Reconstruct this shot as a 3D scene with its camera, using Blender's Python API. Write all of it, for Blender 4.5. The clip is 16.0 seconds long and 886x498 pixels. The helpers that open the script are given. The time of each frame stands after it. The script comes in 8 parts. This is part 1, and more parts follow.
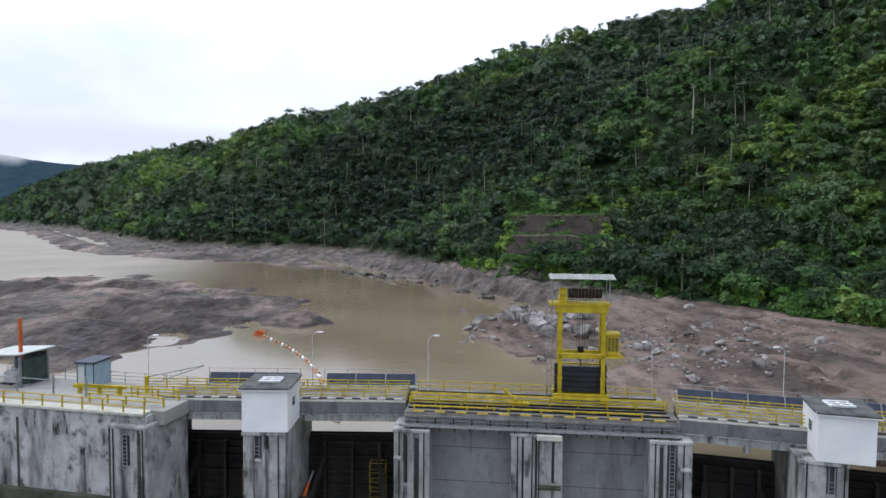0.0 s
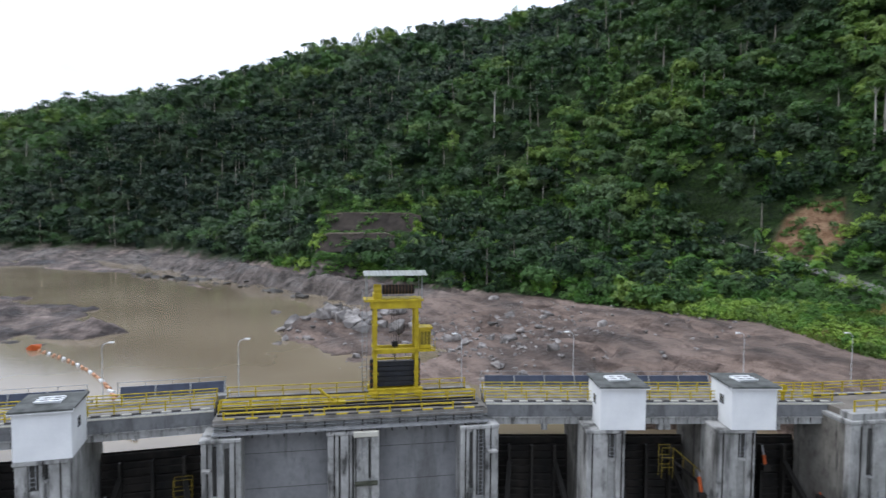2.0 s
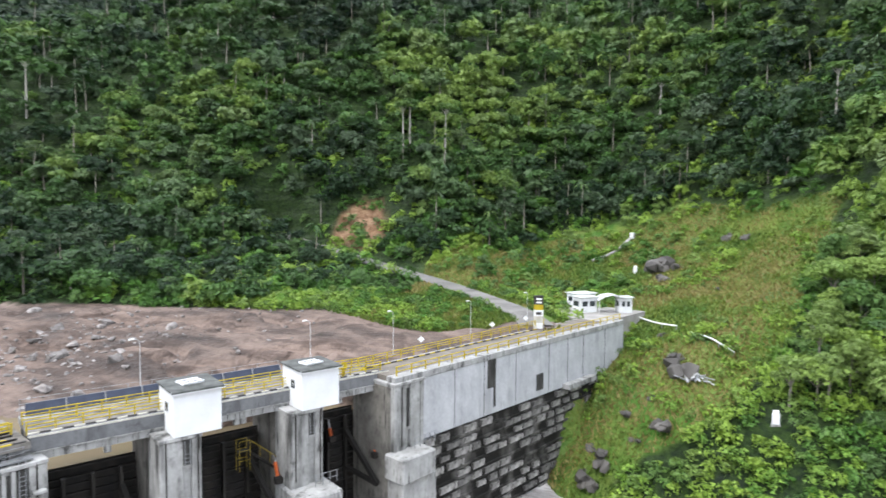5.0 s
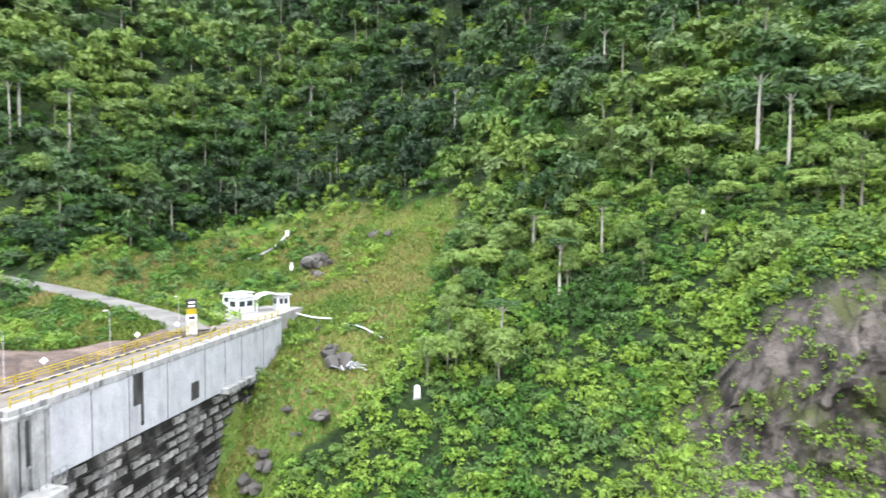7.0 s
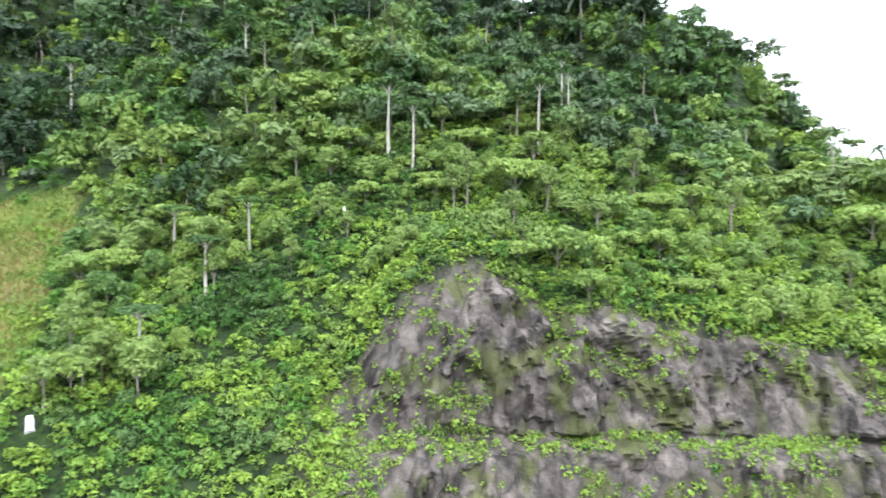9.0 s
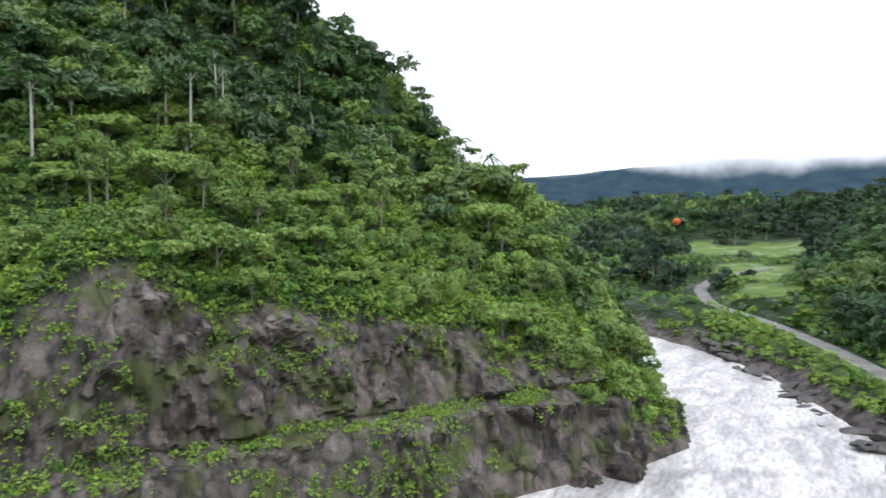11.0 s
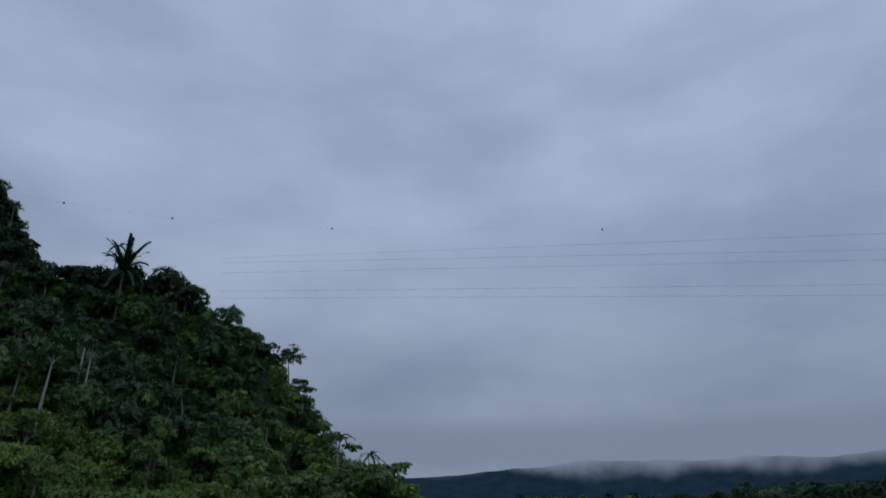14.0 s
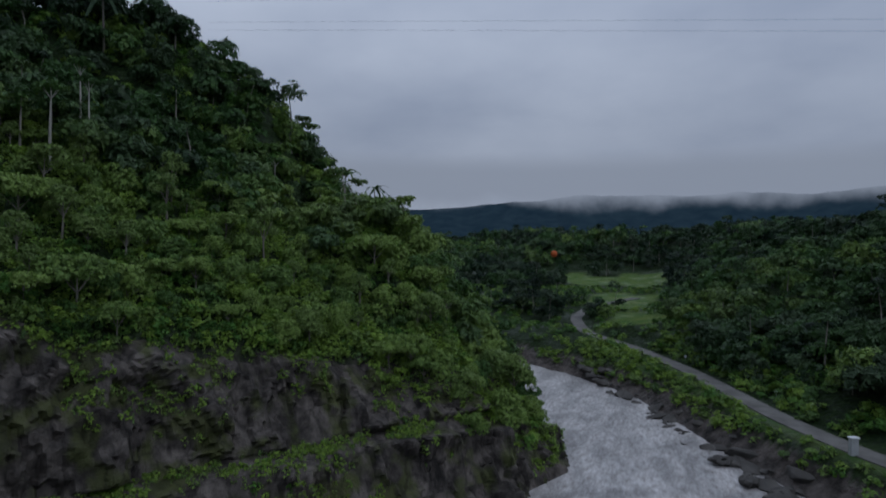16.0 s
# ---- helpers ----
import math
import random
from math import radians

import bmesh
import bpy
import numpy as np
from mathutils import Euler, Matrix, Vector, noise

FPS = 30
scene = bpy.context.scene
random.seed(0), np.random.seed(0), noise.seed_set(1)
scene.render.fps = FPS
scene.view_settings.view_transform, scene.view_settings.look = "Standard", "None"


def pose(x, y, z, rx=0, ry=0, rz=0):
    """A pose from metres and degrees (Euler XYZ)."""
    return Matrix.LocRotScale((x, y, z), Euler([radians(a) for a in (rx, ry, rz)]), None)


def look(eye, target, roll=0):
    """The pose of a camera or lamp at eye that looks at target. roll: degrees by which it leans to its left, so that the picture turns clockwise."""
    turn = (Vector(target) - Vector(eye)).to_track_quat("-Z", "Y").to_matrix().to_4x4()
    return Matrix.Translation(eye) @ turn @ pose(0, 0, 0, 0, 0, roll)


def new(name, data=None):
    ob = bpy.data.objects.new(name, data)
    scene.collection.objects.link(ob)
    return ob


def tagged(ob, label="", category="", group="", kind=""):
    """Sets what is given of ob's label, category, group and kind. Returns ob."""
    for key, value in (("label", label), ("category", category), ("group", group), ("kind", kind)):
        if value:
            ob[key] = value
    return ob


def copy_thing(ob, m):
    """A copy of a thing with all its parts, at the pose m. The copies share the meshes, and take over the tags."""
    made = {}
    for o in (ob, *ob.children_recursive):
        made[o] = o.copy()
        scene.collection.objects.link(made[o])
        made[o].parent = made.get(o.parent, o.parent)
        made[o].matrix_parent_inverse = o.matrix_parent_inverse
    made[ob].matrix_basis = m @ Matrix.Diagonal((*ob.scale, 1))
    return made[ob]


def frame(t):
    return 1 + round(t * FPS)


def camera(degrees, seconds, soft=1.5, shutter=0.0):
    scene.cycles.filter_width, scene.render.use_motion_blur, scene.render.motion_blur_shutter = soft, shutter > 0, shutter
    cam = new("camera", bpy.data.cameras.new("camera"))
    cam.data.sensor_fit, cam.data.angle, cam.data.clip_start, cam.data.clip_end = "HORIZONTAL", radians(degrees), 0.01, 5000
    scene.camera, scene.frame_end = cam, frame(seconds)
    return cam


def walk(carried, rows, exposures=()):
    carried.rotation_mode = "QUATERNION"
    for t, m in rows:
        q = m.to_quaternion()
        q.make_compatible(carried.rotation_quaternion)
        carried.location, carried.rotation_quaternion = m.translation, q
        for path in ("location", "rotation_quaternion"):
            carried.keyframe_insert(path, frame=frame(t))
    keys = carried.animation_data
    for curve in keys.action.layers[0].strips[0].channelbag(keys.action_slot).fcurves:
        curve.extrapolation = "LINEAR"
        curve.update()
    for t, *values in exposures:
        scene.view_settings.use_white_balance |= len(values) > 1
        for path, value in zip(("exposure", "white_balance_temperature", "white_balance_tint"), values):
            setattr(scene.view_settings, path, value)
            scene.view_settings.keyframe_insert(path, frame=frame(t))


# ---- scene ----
cam = camera(70.95, 16.0, soft=1.5, shutter=0.3)
EYE = 16.5      # camera height above the dam's deck, which is z = 0

ROWS = [
    (0.0, 0.0, -2.95, -0.35), (0.5, -1.23, -2.96, -0.36), (1.0, -5.73, -3.01, -0.36), (1.5, -10.79, -3.04, -0.38),
    (2.0, -17.05, -3.06, -0.39), (2.5, -23.36, -3.08, -0.41), (3.0, -29.44, -3.08, -0.43), (3.2, -31.83, -3.06, -0.44),
    (5.3, -59.66, -3.07, -0.4), (5.5, -62.71, -3.05, -0.38), (6.0, -70.66, -3.05, -0.38), (6.5, -78.32, -3.05, -0.4),
    (7.0, -86.23, -3.04, -0.4), (7.5, -94.14, -3.06, -0.4), (8.0, -102.17, -3.1, -0.41), (8.5, -110.09, -3.12, -0.4),
    (9.0, -117.9, -3.12, -0.42), (9.5, -125.81, -3.11, -0.41), (10.0, -133.67, -3.08, -0.43), (10.2, -136.82, -3.09, -0.42),
    (11.3, -152.0, -3.3, -0.1), (12.3, -158.48, -3.47, 0.3), (12.5, -158.47, -2.61, 0.24), (13.0, -158.77, 18.39, -0.11), (13.5, -158.96, 27.04, -0.1),
    (14.0, -158.98, 23.58, -0.19), (14.5, -158.99, 19.09, -0.35), (15.0, -159.0, 13.44, -0.58), (15.5, -158.96, 6.56, -0.68),
    (16.0, -158.84, -0.24, -0.63)]
walk(cam, [(t, pose(0, 0, EYE, 90 + p, r, y)) for t, y, p, r in ROWS],
     exposures=[(0.0, 0.02, 6100, 10), (1.2, -0.05, 6050, 10), (2.4, 0.28, 6050, 10), (3.2, 0.47, 6050, 10), (5.3, 1.12, 6450, 10), (6.5, 1.47, 6480, 10), (7.5, 1.65, 6380, 10), (8.7, 1.72, 6300, 10), (10.2, 1.3, 6350, 10),
                (12.3, -0.25, 6300, 10), (12.6, -0.2, 6300, 10), (13.0, -0.55, 5900, 10), (13.5, -1.15, 5500, 10), (14.0, -1.85, 5300, 10), (15.0, -1.95, 5300, 10), (15.5, -2.0, 5400, 10), (16.0, -1.65, 5600, 10)])


# ---- light: an overcast sky with broken grey cloud, and a wide pale sun behind it ----
def build_sky():
    world = bpy.data.worlds.new("overcast_sky")
    scene.world = world
    world.use_nodes = True
    nt = world.node_tree
    nt.nodes.clear()
    out = nt.nodes.new("ShaderNodeOutputWorld")
    bg = nt.nodes.new("ShaderNodeBackground")
    sky = nt.nodes.new("ShaderNodeTexSky")
    sky.sky_type, sky.sun_disc = "NISHITA", False
    sky.sun_elevation, sky.sun_rotation = radians(55), radians(-80)
    sky.dust_density = 3.0
    scale = nt.nodes.new("ShaderNodeVectorMath")
    scale.operation = "SCALE"
    scale.inputs["Scale"].default_value = 0.10
    nt.links.new(sky.outputs["Color"], scale.inputs[0])
    tc = nt.nodes.new("ShaderNodeTexCoord")
    mp = nt.nodes.new("ShaderNodeMapping")
    mp.inputs["Scale"].default_value = (1.0, 1.0, 2.4)
    nt.links.new(tc.outputs["Generated"], mp.inputs["Vector"])
    big = nt.nodes.new("ShaderNodeTexNoise")
    big.inputs["Scale"].default_value, big.inputs["Detail"].default_value, big.inputs["Roughness"].default_value = 2.6, 6.0, 0.5
    nt.links.new(mp.outputs["Vector"], big.inputs["Vector"])
    ramp = nt.nodes.new("ShaderNodeValToRGB")
    ramp.color_ramp.elements[0].position, ramp.color_ramp.elements[0].color = 0.33, (0.86, 0.92, 1.06, 1)
    ramp.color_ramp.elements[1].position, ramp.color_ramp.elements[1].color = 0.68, (1.24, 1.28, 1.38, 1)
    nt.links.new(big.outputs["Fac"], ramp.inputs["Fac"])
    mix = nt.nodes.new("ShaderNodeMix")
    mix.data_type = "RGBA"
    mix.inputs["Factor"].default_value = 0.92
    nt.links.new(scale.outputs["Vector"], mix.inputs["A"])
    nt.links.new(ramp.outputs["Color"], mix.inputs["B"])
    sep = nt.nodes.new("ShaderNodeSeparateXYZ")
    nt.links.new(tc.outputs["Generated"], sep.inputs["Vector"])
    rise = nt.nodes.new("ShaderNodeMapRange")
    rise.interpolation_type = "SMOOTHSTEP"
    rise.inputs["From Min"].default_value, rise.inputs["From Max"].default_value = -0.05, 0.62
    rise.inputs["To Min"].default_value, rise.inputs["To Max"].default_value = 0.66, 1.22
    nt.links.new(sep.outputs["Z"], rise.inputs["Value"])
    dome = nt.nodes.new("ShaderNodeVectorMath")
    dome.operation = "SCALE"
    nt.links.new(mix.outputs["Result"], dome.inputs[0])
    nt.links.new(rise.outputs["Result"], dome.inputs["Scale"])
    nt.links.new(dome.outputs["Vector"], bg.inputs["Color"])
    bg.inputs["Strength"].default_value = 1.2
    nt.links.new(bg.outputs["Background"], out.inputs["Surface"])
    sun = bpy.data.lights.new("sun", "SUN")
    sun.energy, sun.angle, sun.color = 1.0, radians(16), (1.0, 0.95, 0.87)
    ob = new("sun", sun)
    ob.matrix_world = look((-95, 17, 140), (0, 0, 0))


build_sky()


# ---- materials ----
def material(name, colors, scale=1.0, rough=0.8, bump=0.3, metal=0.0, detail=6.0, stretch=(1, 1, 1), fine=None, position=0.5, spread=0.2, obj_random=0.0, spec=0.3, grit=0.07):
    """Two-scale mottled material in world-sized object coordinates. colors: dark and light."""
    m = bpy.data.materials.new(name)
    m.use_nodes = True
    nt = m.node_tree
    b = nt.nodes["Principled BSDF"]
    b.inputs["Roughness"].default_value, b.inputs["Metallic"].default_value = rough, metal
    b.inputs["Specular IOR Level"].default_value = spec
    tc = nt.nodes.new("ShaderNodeTexCoord")
    mp = nt.nodes.new("ShaderNodeMapping")
    mp.inputs["Scale"].default_value = stretch
    nt.links.new(tc.outputs["Object"], mp.inputs["Vector"])
    n1 = nt.nodes.new("ShaderNodeTexNoise")
    n1.inputs["Scale"].default_value, n1.inputs["Detail"].default_value = scale, detail
    nt.links.new(mp.outputs["Vector"], n1.inputs["Vector"])
    r = nt.nodes.new("ShaderNodeValToRGB")
    r.color_ramp.elements[0].position, r.color_ramp.elements[0].color = position - spread, (*colors[0], 1)
    r.color_ramp.elements[1].position, r.color_ramp.elements[1].color = position + spread, (*colors[1], 1)
    nt.links.new(n1.outputs["Fac"], r.inputs["Fac"])
    n2 = nt.nodes.new("ShaderNodeTexNoise")
    n2.inputs["Scale"].default_value, n2.inputs["Detail"].default_value = fine or scale * 9, 4.0
    nt.links.new(tc.outputs["Object"], n2.inputs["Vector"])
    g = nt.nodes.new("ShaderNodeMapRange")
    g.inputs["From Min"].default_value, g.inputs["From Max"].default_value = 0.3, 0.7
    g.inputs["To Min"].default_value, g.inputs["To Max"].default_value = 1 - grit, 1 + grit
    nt.links.new(n2.outputs["Fac"], g.inputs["Value"])
    mul = nt.nodes.new("ShaderNodeVectorMath")
    mul.operation = "SCALE"
    nt.links.new(r.outputs["Color"], mul.inputs[0])
    nt.links.new(g.outputs["Result"], mul.inputs["Scale"])
    last = mul.outputs["Vector"]
    if obj_random:
        oi = nt.nodes.new("ShaderNodeObjectInfo")
        g2 = nt.nodes.new("ShaderNodeMapRange")
        g2.inputs["To Min"].default_value, g2.inputs["To Max"].default_value = 1 - obj_random, 1 + obj_random
        nt.links.new(oi.outputs["Random"], g2.inputs["Value"])
        mul2 = nt.nodes.new("ShaderNodeVectorMath")
        mul2.operation = "SCALE"
        nt.links.new(last, mul2.inputs[0])
        nt.links.new(g2.outputs["Result"], mul2.inputs["Scale"])
        last = mul2.outputs["Vector"]
    nt.links.new(last, b.inputs["Base Color"])
    if bump:
        bp = nt.nodes.new("ShaderNodeBump")
        bp.inputs["Strength"].default_value, bp.inputs["Distance"].default_value = bump, 0.05 / max(scale, 0.05) * 0.5
        nt.links.new(n2.outputs["Fac"], bp.inputs["Height"])
        nt.links.new(bp.outputs["Normal"], b.inputs["Normal"])
    return m


def leaf_material(name, dark, light, pale, dull=(0.085, 0.125, 0.065), gaps=3.4, cover=0.47, spots=2.6):
    """Foliage whose colour runs with a per-plant tint attribute and with each leaf clump."""
    m = bpy.data.materials.new(name)
    m.use_nodes = True
    nt = m.node_tree
    b = nt.nodes["Principled BSDF"]
    b.inputs["Roughness"].default_value = 0.55
    b.inputs["Specular IOR Level"].default_value = 0.25
    at = nt.nodes.new("ShaderNodeAttribute")
    at.attribute_name = "tint"
    geo = nt.nodes.new("ShaderNodeNewGeometry")
    oi = nt.nodes.new("ShaderNodeObjectInfo")
    add = nt.nodes.new("ShaderNodeMath")
    add.operation = "MULTIPLY_ADD"
    nt.links.new(geo.outputs["Random Per Island"], add.inputs[0])
    add.inputs[1].default_value = 0.15
    nt.links.new(at.outputs["Fac"], add.inputs[2])
    add2 = nt.nodes.new("ShaderNodeMath")
    add2.operation = "MULTIPLY_ADD"
    nt.links.new(oi.outputs["Random"], add2.inputs[0])
    add2.inputs[1].default_value = 0.25
    nt.links.new(add.outputs["Value"], add2.inputs[2])
    r = nt.nodes.new("ShaderNodeValToRGB")
    e = r.color_ramp.elements
    e[0].position, e[0].color = 0.15, (*dark, 1)
    e[1].position, e[1].color = 1.15 / 1.3, (*pale, 1)
    mid = e.new(0.6)
    mid.color = (*light, 1)
    nt.links.new(add2.outputs["Value"], r.inputs["Fac"])
    hue = nt.nodes.new("ShaderNodeAttribute")
    hue.attribute_name = "hue"
    hr = nt.nodes.new("ShaderNodeMapRange")
    hr.inputs["From Min"].default_value, hr.inputs["From Max"].default_value, hr.inputs["To Max"].default_value = 0.5, 1.0, 0.6
    nt.links.new(hue.outputs["Fac"], hr.inputs["Value"])
    grey = nt.nodes.new("ShaderNodeMix")
    grey.data_type = "RGBA"
    nt.links.new(hr.outputs["Result"], grey.inputs["Factor"])
    nt.links.new(r.outputs["Color"], grey.inputs["A"])
    grey.inputs["B"].default_value = (*dull, 1)
    r = grey
    r_out = grey.outputs["Result"]
    tc = nt.nodes.new("ShaderNodeTexCoord")
    spot = nt.nodes.new("ShaderNodeTexNoise")
    spot.inputs["Scale"].default_value, spot.inputs["Detail"].default_value = spots, 3.0
    nt.links.new(tc.outputs["Object"], spot.inputs["Vector"])
    lev = nt.nodes.new("ShaderNodeMapRange")
    lev.inputs["From Min"].default_value, lev.inputs["From Max"].default_value = 0.36, 0.64
    lev.inputs["To Min"].default_value, lev.inputs["To Max"].default_value = 0.70, 1.30
    nt.links.new(spot.outputs["Fac"], lev.inputs["Value"])
    leafy = nt.nodes.new("ShaderNodeVectorMath")
    leafy.operation = "SCALE"
    nt.links.new(r_out, leafy.inputs[0])
    nt.links.new(lev.outputs["Result"], leafy.inputs["Scale"])
    r_out = leafy.outputs["Vector"]
    bp = nt.nodes.new("ShaderNodeBump")
    bp.inputs["Strength"].default_value, bp.inputs["Distance"].default_value = 0.9, 0.35
    nt.links.new(spot.outputs["Fac"], bp.inputs["Height"])
    nt.links.new(bp.outputs["Normal"], b.inputs["Normal"])
    nt.links.new(r_out, b.inputs["Base Color"])
    tr = nt.nodes.new("ShaderNodeBsdfTranslucent")
    nt.links.new(r_out, tr.inputs["Color"])
    mix = nt.nodes.new("ShaderNodeMixShader")
    mix.inputs["Fac"].default_value = 0.24
    out = nt.nodes["Material Output"]
    nt.links.new(b.outputs["BSDF"], mix.inputs[1])
    nt.links.new(tr.outputs["BSDF"], mix.inputs[2])
    gap = nt.nodes.new("ShaderNodeTexNoise")
    gap.inputs["Scale"].default_value, gap.inputs["Detail"].default_value = gaps, 1.0
    nt.links.new(tc.outputs["Object"], gap.inputs["Vector"])
    cut = nt.nodes.new("ShaderNodeMath")
    cut.operation = "GREATER_THAN"
    nt.links.new(gap.outputs["Fac"], cut.inputs[0])
    cut.inputs[1].default_value = cover
    clear = nt.nodes.new("ShaderNodeBsdfTransparent")
    ragged = nt.nodes.new("ShaderNodeMixShader")
    nt.links.new(cut.outputs["Value"], ragged.inputs["Fac"])
    nt.links.new(clear.outputs["BSDF"], ragged.inputs[1])
    nt.links.new(mix.outputs["Shader"], ragged.inputs[2])
    nt.links.new(ragged.outputs["Shader"], out.inputs["Surface"])
    return m


def water_material(name, colors, scale, rough, foam=None, bump=0.2, stretch=(1, 1, 1)):
    m = material(name, colors, scale=scale, rough=rough, bump=0, stretch=stretch, spec=0.5, grit=0.07 if foam else 0.0)
    nt = m.node_tree
    if not bump:
        return m
    b = nt.nodes["Principled BSDF"]
    tc = nt.nodes.new("ShaderNodeTexCoord")
    n = nt.nodes.new("ShaderNodeTexNoise")
    n.inputs["Scale"].default_value, n.inputs["Detail"].default_value = 1.2 if not foam else 0.5, 5.0
    n.inputs["Distortion"].default_value = 1.0 if foam else 0.0
    nt.links.new(tc.outputs["Object"], n.inputs["Vector"])
    bp = nt.nodes.new("ShaderNodeBump")
    bp.inputs["Strength"].default_value, bp.inputs["Distance"].default_value = bump, 0.35 if foam else 0.02
    nt.links.new(n.outputs["Fac"], bp.inputs["Height"])
    nt.links.new(bp.outputs["Normal"], b.inputs["Normal"])
    return m


def concrete_material(name, dark, light, stain, amount=0.5, run=2.2, rough=0.9, dirt=0.0):
    """Concrete: mottled base, pour lines, and dark run-down stains in uneven patches."""
    m = bpy.data.materials.new(name)
    m.use_nodes = True
    nt = m.node_tree
    b = nt.nodes["Principled BSDF"]
    b.inputs["Roughness"].default_value, b.inputs["Specular IOR Level"].default_value = rough, 0.25
    tc = nt.nodes.new("ShaderNodeTexCoord")

    def field(scale, stretch, lo, hi, detail=5.0):
        mp = nt.nodes.new("ShaderNodeMapping")
        mp.inputs["Scale"].default_value = stretch
        nt.links.new(tc.outputs["Object"], mp.inputs["Vector"])
        n = nt.nodes.new("ShaderNodeTexNoise")
        n.inputs["Scale"].default_value, n.inputs["Detail"].default_value, n.inputs["Roughness"].default_value = scale, detail, 0.6
        nt.links.new(mp.outputs["Vector"], n.inputs["Vector"])
        r = nt.nodes.new("ShaderNodeMapRange")
        r.inputs["From Min"].default_value, r.inputs["From Max"].default_value = lo, hi
        nt.links.new(n.outputs["Fac"], r.inputs["Value"])
        return r.outputs["Result"], n.outputs["Fac"]

    def mixed(fac, a, c):
        mix = nt.nodes.new("ShaderNodeMix")
        mix.data_type = "RGBA"
        nt.links.new(fac, mix.inputs["Factor"])
        for v, k in ((a, "A"), (c, "B")):
            if isinstance(v, tuple):
                mix.inputs[k].default_value = (*v, 1)
            else:
                nt.links.new(v, mix.inputs[k])
        return mix.outputs["Result"]

    base, _ = field(0.5, (1, 1, 0.7), 0.3, 0.7)
    fine, raw = field(3.0, (1, 1, 1), 0.25, 0.75, 7.0)
    streak, _ = field(run, (1.0, 1.0, 0.16), 0.51 - dirt, 0.64 - dirt, 9.0)
    patch, _ = field(0.4, (1, 1, 0.8), 0.47, 0.60)
    spots, _ = field(0.75, (1, 1, 0.8), 0.57 - dirt, 0.74 - dirt, 10.0)
    wide, _ = field(run * 0.3, (1.0, 1.0, 0.14), 0.55, 0.66, 10.0)
    col = mixed(base, dark, light)
    prod = nt.nodes.new("ShaderNodeMath")
    prod.operation = "MULTIPLY"
    nt.links.new(streak, prod.inputs[0])
    nt.links.new(patch, prod.inputs[1])
    runs = nt.nodes.new("ShaderNodeMath")
    runs.operation = "MAXIMUM"
    nt.links.new(prod.outputs["Value"], runs.inputs[0])
    nt.links.new(wide, runs.inputs[1])
    both = nt.nodes.new("ShaderNodeMath")
    both.operation = "MAXIMUM"
    nt.links.new(runs.outputs["Value"], both.inputs[0])
    nt.links.new(spots, both.inputs[1])
    amt = nt.nodes.new("ShaderNodeMath")
    amt.operation = "MULTIPLY"
    nt.links.new(both.outputs["Value"], amt.inputs[0])
    amt.inputs[1].default_value = amount
    col = mixed(amt.outputs["Value"], col, stain)
    sc = nt.nodes.new("ShaderNodeMapRange")
    sc.inputs["To Min"].default_value, sc.inputs["To Max"].default_value = 0.88, 1.1
    nt.links.new(fine, sc.inputs["Value"])
    mul = nt.nodes.new("ShaderNodeVectorMath")
    mul.operation = "SCALE"
    nt.links.new(col, mul.inputs[0])
    nt.links.new(sc.outputs["Result"], mul.inputs["Scale"])
    nt.links.new(mul.outputs["Vector"], b.inputs["Base Color"])
    bp = nt.nodes.new("ShaderNodeBump")
    bp.inputs["Strength"].default_value, bp.inputs["Distance"].default_value = 0.25, 0.05
    nt.links.new(raw, bp.inputs["Height"])
    nt.links.new(bp.outputs["Normal"], b.inputs["Normal"])
    return m


M_CONCRETE = concrete_material("weathered_concrete", (0.22, 0.22, 0.212), (0.40, 0.40, 0.388), (0.02, 0.02, 0.017), 0.85)
M_PANEL = concrete_material("pale_concrete", (0.158, 0.161, 0.165), (0.217, 0.221, 0.225), (0.068, 0.068, 0.066), 0.55, run=1.0)
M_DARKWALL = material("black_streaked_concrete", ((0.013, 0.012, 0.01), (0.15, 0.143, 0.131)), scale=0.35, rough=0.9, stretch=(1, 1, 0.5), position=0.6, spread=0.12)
M_WHITE = material("white_paint", ((0.62, 0.63, 0.64), (0.72, 0.73, 0.73)), scale=0.5, rough=0.7, bump=0, grit=0.02)
M_ROOF = material("bitumen_roof", ((0.045, 0.049, 0.045), (0.12, 0.124, 0.12)), scale=1.2, rough=0.95)
M_YELLOW = material("yellow_paint", ((0.3, 0.217, 0.009), (0.48, 0.375, 0.015)), scale=1.2, rough=0.55, bump=0.1)
M_BLACK = material("black_rubber", ((0.012, 0.013, 0.017), (0.03, 0.032, 0.04)), scale=1.5, rough=0.6)
M_STEEL = material("grey_galvanised_steel", ((0.188, 0.195, 0.203), (0.315, 0.323, 0.33)), scale=2, rough=0.5, metal=0.4)
# rusty steels taken near black: the enclosed bays' shade is in the colour
M_DARKSTEEL = material("shade_dark_rusty_steel", ((0.006, 0.006, 0.006), (0.026, 0.022, 0.018)), scale=0.8, rough=0.85, stretch=(1, 1, 0.3))
M_GATESTEEL = material("shaded_rusty_gate_steel", ((0.008, 0.008, 0.0075), (0.034, 0.03, 0.025)), scale=0.9, rough=0.75, stretch=(1, 1, 0.3))
M_ORANGE = material("orange_paint", ((0.375, 0.068, 0.015), (0.495, 0.112, 0.022)), scale=1.5, rough=0.6)
M_BLUE = material("blue_grey_paint", ((0.225, 0.315, 0.375), (0.315, 0.413, 0.465)), scale=1.2, rough=0.6)
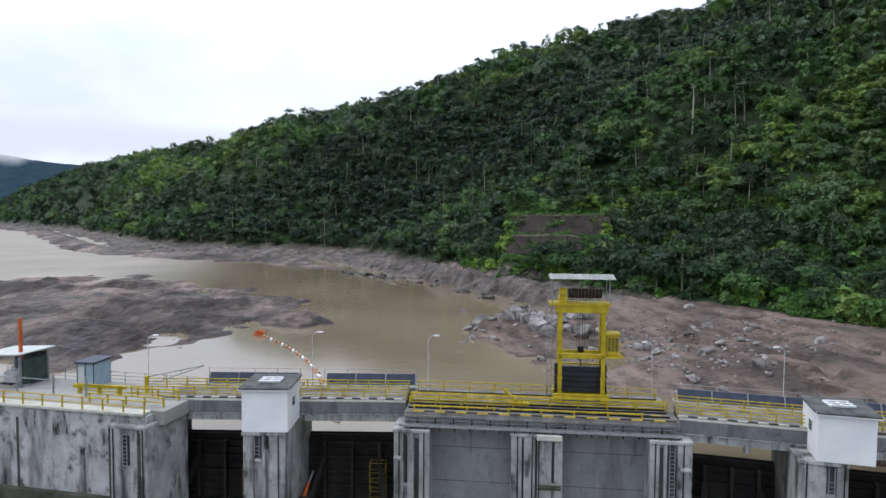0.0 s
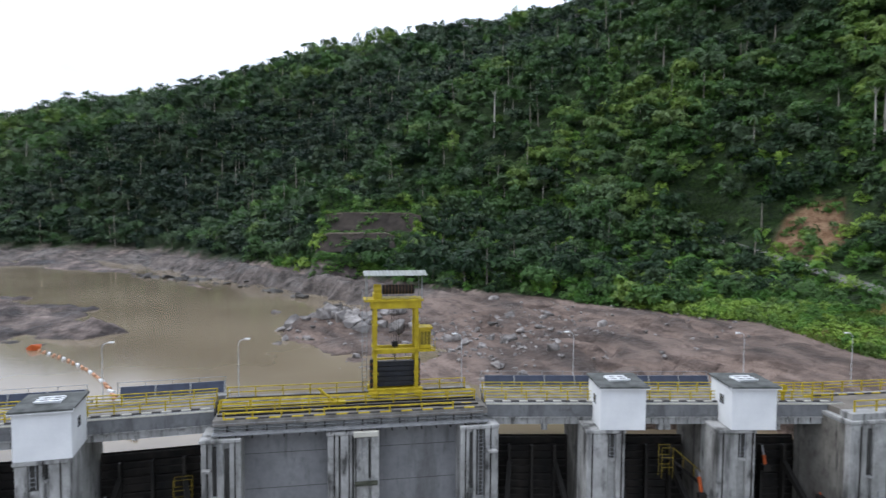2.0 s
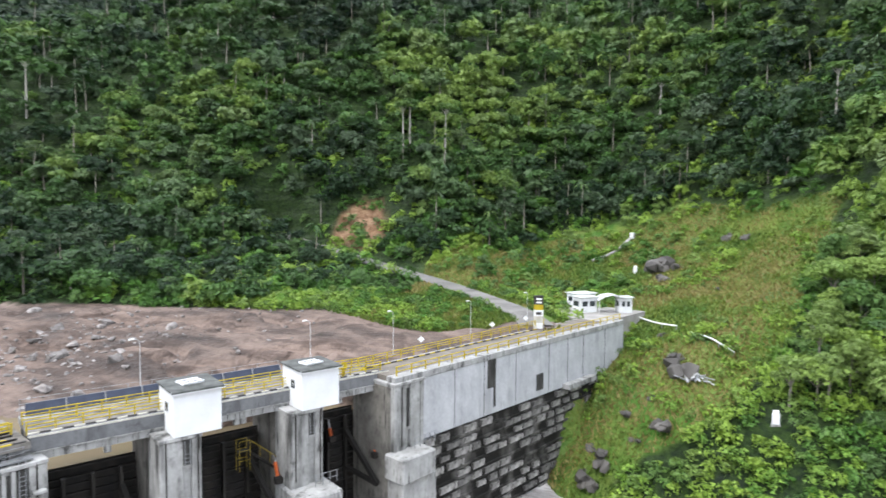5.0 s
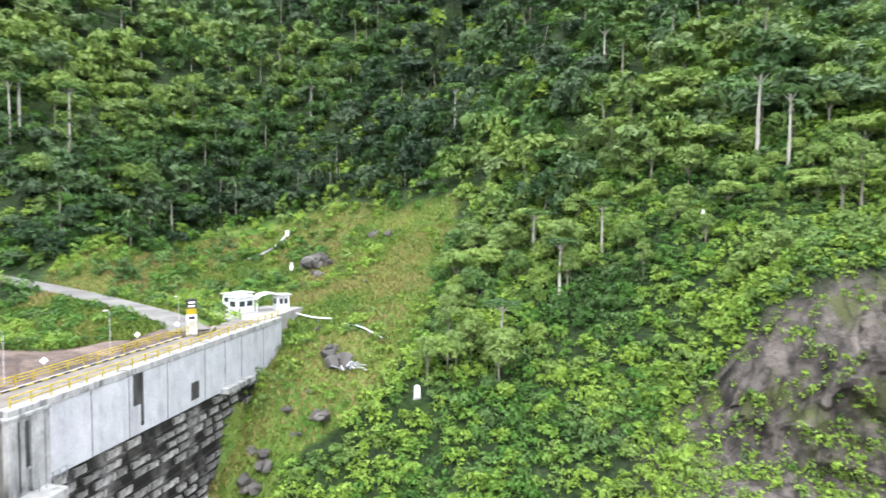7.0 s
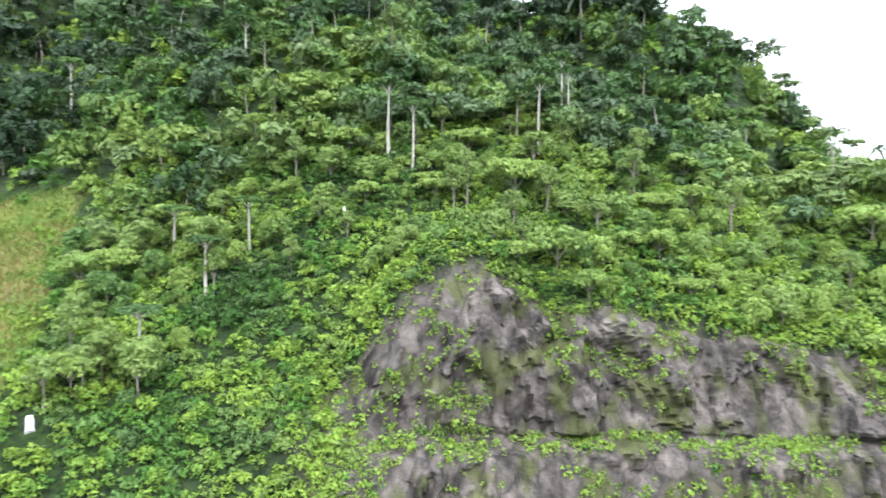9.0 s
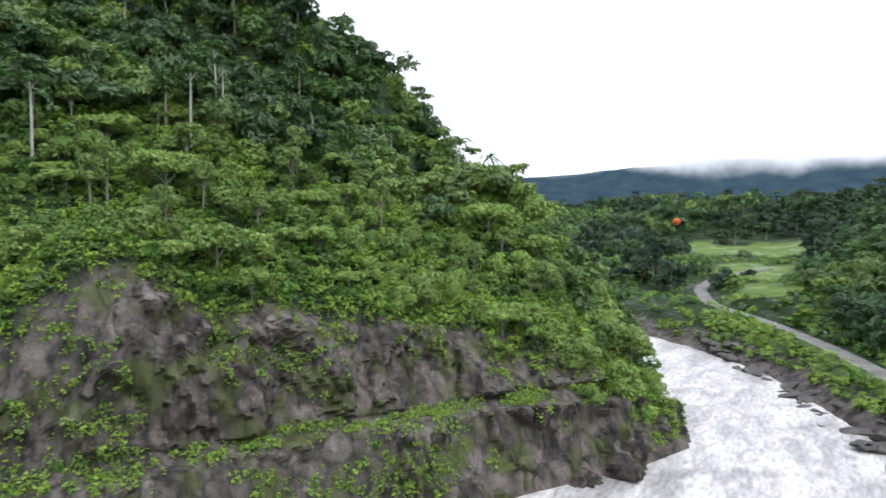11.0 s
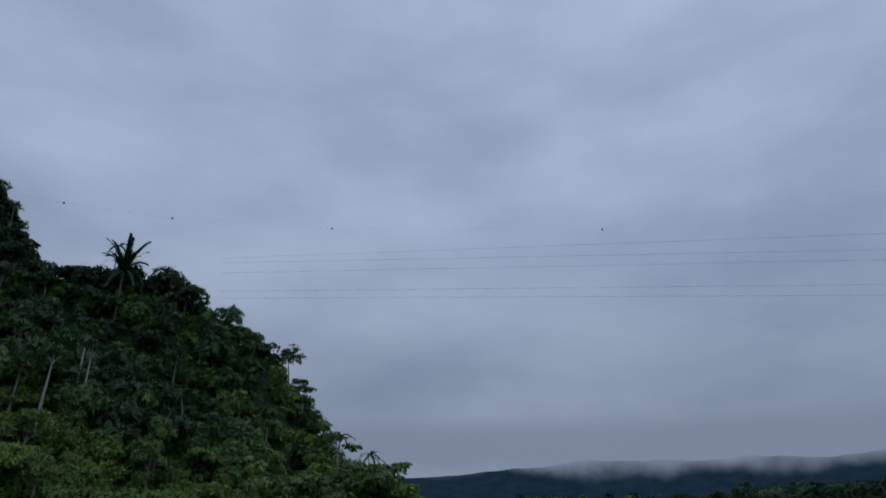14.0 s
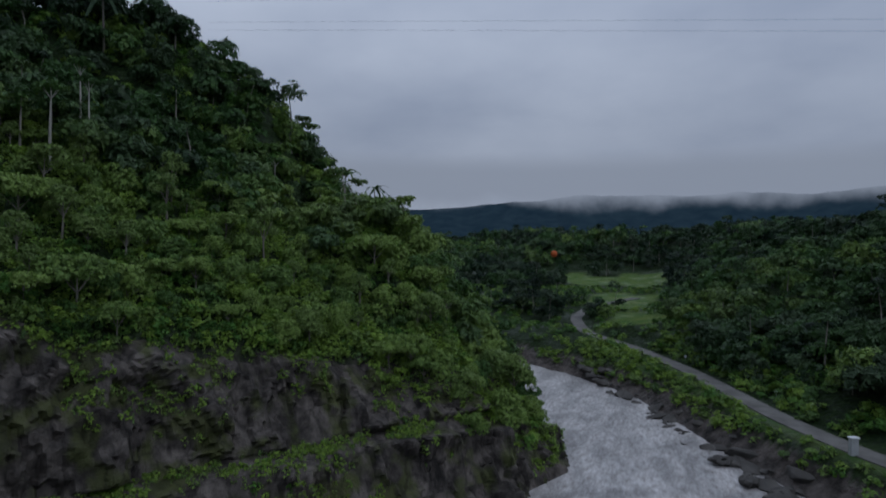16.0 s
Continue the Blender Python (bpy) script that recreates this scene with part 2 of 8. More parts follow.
M_GLASS = material("dark_window_glass", ((0.02, 0.025, 0.03), (0.05, 0.055, 0.06)), scale=2, rough=0.1, bump=0, spec=0.6)
M_ROAD = material("gravel_road", ((0.10, 0.096, 0.09), (0.19, 0.184, 0.172)), scale=0.25, rough=0.95, fine=4)
M_BARK = material("pale_bark", ((0.12, 0.105, 0.083), (0.315, 0.292, 0.255)), scale=0.9, rough=0.9, stretch=(1, 1, 0.3))
M_PALEBARK = material("white_bark", ((0.255, 0.24, 0.21), (0.45, 0.427, 0.39)), scale=0.9, rough=0.9, stretch=(1, 1, 0.3))
M_ROCK = material("wet_rock", ((0.021, 0.019, 0.017), (0.128, 0.12, 0.109)), scale=0.25, rough=0.75, bump=0.6, fine=1.6, stretch=(1, 1, 0.5))
M_BOULDER = material("pale_boulder", ((0.075, 0.068, 0.064), (0.30, 0.28, 0.265)), scale=0.9, rough=0.85, bump=0.6, obj_random=0.35)
M_LEAF = leaf_material("broad_leaves", (0.014, 0.035, 0.014), (0.072, 0.148, 0.036), (0.195, 0.29, 0.064))
M_CANOPY = leaf_material("canopy_leaves", (0.009, 0.025, 0.012), (0.055, 0.122, 0.028), (0.16, 0.24, 0.05), gaps=1.9, cover=0.47, spots=1.3)
M_SHRUB = leaf_material("fresh_shrub_leaves", (0.015, 0.047, 0.010), (0.078, 0.185, 0.027), (0.20, 0.31, 0.045), dull=(0.10, 0.15, 0.065))
M_PALM = leaf_material("palm_fronds", (0.010, 0.026, 0.012), (0.05, 0.11, 0.028), (0.14, 0.2, 0.05), cover=0.0)
M_GRASS = leaf_material("long_grass", (0.040, 0.090, 0.012), (0.125, 0.170, 0.028), (0.215, 0.180, 0.065), cover=0.0)
# distance haze put into a blue base colour and a faint glow
M_FAR = material("hazed_far_forest", ((0.007, 0.017, 0.022), (0.021, 0.036, 0.041)), scale=0.02, rough=1.0, bump=0, fine=0.12, spec=0.0)
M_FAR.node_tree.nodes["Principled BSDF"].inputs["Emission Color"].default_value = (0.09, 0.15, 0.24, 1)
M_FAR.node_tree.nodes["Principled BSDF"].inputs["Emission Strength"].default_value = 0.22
M_WATER = water_material("silty_still_water", ((0.150, 0.118, 0.076), (0.245, 0.200, 0.138)), 0.03, 0.06, bump=0)
M_RIVER = water_material("white_water", ((0.17, 0.145, 0.13), (0.60, 0.59, 0.585)), 0.8, 0.4, foam=True, bump=0.6, stretch=(1.7, 0.5, 1))

M_GIRDER = concrete_material("bridge_concrete", (0.112, 0.116, 0.12), (0.188, 0.191, 0.195), (0.038, 0.038, 0.036), 0.7, run=1.2)
M_STAINED = concrete_material("streaked_concrete", (0.29, 0.29, 0.286), (0.45, 0.45, 0.446), (0.012, 0.012, 0.011), 0.95, run=1.1, dirt=0.045)
M_PALEWALL = concrete_material("pale_wall_concrete", (0.345, 0.352, 0.364), (0.473, 0.48, 0.491), (0.15, 0.15, 0.146), 0.3, run=1.3)
M_DECK = material("deck_concrete", ((0.21, 0.20, 0.185), (0.34, 0.33, 0.31)), scale=0.4, rough=0.95, fine=5)
M_ROADDECK = material("dusty_roadway", ((0.10, 0.088, 0.074), (0.205, 0.185, 0.16)), scale=0.5, rough=0.95, fine=5)
# stained concrete darkened further: the shade inside the bays is in its colour
M_BAYWALL = concrete_material("shaded_bay_concrete", (0.09, 0.083, 0.071), (0.225, 0.214, 0.191), (0.015, 0.014, 0.012), 0.85)
M_PIER = concrete_material("stained_pier_concrete", (0.20, 0.20, 0.19), (0.42, 0.418, 0.405), (0.016, 0.016, 0.014), 0.85, run=1.1, dirt=0.01)
M_CRANEDECK = material("worn_dark_deck", ((0.075, 0.069, 0.06), (0.247, 0.232, 0.21)), scale=0.7, rough=0.95, fine=5)
M_DRYEARTH = material("dry_pale_earth", ((0.10, 0.084, 0.064), (0.23, 0.195, 0.15)), scale=0.6, rough=0.95)
# yellow stair paint again, with the gate bay's shade put into the colour
M_SHADEDYELLOW = material("shaded_yellow_paint", ((0.12, 0.086, 0.011), (0.255, 0.195, 0.022)), scale=1.5, rough=0.7)
M_MOSS = material("mossy_ledge", ((0.026, 0.03, 0.019), (0.09, 0.09, 0.068)), scale=0.6, rough=0.95)
# for dark joints, and for plates painted as the shade in niches and slots
M_SLOT = material("joint_and_recess_shade", ((0.02, 0.02, 0.018), (0.075, 0.073, 0.068)), scale=0.8, rough=0.95, stretch=(1, 1, 0.4))
M_BLOCK = material("pale_block", ((0.022, 0.02, 0.017), (0.27, 0.26, 0.245)), scale=1.1, rough=0.9, bump=0.5, obj_random=0.4, position=0.50, spread=0.14)
M_KERB = material("white_kerb_paint", ((0.375, 0.36, 0.3), (0.54, 0.525, 0.465)), scale=0.9, rough=0.8)
M_BLACKPAINT = material("black_kerb_paint", ((0.02, 0.02, 0.02), (0.06, 0.055, 0.05)), scale=0.9, rough=0.8)
M_RUST = material("rusty_steel", ((0.075, 0.041, 0.022), (0.165, 0.098, 0.06)), scale=2.0, rough=0.85)
M_SHEET = material("white_sheet_roof", ((0.413, 0.435, 0.413), (0.51, 0.532, 0.51)), scale=0.9, rough=0.5)
M_CABGLASS = material("tinted_cab_glass", ((0.10, 0.08, 0.01), (0.18, 0.14, 0.02)), scale=2, rough=0.15, bump=0)
M_WHITESTEEL = material("pale_painted_steel", ((0.375, 0.383, 0.39), (0.495, 0.503, 0.51)), scale=2, rough=0.5)
M_GREEN = material("dark_green_paint", ((0.02, 0.035, 0.03), (0.05, 0.075, 0.065)), scale=1, rough=0.6)
M_PALEORANGE = material("sun_bleached_orange", ((0.375, 0.18, 0.09), (0.465, 0.27, 0.165)), scale=1, rough=0.7)
M_CABLE = material("dark_cable", ((0.02, 0.02, 0.025), (0.04, 0.04, 0.045)), scale=1, rough=0.7, bump=0)
M_EARTH = material("bare_brown_earth", ((0.016, 0.013, 0.0105), (0.052, 0.042, 0.034)), scale=0.4, rough=0.95)


def cliff_material():
    """Brown-grey rock, wet dark streaks, moss in patches."""
    m = concrete_material("river_cliff_rock", (0.017, 0.0142, 0.012), (0.146, 0.128, 0.113), (0.009, 0.0075, 0.0065), 0.9, run=0.9, rough=0.7)
    nt = m.node_tree
    b = nt.nodes["Principled BSDF"]
    src = b.inputs["Base Color"].links[0].from_socket
    tc = nt.nodes.new("ShaderNodeTexCoord")
    n = nt.nodes.new("ShaderNodeTexNoise")
    n.inputs["Scale"].default_value, n.inputs["Detail"].default_value = 0.22, 9.0
    nt.links.new(tc.outputs["Object"], n.inputs["Vector"])
    r = nt.nodes.new("ShaderNodeMapRange")
    r.inputs["From Min"].default_value, r.inputs["From Max"].default_value, r.inputs["To Max"].default_value = 0.49, 0.60, 0.8
    nt.links.new(n.outputs["Fac"], r.inputs["Value"])
    mix = nt.nodes.new("ShaderNodeMix")
    mix.data_type = "RGBA"
    nt.links.new(r.outputs["Result"], mix.inputs["Factor"])
    nt.links.new(src, mix.inputs["A"])
    mix.inputs["B"].default_value = (0.055, 0.066, 0.016, 1)
    nt.links.new(mix.outputs["Result"], b.inputs["Base Color"])
    for node in nt.nodes:
        if node.bl_idname == "ShaderNodeBump":
            node.inputs["Strength"].default_value, node.inputs["Distance"].default_value = 0.9, 0.3
    # cracks between the slabs
    warp = nt.nodes.new("ShaderNodeTexNoise")
    warp.inputs["Scale"].default_value, warp.inputs["Detail"].default_value = 0.5, 4.0
    nt.links.new(tc.outputs["Object"], warp.inputs["Vector"])
    bend = nt.nodes.new("ShaderNodeVectorMath")
    bend.operation = "MULTIPLY_ADD"
    bend.inputs[1].default_value = (2.4, 2.4, 2.4)
    nt.links.new(warp.outputs["Color"], bend.inputs[0])
    nt.links.new(tc.outputs["Object"], bend.inputs[2])
    mp = nt.nodes.new("ShaderNodeMapping")
    mp.inputs["Scale"].default_value = (1, 1, 0.5)
    nt.links.new(bend.outputs["Vector"], mp.inputs["Vector"])
    cell = nt.nodes.new("ShaderNodeTexVoronoi")
    cell.feature = "DISTANCE_TO_EDGE"
    cell.inputs["Scale"].default_value = 0.30
    nt.links.new(mp.outputs["Vector"], cell.inputs["Vector"])
    gap = nt.nodes.new("ShaderNodeMapRange")
    gap.inputs["From Min"].default_value, gap.inputs["From Max"].default_value = 0.0, 0.10
    gap.inputs["To Min"].default_value, gap.inputs["To Max"].default_value = 0.5, 1.0
    nt.links.new(cell.outputs["Distance"], gap.inputs["Value"])
    tone = nt.nodes.new("ShaderNodeTexVoronoi")
    tone.inputs["Scale"].default_value = 0.30
    nt.links.new(mp.outputs["Vector"], tone.inputs["Vector"])
    lum = nt.nodes.new("ShaderNodeSeparateColor")
    nt.links.new(tone.outputs["Color"], lum.inputs["Color"])
    slab = nt.nodes.new("ShaderNodeMapRange")
    slab.inputs["To Min"].default_value, slab.inputs["To Max"].default_value = 0.78, 1.25
    nt.links.new(lum.outputs["Red"], slab.inputs["Value"])
    both = nt.nodes.new("ShaderNodeMath")
    both.operation = "MULTIPLY"
    nt.links.new(gap.outputs["Result"], both.inputs[0])
    nt.links.new(slab.outputs["Result"], both.inputs[1])
    cracked = nt.nodes.new("ShaderNodeVectorMath")
    cracked.operation = "SCALE"
    nt.links.new(mix.outputs["Result"], cracked.inputs[0])
    nt.links.new(both.outputs["Value"], cracked.inputs["Scale"])
    nt.links.new(cracked.outputs["Vector"], b.inputs["Base Color"])
    return m


def cloud_material():
    """Soft white cloud, its daylight put in as emission, that thins out downwards and in gaps."""
    m = bpy.data.materials.new("low_cloud")
    m.use_nodes = True
    nt = m.node_tree
    nt.nodes.clear()
    out = nt.nodes.new("ShaderNodeOutputMaterial")
    em = nt.nodes.new("ShaderNodeEmission")
    em.inputs["Color"].default_value, em.inputs["Strength"].default_value = (0.93, 0.97, 1.06, 1), 0.85
    tr = nt.nodes.new("ShaderNodeBsdfTransparent")
    tc = nt.nodes.new("ShaderNodeTexCoord")
    sep = nt.nodes.new("ShaderNodeSeparateXYZ")
    nt.links.new(tc.outputs["Object"], sep.inputs["Vector"])
    n = nt.nodes.new("ShaderNodeTexNoise")
    n.inputs["Scale"].default_value, n.inputs["Detail"].default_value = 0.006, 6.0
    nt.links.new(tc.outputs["Object"], n.inputs["Vector"])
    mad = nt.nodes.new("ShaderNodeMath")
    mad.operation = "MULTIPLY_ADD"
    nt.links.new(n.outputs["Fac"], mad.inputs[0])
    mad.inputs[1].default_value = 110.0
    nt.links.new(sep.outputs["Z"], mad.inputs[2])
    up = nt.nodes.new("ShaderNodeMapRange")
    up.interpolation_type = "SMOOTHSTEP"
    up.inputs["From Min"].default_value, up.inputs["From Max"].default_value, up.inputs["To Max"].default_value = 158.0, 208.0, 0.9
    nt.links.new(mad.outputs["Value"], up.inputs["Value"])
    top = nt.nodes.new("ShaderNodeMapRange")
    top.interpolation_type = "SMOOTHSTEP"
    top.inputs["From Min"].default_value, top.inputs["From Max"].default_value = 262.0, 200.0
    nt.links.new(sep.outputs["Z"], top.inputs["Value"])
    mul = nt.nodes.new("ShaderNodeMath")
    mul.operation = "MULTIPLY"
    nt.links.new(up.outputs["Result"], mul.inputs[0])
    nt.links.new(top.outputs["Result"], mul.inputs[1])
    mix = nt.nodes.new("ShaderNodeMixShader")
    nt.links.new(mul.outputs["Value"], mix.inputs["Fac"])
    nt.links.new(tr.outputs["BSDF"], mix.inputs[1])
    nt.links.new(em.outputs["Emission"], mix.inputs[2])
    nt.links.new(mix.outputs["Shader"], out.inputs["Surface"])
    return m


for node in M_RIVER.node_tree.nodes:
    if node.bl_idname == "ShaderNodeTexNoise":
        node.inputs["Detail"].default_value, node.inputs["Roughness"].default_value, node.inputs["Distortion"].default_value = 12.0, 0.7, 0.25
    if node.bl_idname == "ShaderNodeMapRange":
        node.inputs["To Min"].default_value, node.inputs["To Max"].default_value = 0.74, 1.2
nt = M_RIVER.node_tree
tc = nt.nodes.new("ShaderNodeTexCoord")
mp = nt.nodes.new("ShaderNodeMapping")
mp.inputs["Scale"].default_value = (1.3, 0.5, 1)
nt.links.new(tc.outputs["Object"], mp.inputs["Vector"])
swell = nt.nodes.new("ShaderNodeTexNoise")
swell.inputs["Scale"].default_value, swell.inputs["Detail"].default_value, swell.inputs["Distortion"].default_value = 0.16, 5.0, 0.6
nt.links.new(mp.outputs["Vector"], swell.inputs["Vector"])
lev = nt.nodes.new("ShaderNodeMapRange")
lev.inputs["From Min"].default_value, lev.inputs["From Max"].default_value = 0.36, 0.62
lev.inputs["To Min"].default_value, lev.inputs["To Max"].default_value = 0.62, 1.25
nt.links.new(swell.outputs["Fac"], lev.inputs["Value"])
tinted = nt.nodes.new("ShaderNodeVectorMath")
tinted.operation = "SCALE"
bsdf = nt.nodes["Principled BSDF"]
nt.links.new(bsdf.inputs["Base Color"].links[0].from_socket, tinted.inputs[0])
nt.links.new(lev.outputs["Result"], tinted.inputs["Scale"])
nt.links.new(tinted.outputs["Vector"], bsdf.inputs["Base Color"])
nt = M_WATER.node_tree
tc = nt.nodes.new("ShaderNodeTexCoord")
sep = nt.nodes.new("ShaderNodeSeparateXYZ")
nt.links.new(tc.outputs["Object"], sep.inputs["Vector"])
wind = nt.nodes.new("ShaderNodeMapRange")
wind.inputs["From Min"].default_value, wind.inputs["From Max"].default_value = -70.0, -150.0
wind.inputs["To Min"].default_value, wind.inputs["To Max"].default_value = 0.11, 0.4
nt.links.new(sep.outputs["X"], wind.inputs["Value"])
nt.links.new(wind.outputs["Result"], nt.nodes["Principled BSDF"].inputs["Roughness"])
M_CLIFF = cliff_material()
M_CLOUD = cloud_material()
M_NAVY = material("dark_blue_panel", ((0.018, 0.024, 0.045), (0.04, 0.05, 0.08)), scale=1, rough=0.45)


# ---- mesh helpers ----
def mesh_object(name, verts, faces, mat, parent=None, smooth=False):
    me = bpy.data.meshes.new(name)
    me.from_pydata(verts, [], faces)
    me.materials.append(mat)
    if smooth:
        me.polygons.foreach_set("use_smooth", [True] * len(me.polygons))
    me.update()
    ob = new(name, me)
    if parent:
        ob.parent = parent
    return ob


def part(name, bm, mat, parent=None, label="", matrix=None):
    """Links a bmesh as one mesh object, under a thing or a part when a parent is given."""
    bmesh.ops.recalc_face_normals(bm, faces=bm.faces)
    me = bpy.data.meshes.new(name)
    bm.to_mesh(me)
    bm.free()
    me.materials.append(mat)
    ob = new(name, me)
    if parent:
        ob.parent = parent
    if matrix is not None:
        ob.matrix_basis = matrix
    if label:
        tagged(ob, label)
    return ob


def add_box(bm, x0, x1, y0, y1, z0, z1, bevel=0.0):
    r = bmesh.ops.create_cube(bm, size=1, matrix=Matrix.Translation(((x0 + x1) / 2, (y0 + y1) / 2, (z0 + z1) / 2)) @ Matrix.Diagonal((x1 - x0, y1 - y0, z1 - z0, 1)))
    if bevel:
        edges = list({e for v in r["verts"] for e in v.link_edges})
        bmesh.ops.bevel(bm, geom=edges, offset=bevel, segments=1, affect="EDGES")
    return bm


def box(x0, x1, y0, y1, z0, z1, bevel=0.0):
    return add_box(bmesh.new(), x0, x1, y0, y1, z0, z1, bevel)


def add_rod(bm, a, b, r=0.03, sides=6, r2=None):
    a, b = Vector(a), Vector(b)
    m = Matrix.Translation((a + b) / 2) @ (b - a).to_track_quat("Z", "Y").to_matrix().to_4x4()
    bmesh.ops.create_cone(bm, cap_ends=True, segments=sides, radius1=r, radius2=r if r2 is None else r2, depth=(b - a).length, matrix=m)
    return bm


def rod(a, b, r=0.03, sides=6, r2=None):
    return add_rod(bmesh.new(), a, b, r, sides, r2)


def empty(name, m=None):
    ob = new(name)
    if m is not None:
        ob.matrix_basis = m
    return ob


# ---- smooth numeric noise for the land ----
def lattice(ix, iy, seed):
    h = (ix.astype(np.int64) * 374761393 + iy.astype(np.int64) * 668265263 + seed * 974711) & 0x7FFFFFFF
    h = ((h ^ (h >> 13)) * 1274126177) & 0x7FFFFFFF
    return ((h ^ (h >> 16)) & 0xFFFF) / 65535.0


def vnoise(x, y, seed=0):
    ix, iy = np.floor(x), np.floor(y)
    fx, fy = x - ix, y - iy
    fx, fy = fx * fx * (3 - 2 * fx), fy * fy * (3 - 2 * fy)
    a, b = lattice(ix, iy, seed), lattice(ix + 1, iy, seed)
    c, d = lattice(ix, iy + 1, seed), lattice(ix + 1, iy + 1, seed)
    return (a * (1 - fx) + b * fx) * (1 - fy) + (c * (1 - fx) + d * fx) * fy - 0.5


def fbm(x, y, size, octaves=4, seed=0):
    v, amp, k = 0, 1.0, 1.0 / size
    for o in range(octaves):
        v = v + amp * vnoise(x * k + 17.3 * o, y * k - 9.1 * o, seed + o)
        amp, k = amp * 0.5, k * 2.03
    return v


def smooth01(v):
    v = np.clip(v, 0, 1)
    return v * v * (3 - 2 * v)


# ---- the land ----
WATER, RIVER = -5.0, -20.0
# foot of the forested side above the reservoir: x, y, height, slope of the mud below, then distance/height steps of the hillside
UP_FOOT = np.array([(-2400, 2900, -1, .03), (-475, 800, -1, .04), (-183, 400, -1, .05), (-106, 348, -1, .055), (-49, 325, -1, .09),
                    (3, 232, -1, .16), (31, 175, -1, .16), (54, 128, -1, .09), (70, 100, -1, .09), (81, 84, -1, .08), (77, 58, -1.5, .08), (90, 40, -1, .08), (140, 30, 0, .08)], float)
UP_RISE = np.array([(40, 8, 120, 45, .5, 170), (40, 10, 120, 48, .55, 95), (25, 8, 70, 30, .6, 105), (22, 8, 60, 30, .7, 150), (20, 8, 60, 30, .72, 165),
                    (20, 7, 55, 30, .78, 172), (25, 5, 55, 22, .93, 300), (30, 3, 60, 16, 1.0, 360), (34, 2, 66, 12, 1.05, 400), (34, 1.2, 60, 8, 1.1, 420),
                    (28, 0.3, 56, 5, 1.1, 420), (24, .3, 52, 8, 1.05, 420), (20, 2, 50, 14, 1.05, 420)], float)
# foot of the same side along the river below the dam
LOW_FOOT = np.array([(84, 45, -22, .9), (73, 34, -21, .9), (64, 8, -20, .9), (61.5, -12, -20, .9), (58.4, -20, -20, .9), (52, -36, -20, .9), (45, -52, -20, .9),
                     (33, -72, -20, .9), (21, -92, -20, .9), (17, -102, -20, .9), (29, -128, -20, .9), (44, -168, -20, .9), (72, -190, -20, .9), (125, -212, -20, .9), (260, -300, -20, .9)], float)
LOW_RISE = np.array([(12, -8, 28, 0, 85, 24, 1.05, 420), (12, -8, 28, 0, 85, 24, 1.05, 420), (15, -11, 38, 1, 90, 22, 1.1, 400), (15, -10, 28, -2, 46, 8, 1.1, 380), (5, -10.5, 8, -10, 15, 10.5, .85, 280), (5, -10, 9, -9.4, 16, 8.5, .9, 250),
                     (5, -10, 9, -9.4, 17, 5, .72, 140), (5, -10, 9, -9.4, 18, 2, .75, 105), (5, -11, 9, -10, 20, -2, .75, 50), (5, -14, 10, -9, 20, -3, .7, 30),
                     (6, -14, 14, -8, 30, 2, .5, 25), (6, -14, 16, -8, 34, 2, .4, 18), (6, -14, 16, -8, 34, 2, .5, 40), (6, -14, 16, -8, 34, 2, .8, 260), (6, -14, 16, -8, 34, 2, .9, 300)], float)
# foot of the opposite side, with the road along it
OPP_FOOT = np.array([(-70, 1500, -5, .1), (-640, 520, -4, .1), (-240, 140, -2, .1), (-75, 40, -18, .8), (-40, -60, -20, .8), (-22, -97, -20, .8), (-8, -121, -20, .8), (11, -160, -20, .8),
                     (31, -181, -20, .8), (50, -195, -20, .8), (105, -222, -20, .8), (200, -290, -20, .8), (1100, -1500, -18, .3)], float)
OPP_FOOT[0, 0] = -1500
OPP_RISE = np.array([(60, 5, 200, 50, .3, 120), (60, 5, 200, 50, .3, 120), (60, 10, 120, 40, .4, 120), (7, -14, 15, -13.5, .5, 110), (7, -14, 15, -13.5, .5, 90), (7, -14.5, 15, -13.8, .5, 80), (7, -14.5, 15, -13.8, .48, 60),
                     (8, -14.5, 20, -13, .34, 48), (9, -14, 24, -12, .24, 32), (10, -13, 34, -10, .12, 16), (14, -12, 60, -8, .05, 10), (20, -10, 80, -7, .03, 8), (20, -10, 80, -7, .03, 8)], float)


def foot_distance(x, y, foot):
    """Signed distance to a foot line (positive on its right when walked from first to last is inland)."""
    best, sign = np.full(x.shape, 1e9), np.ones(x.shape)
    for (ax, ay), (bx, by) in zip(foot[:-1, :2], foot[1:, :2]):
        ux, uy = bx - ax, by - ay
        t = np.clip(((x - ax) * ux + (y - ay) * uy) / (ux * ux + uy * uy), 0, 1)
        dx, dy = x - ax - t * ux, y - ay - t * uy
        d = np.hypot(dx, dy)
        cross = ux * (y - ay) - uy * (x - ax)
        near = d < best - 1e-6
        best = np.where(near, d, best)
        sign = np.where(near, np.where(cross >= 0, 1.0, -1.0), sign)
    return best * sign


def blended(x, y, foot, table, power=2.5):
    w = [1.0 / (np.hypot(x - fx, y - fy) + 4.0) ** power for fx, fy in foot[:, :2]]
    total = sum(w)
    return [sum(wi * v for wi, v in zip(w, table[:, k])) / total for k in range(table.shape[1])]


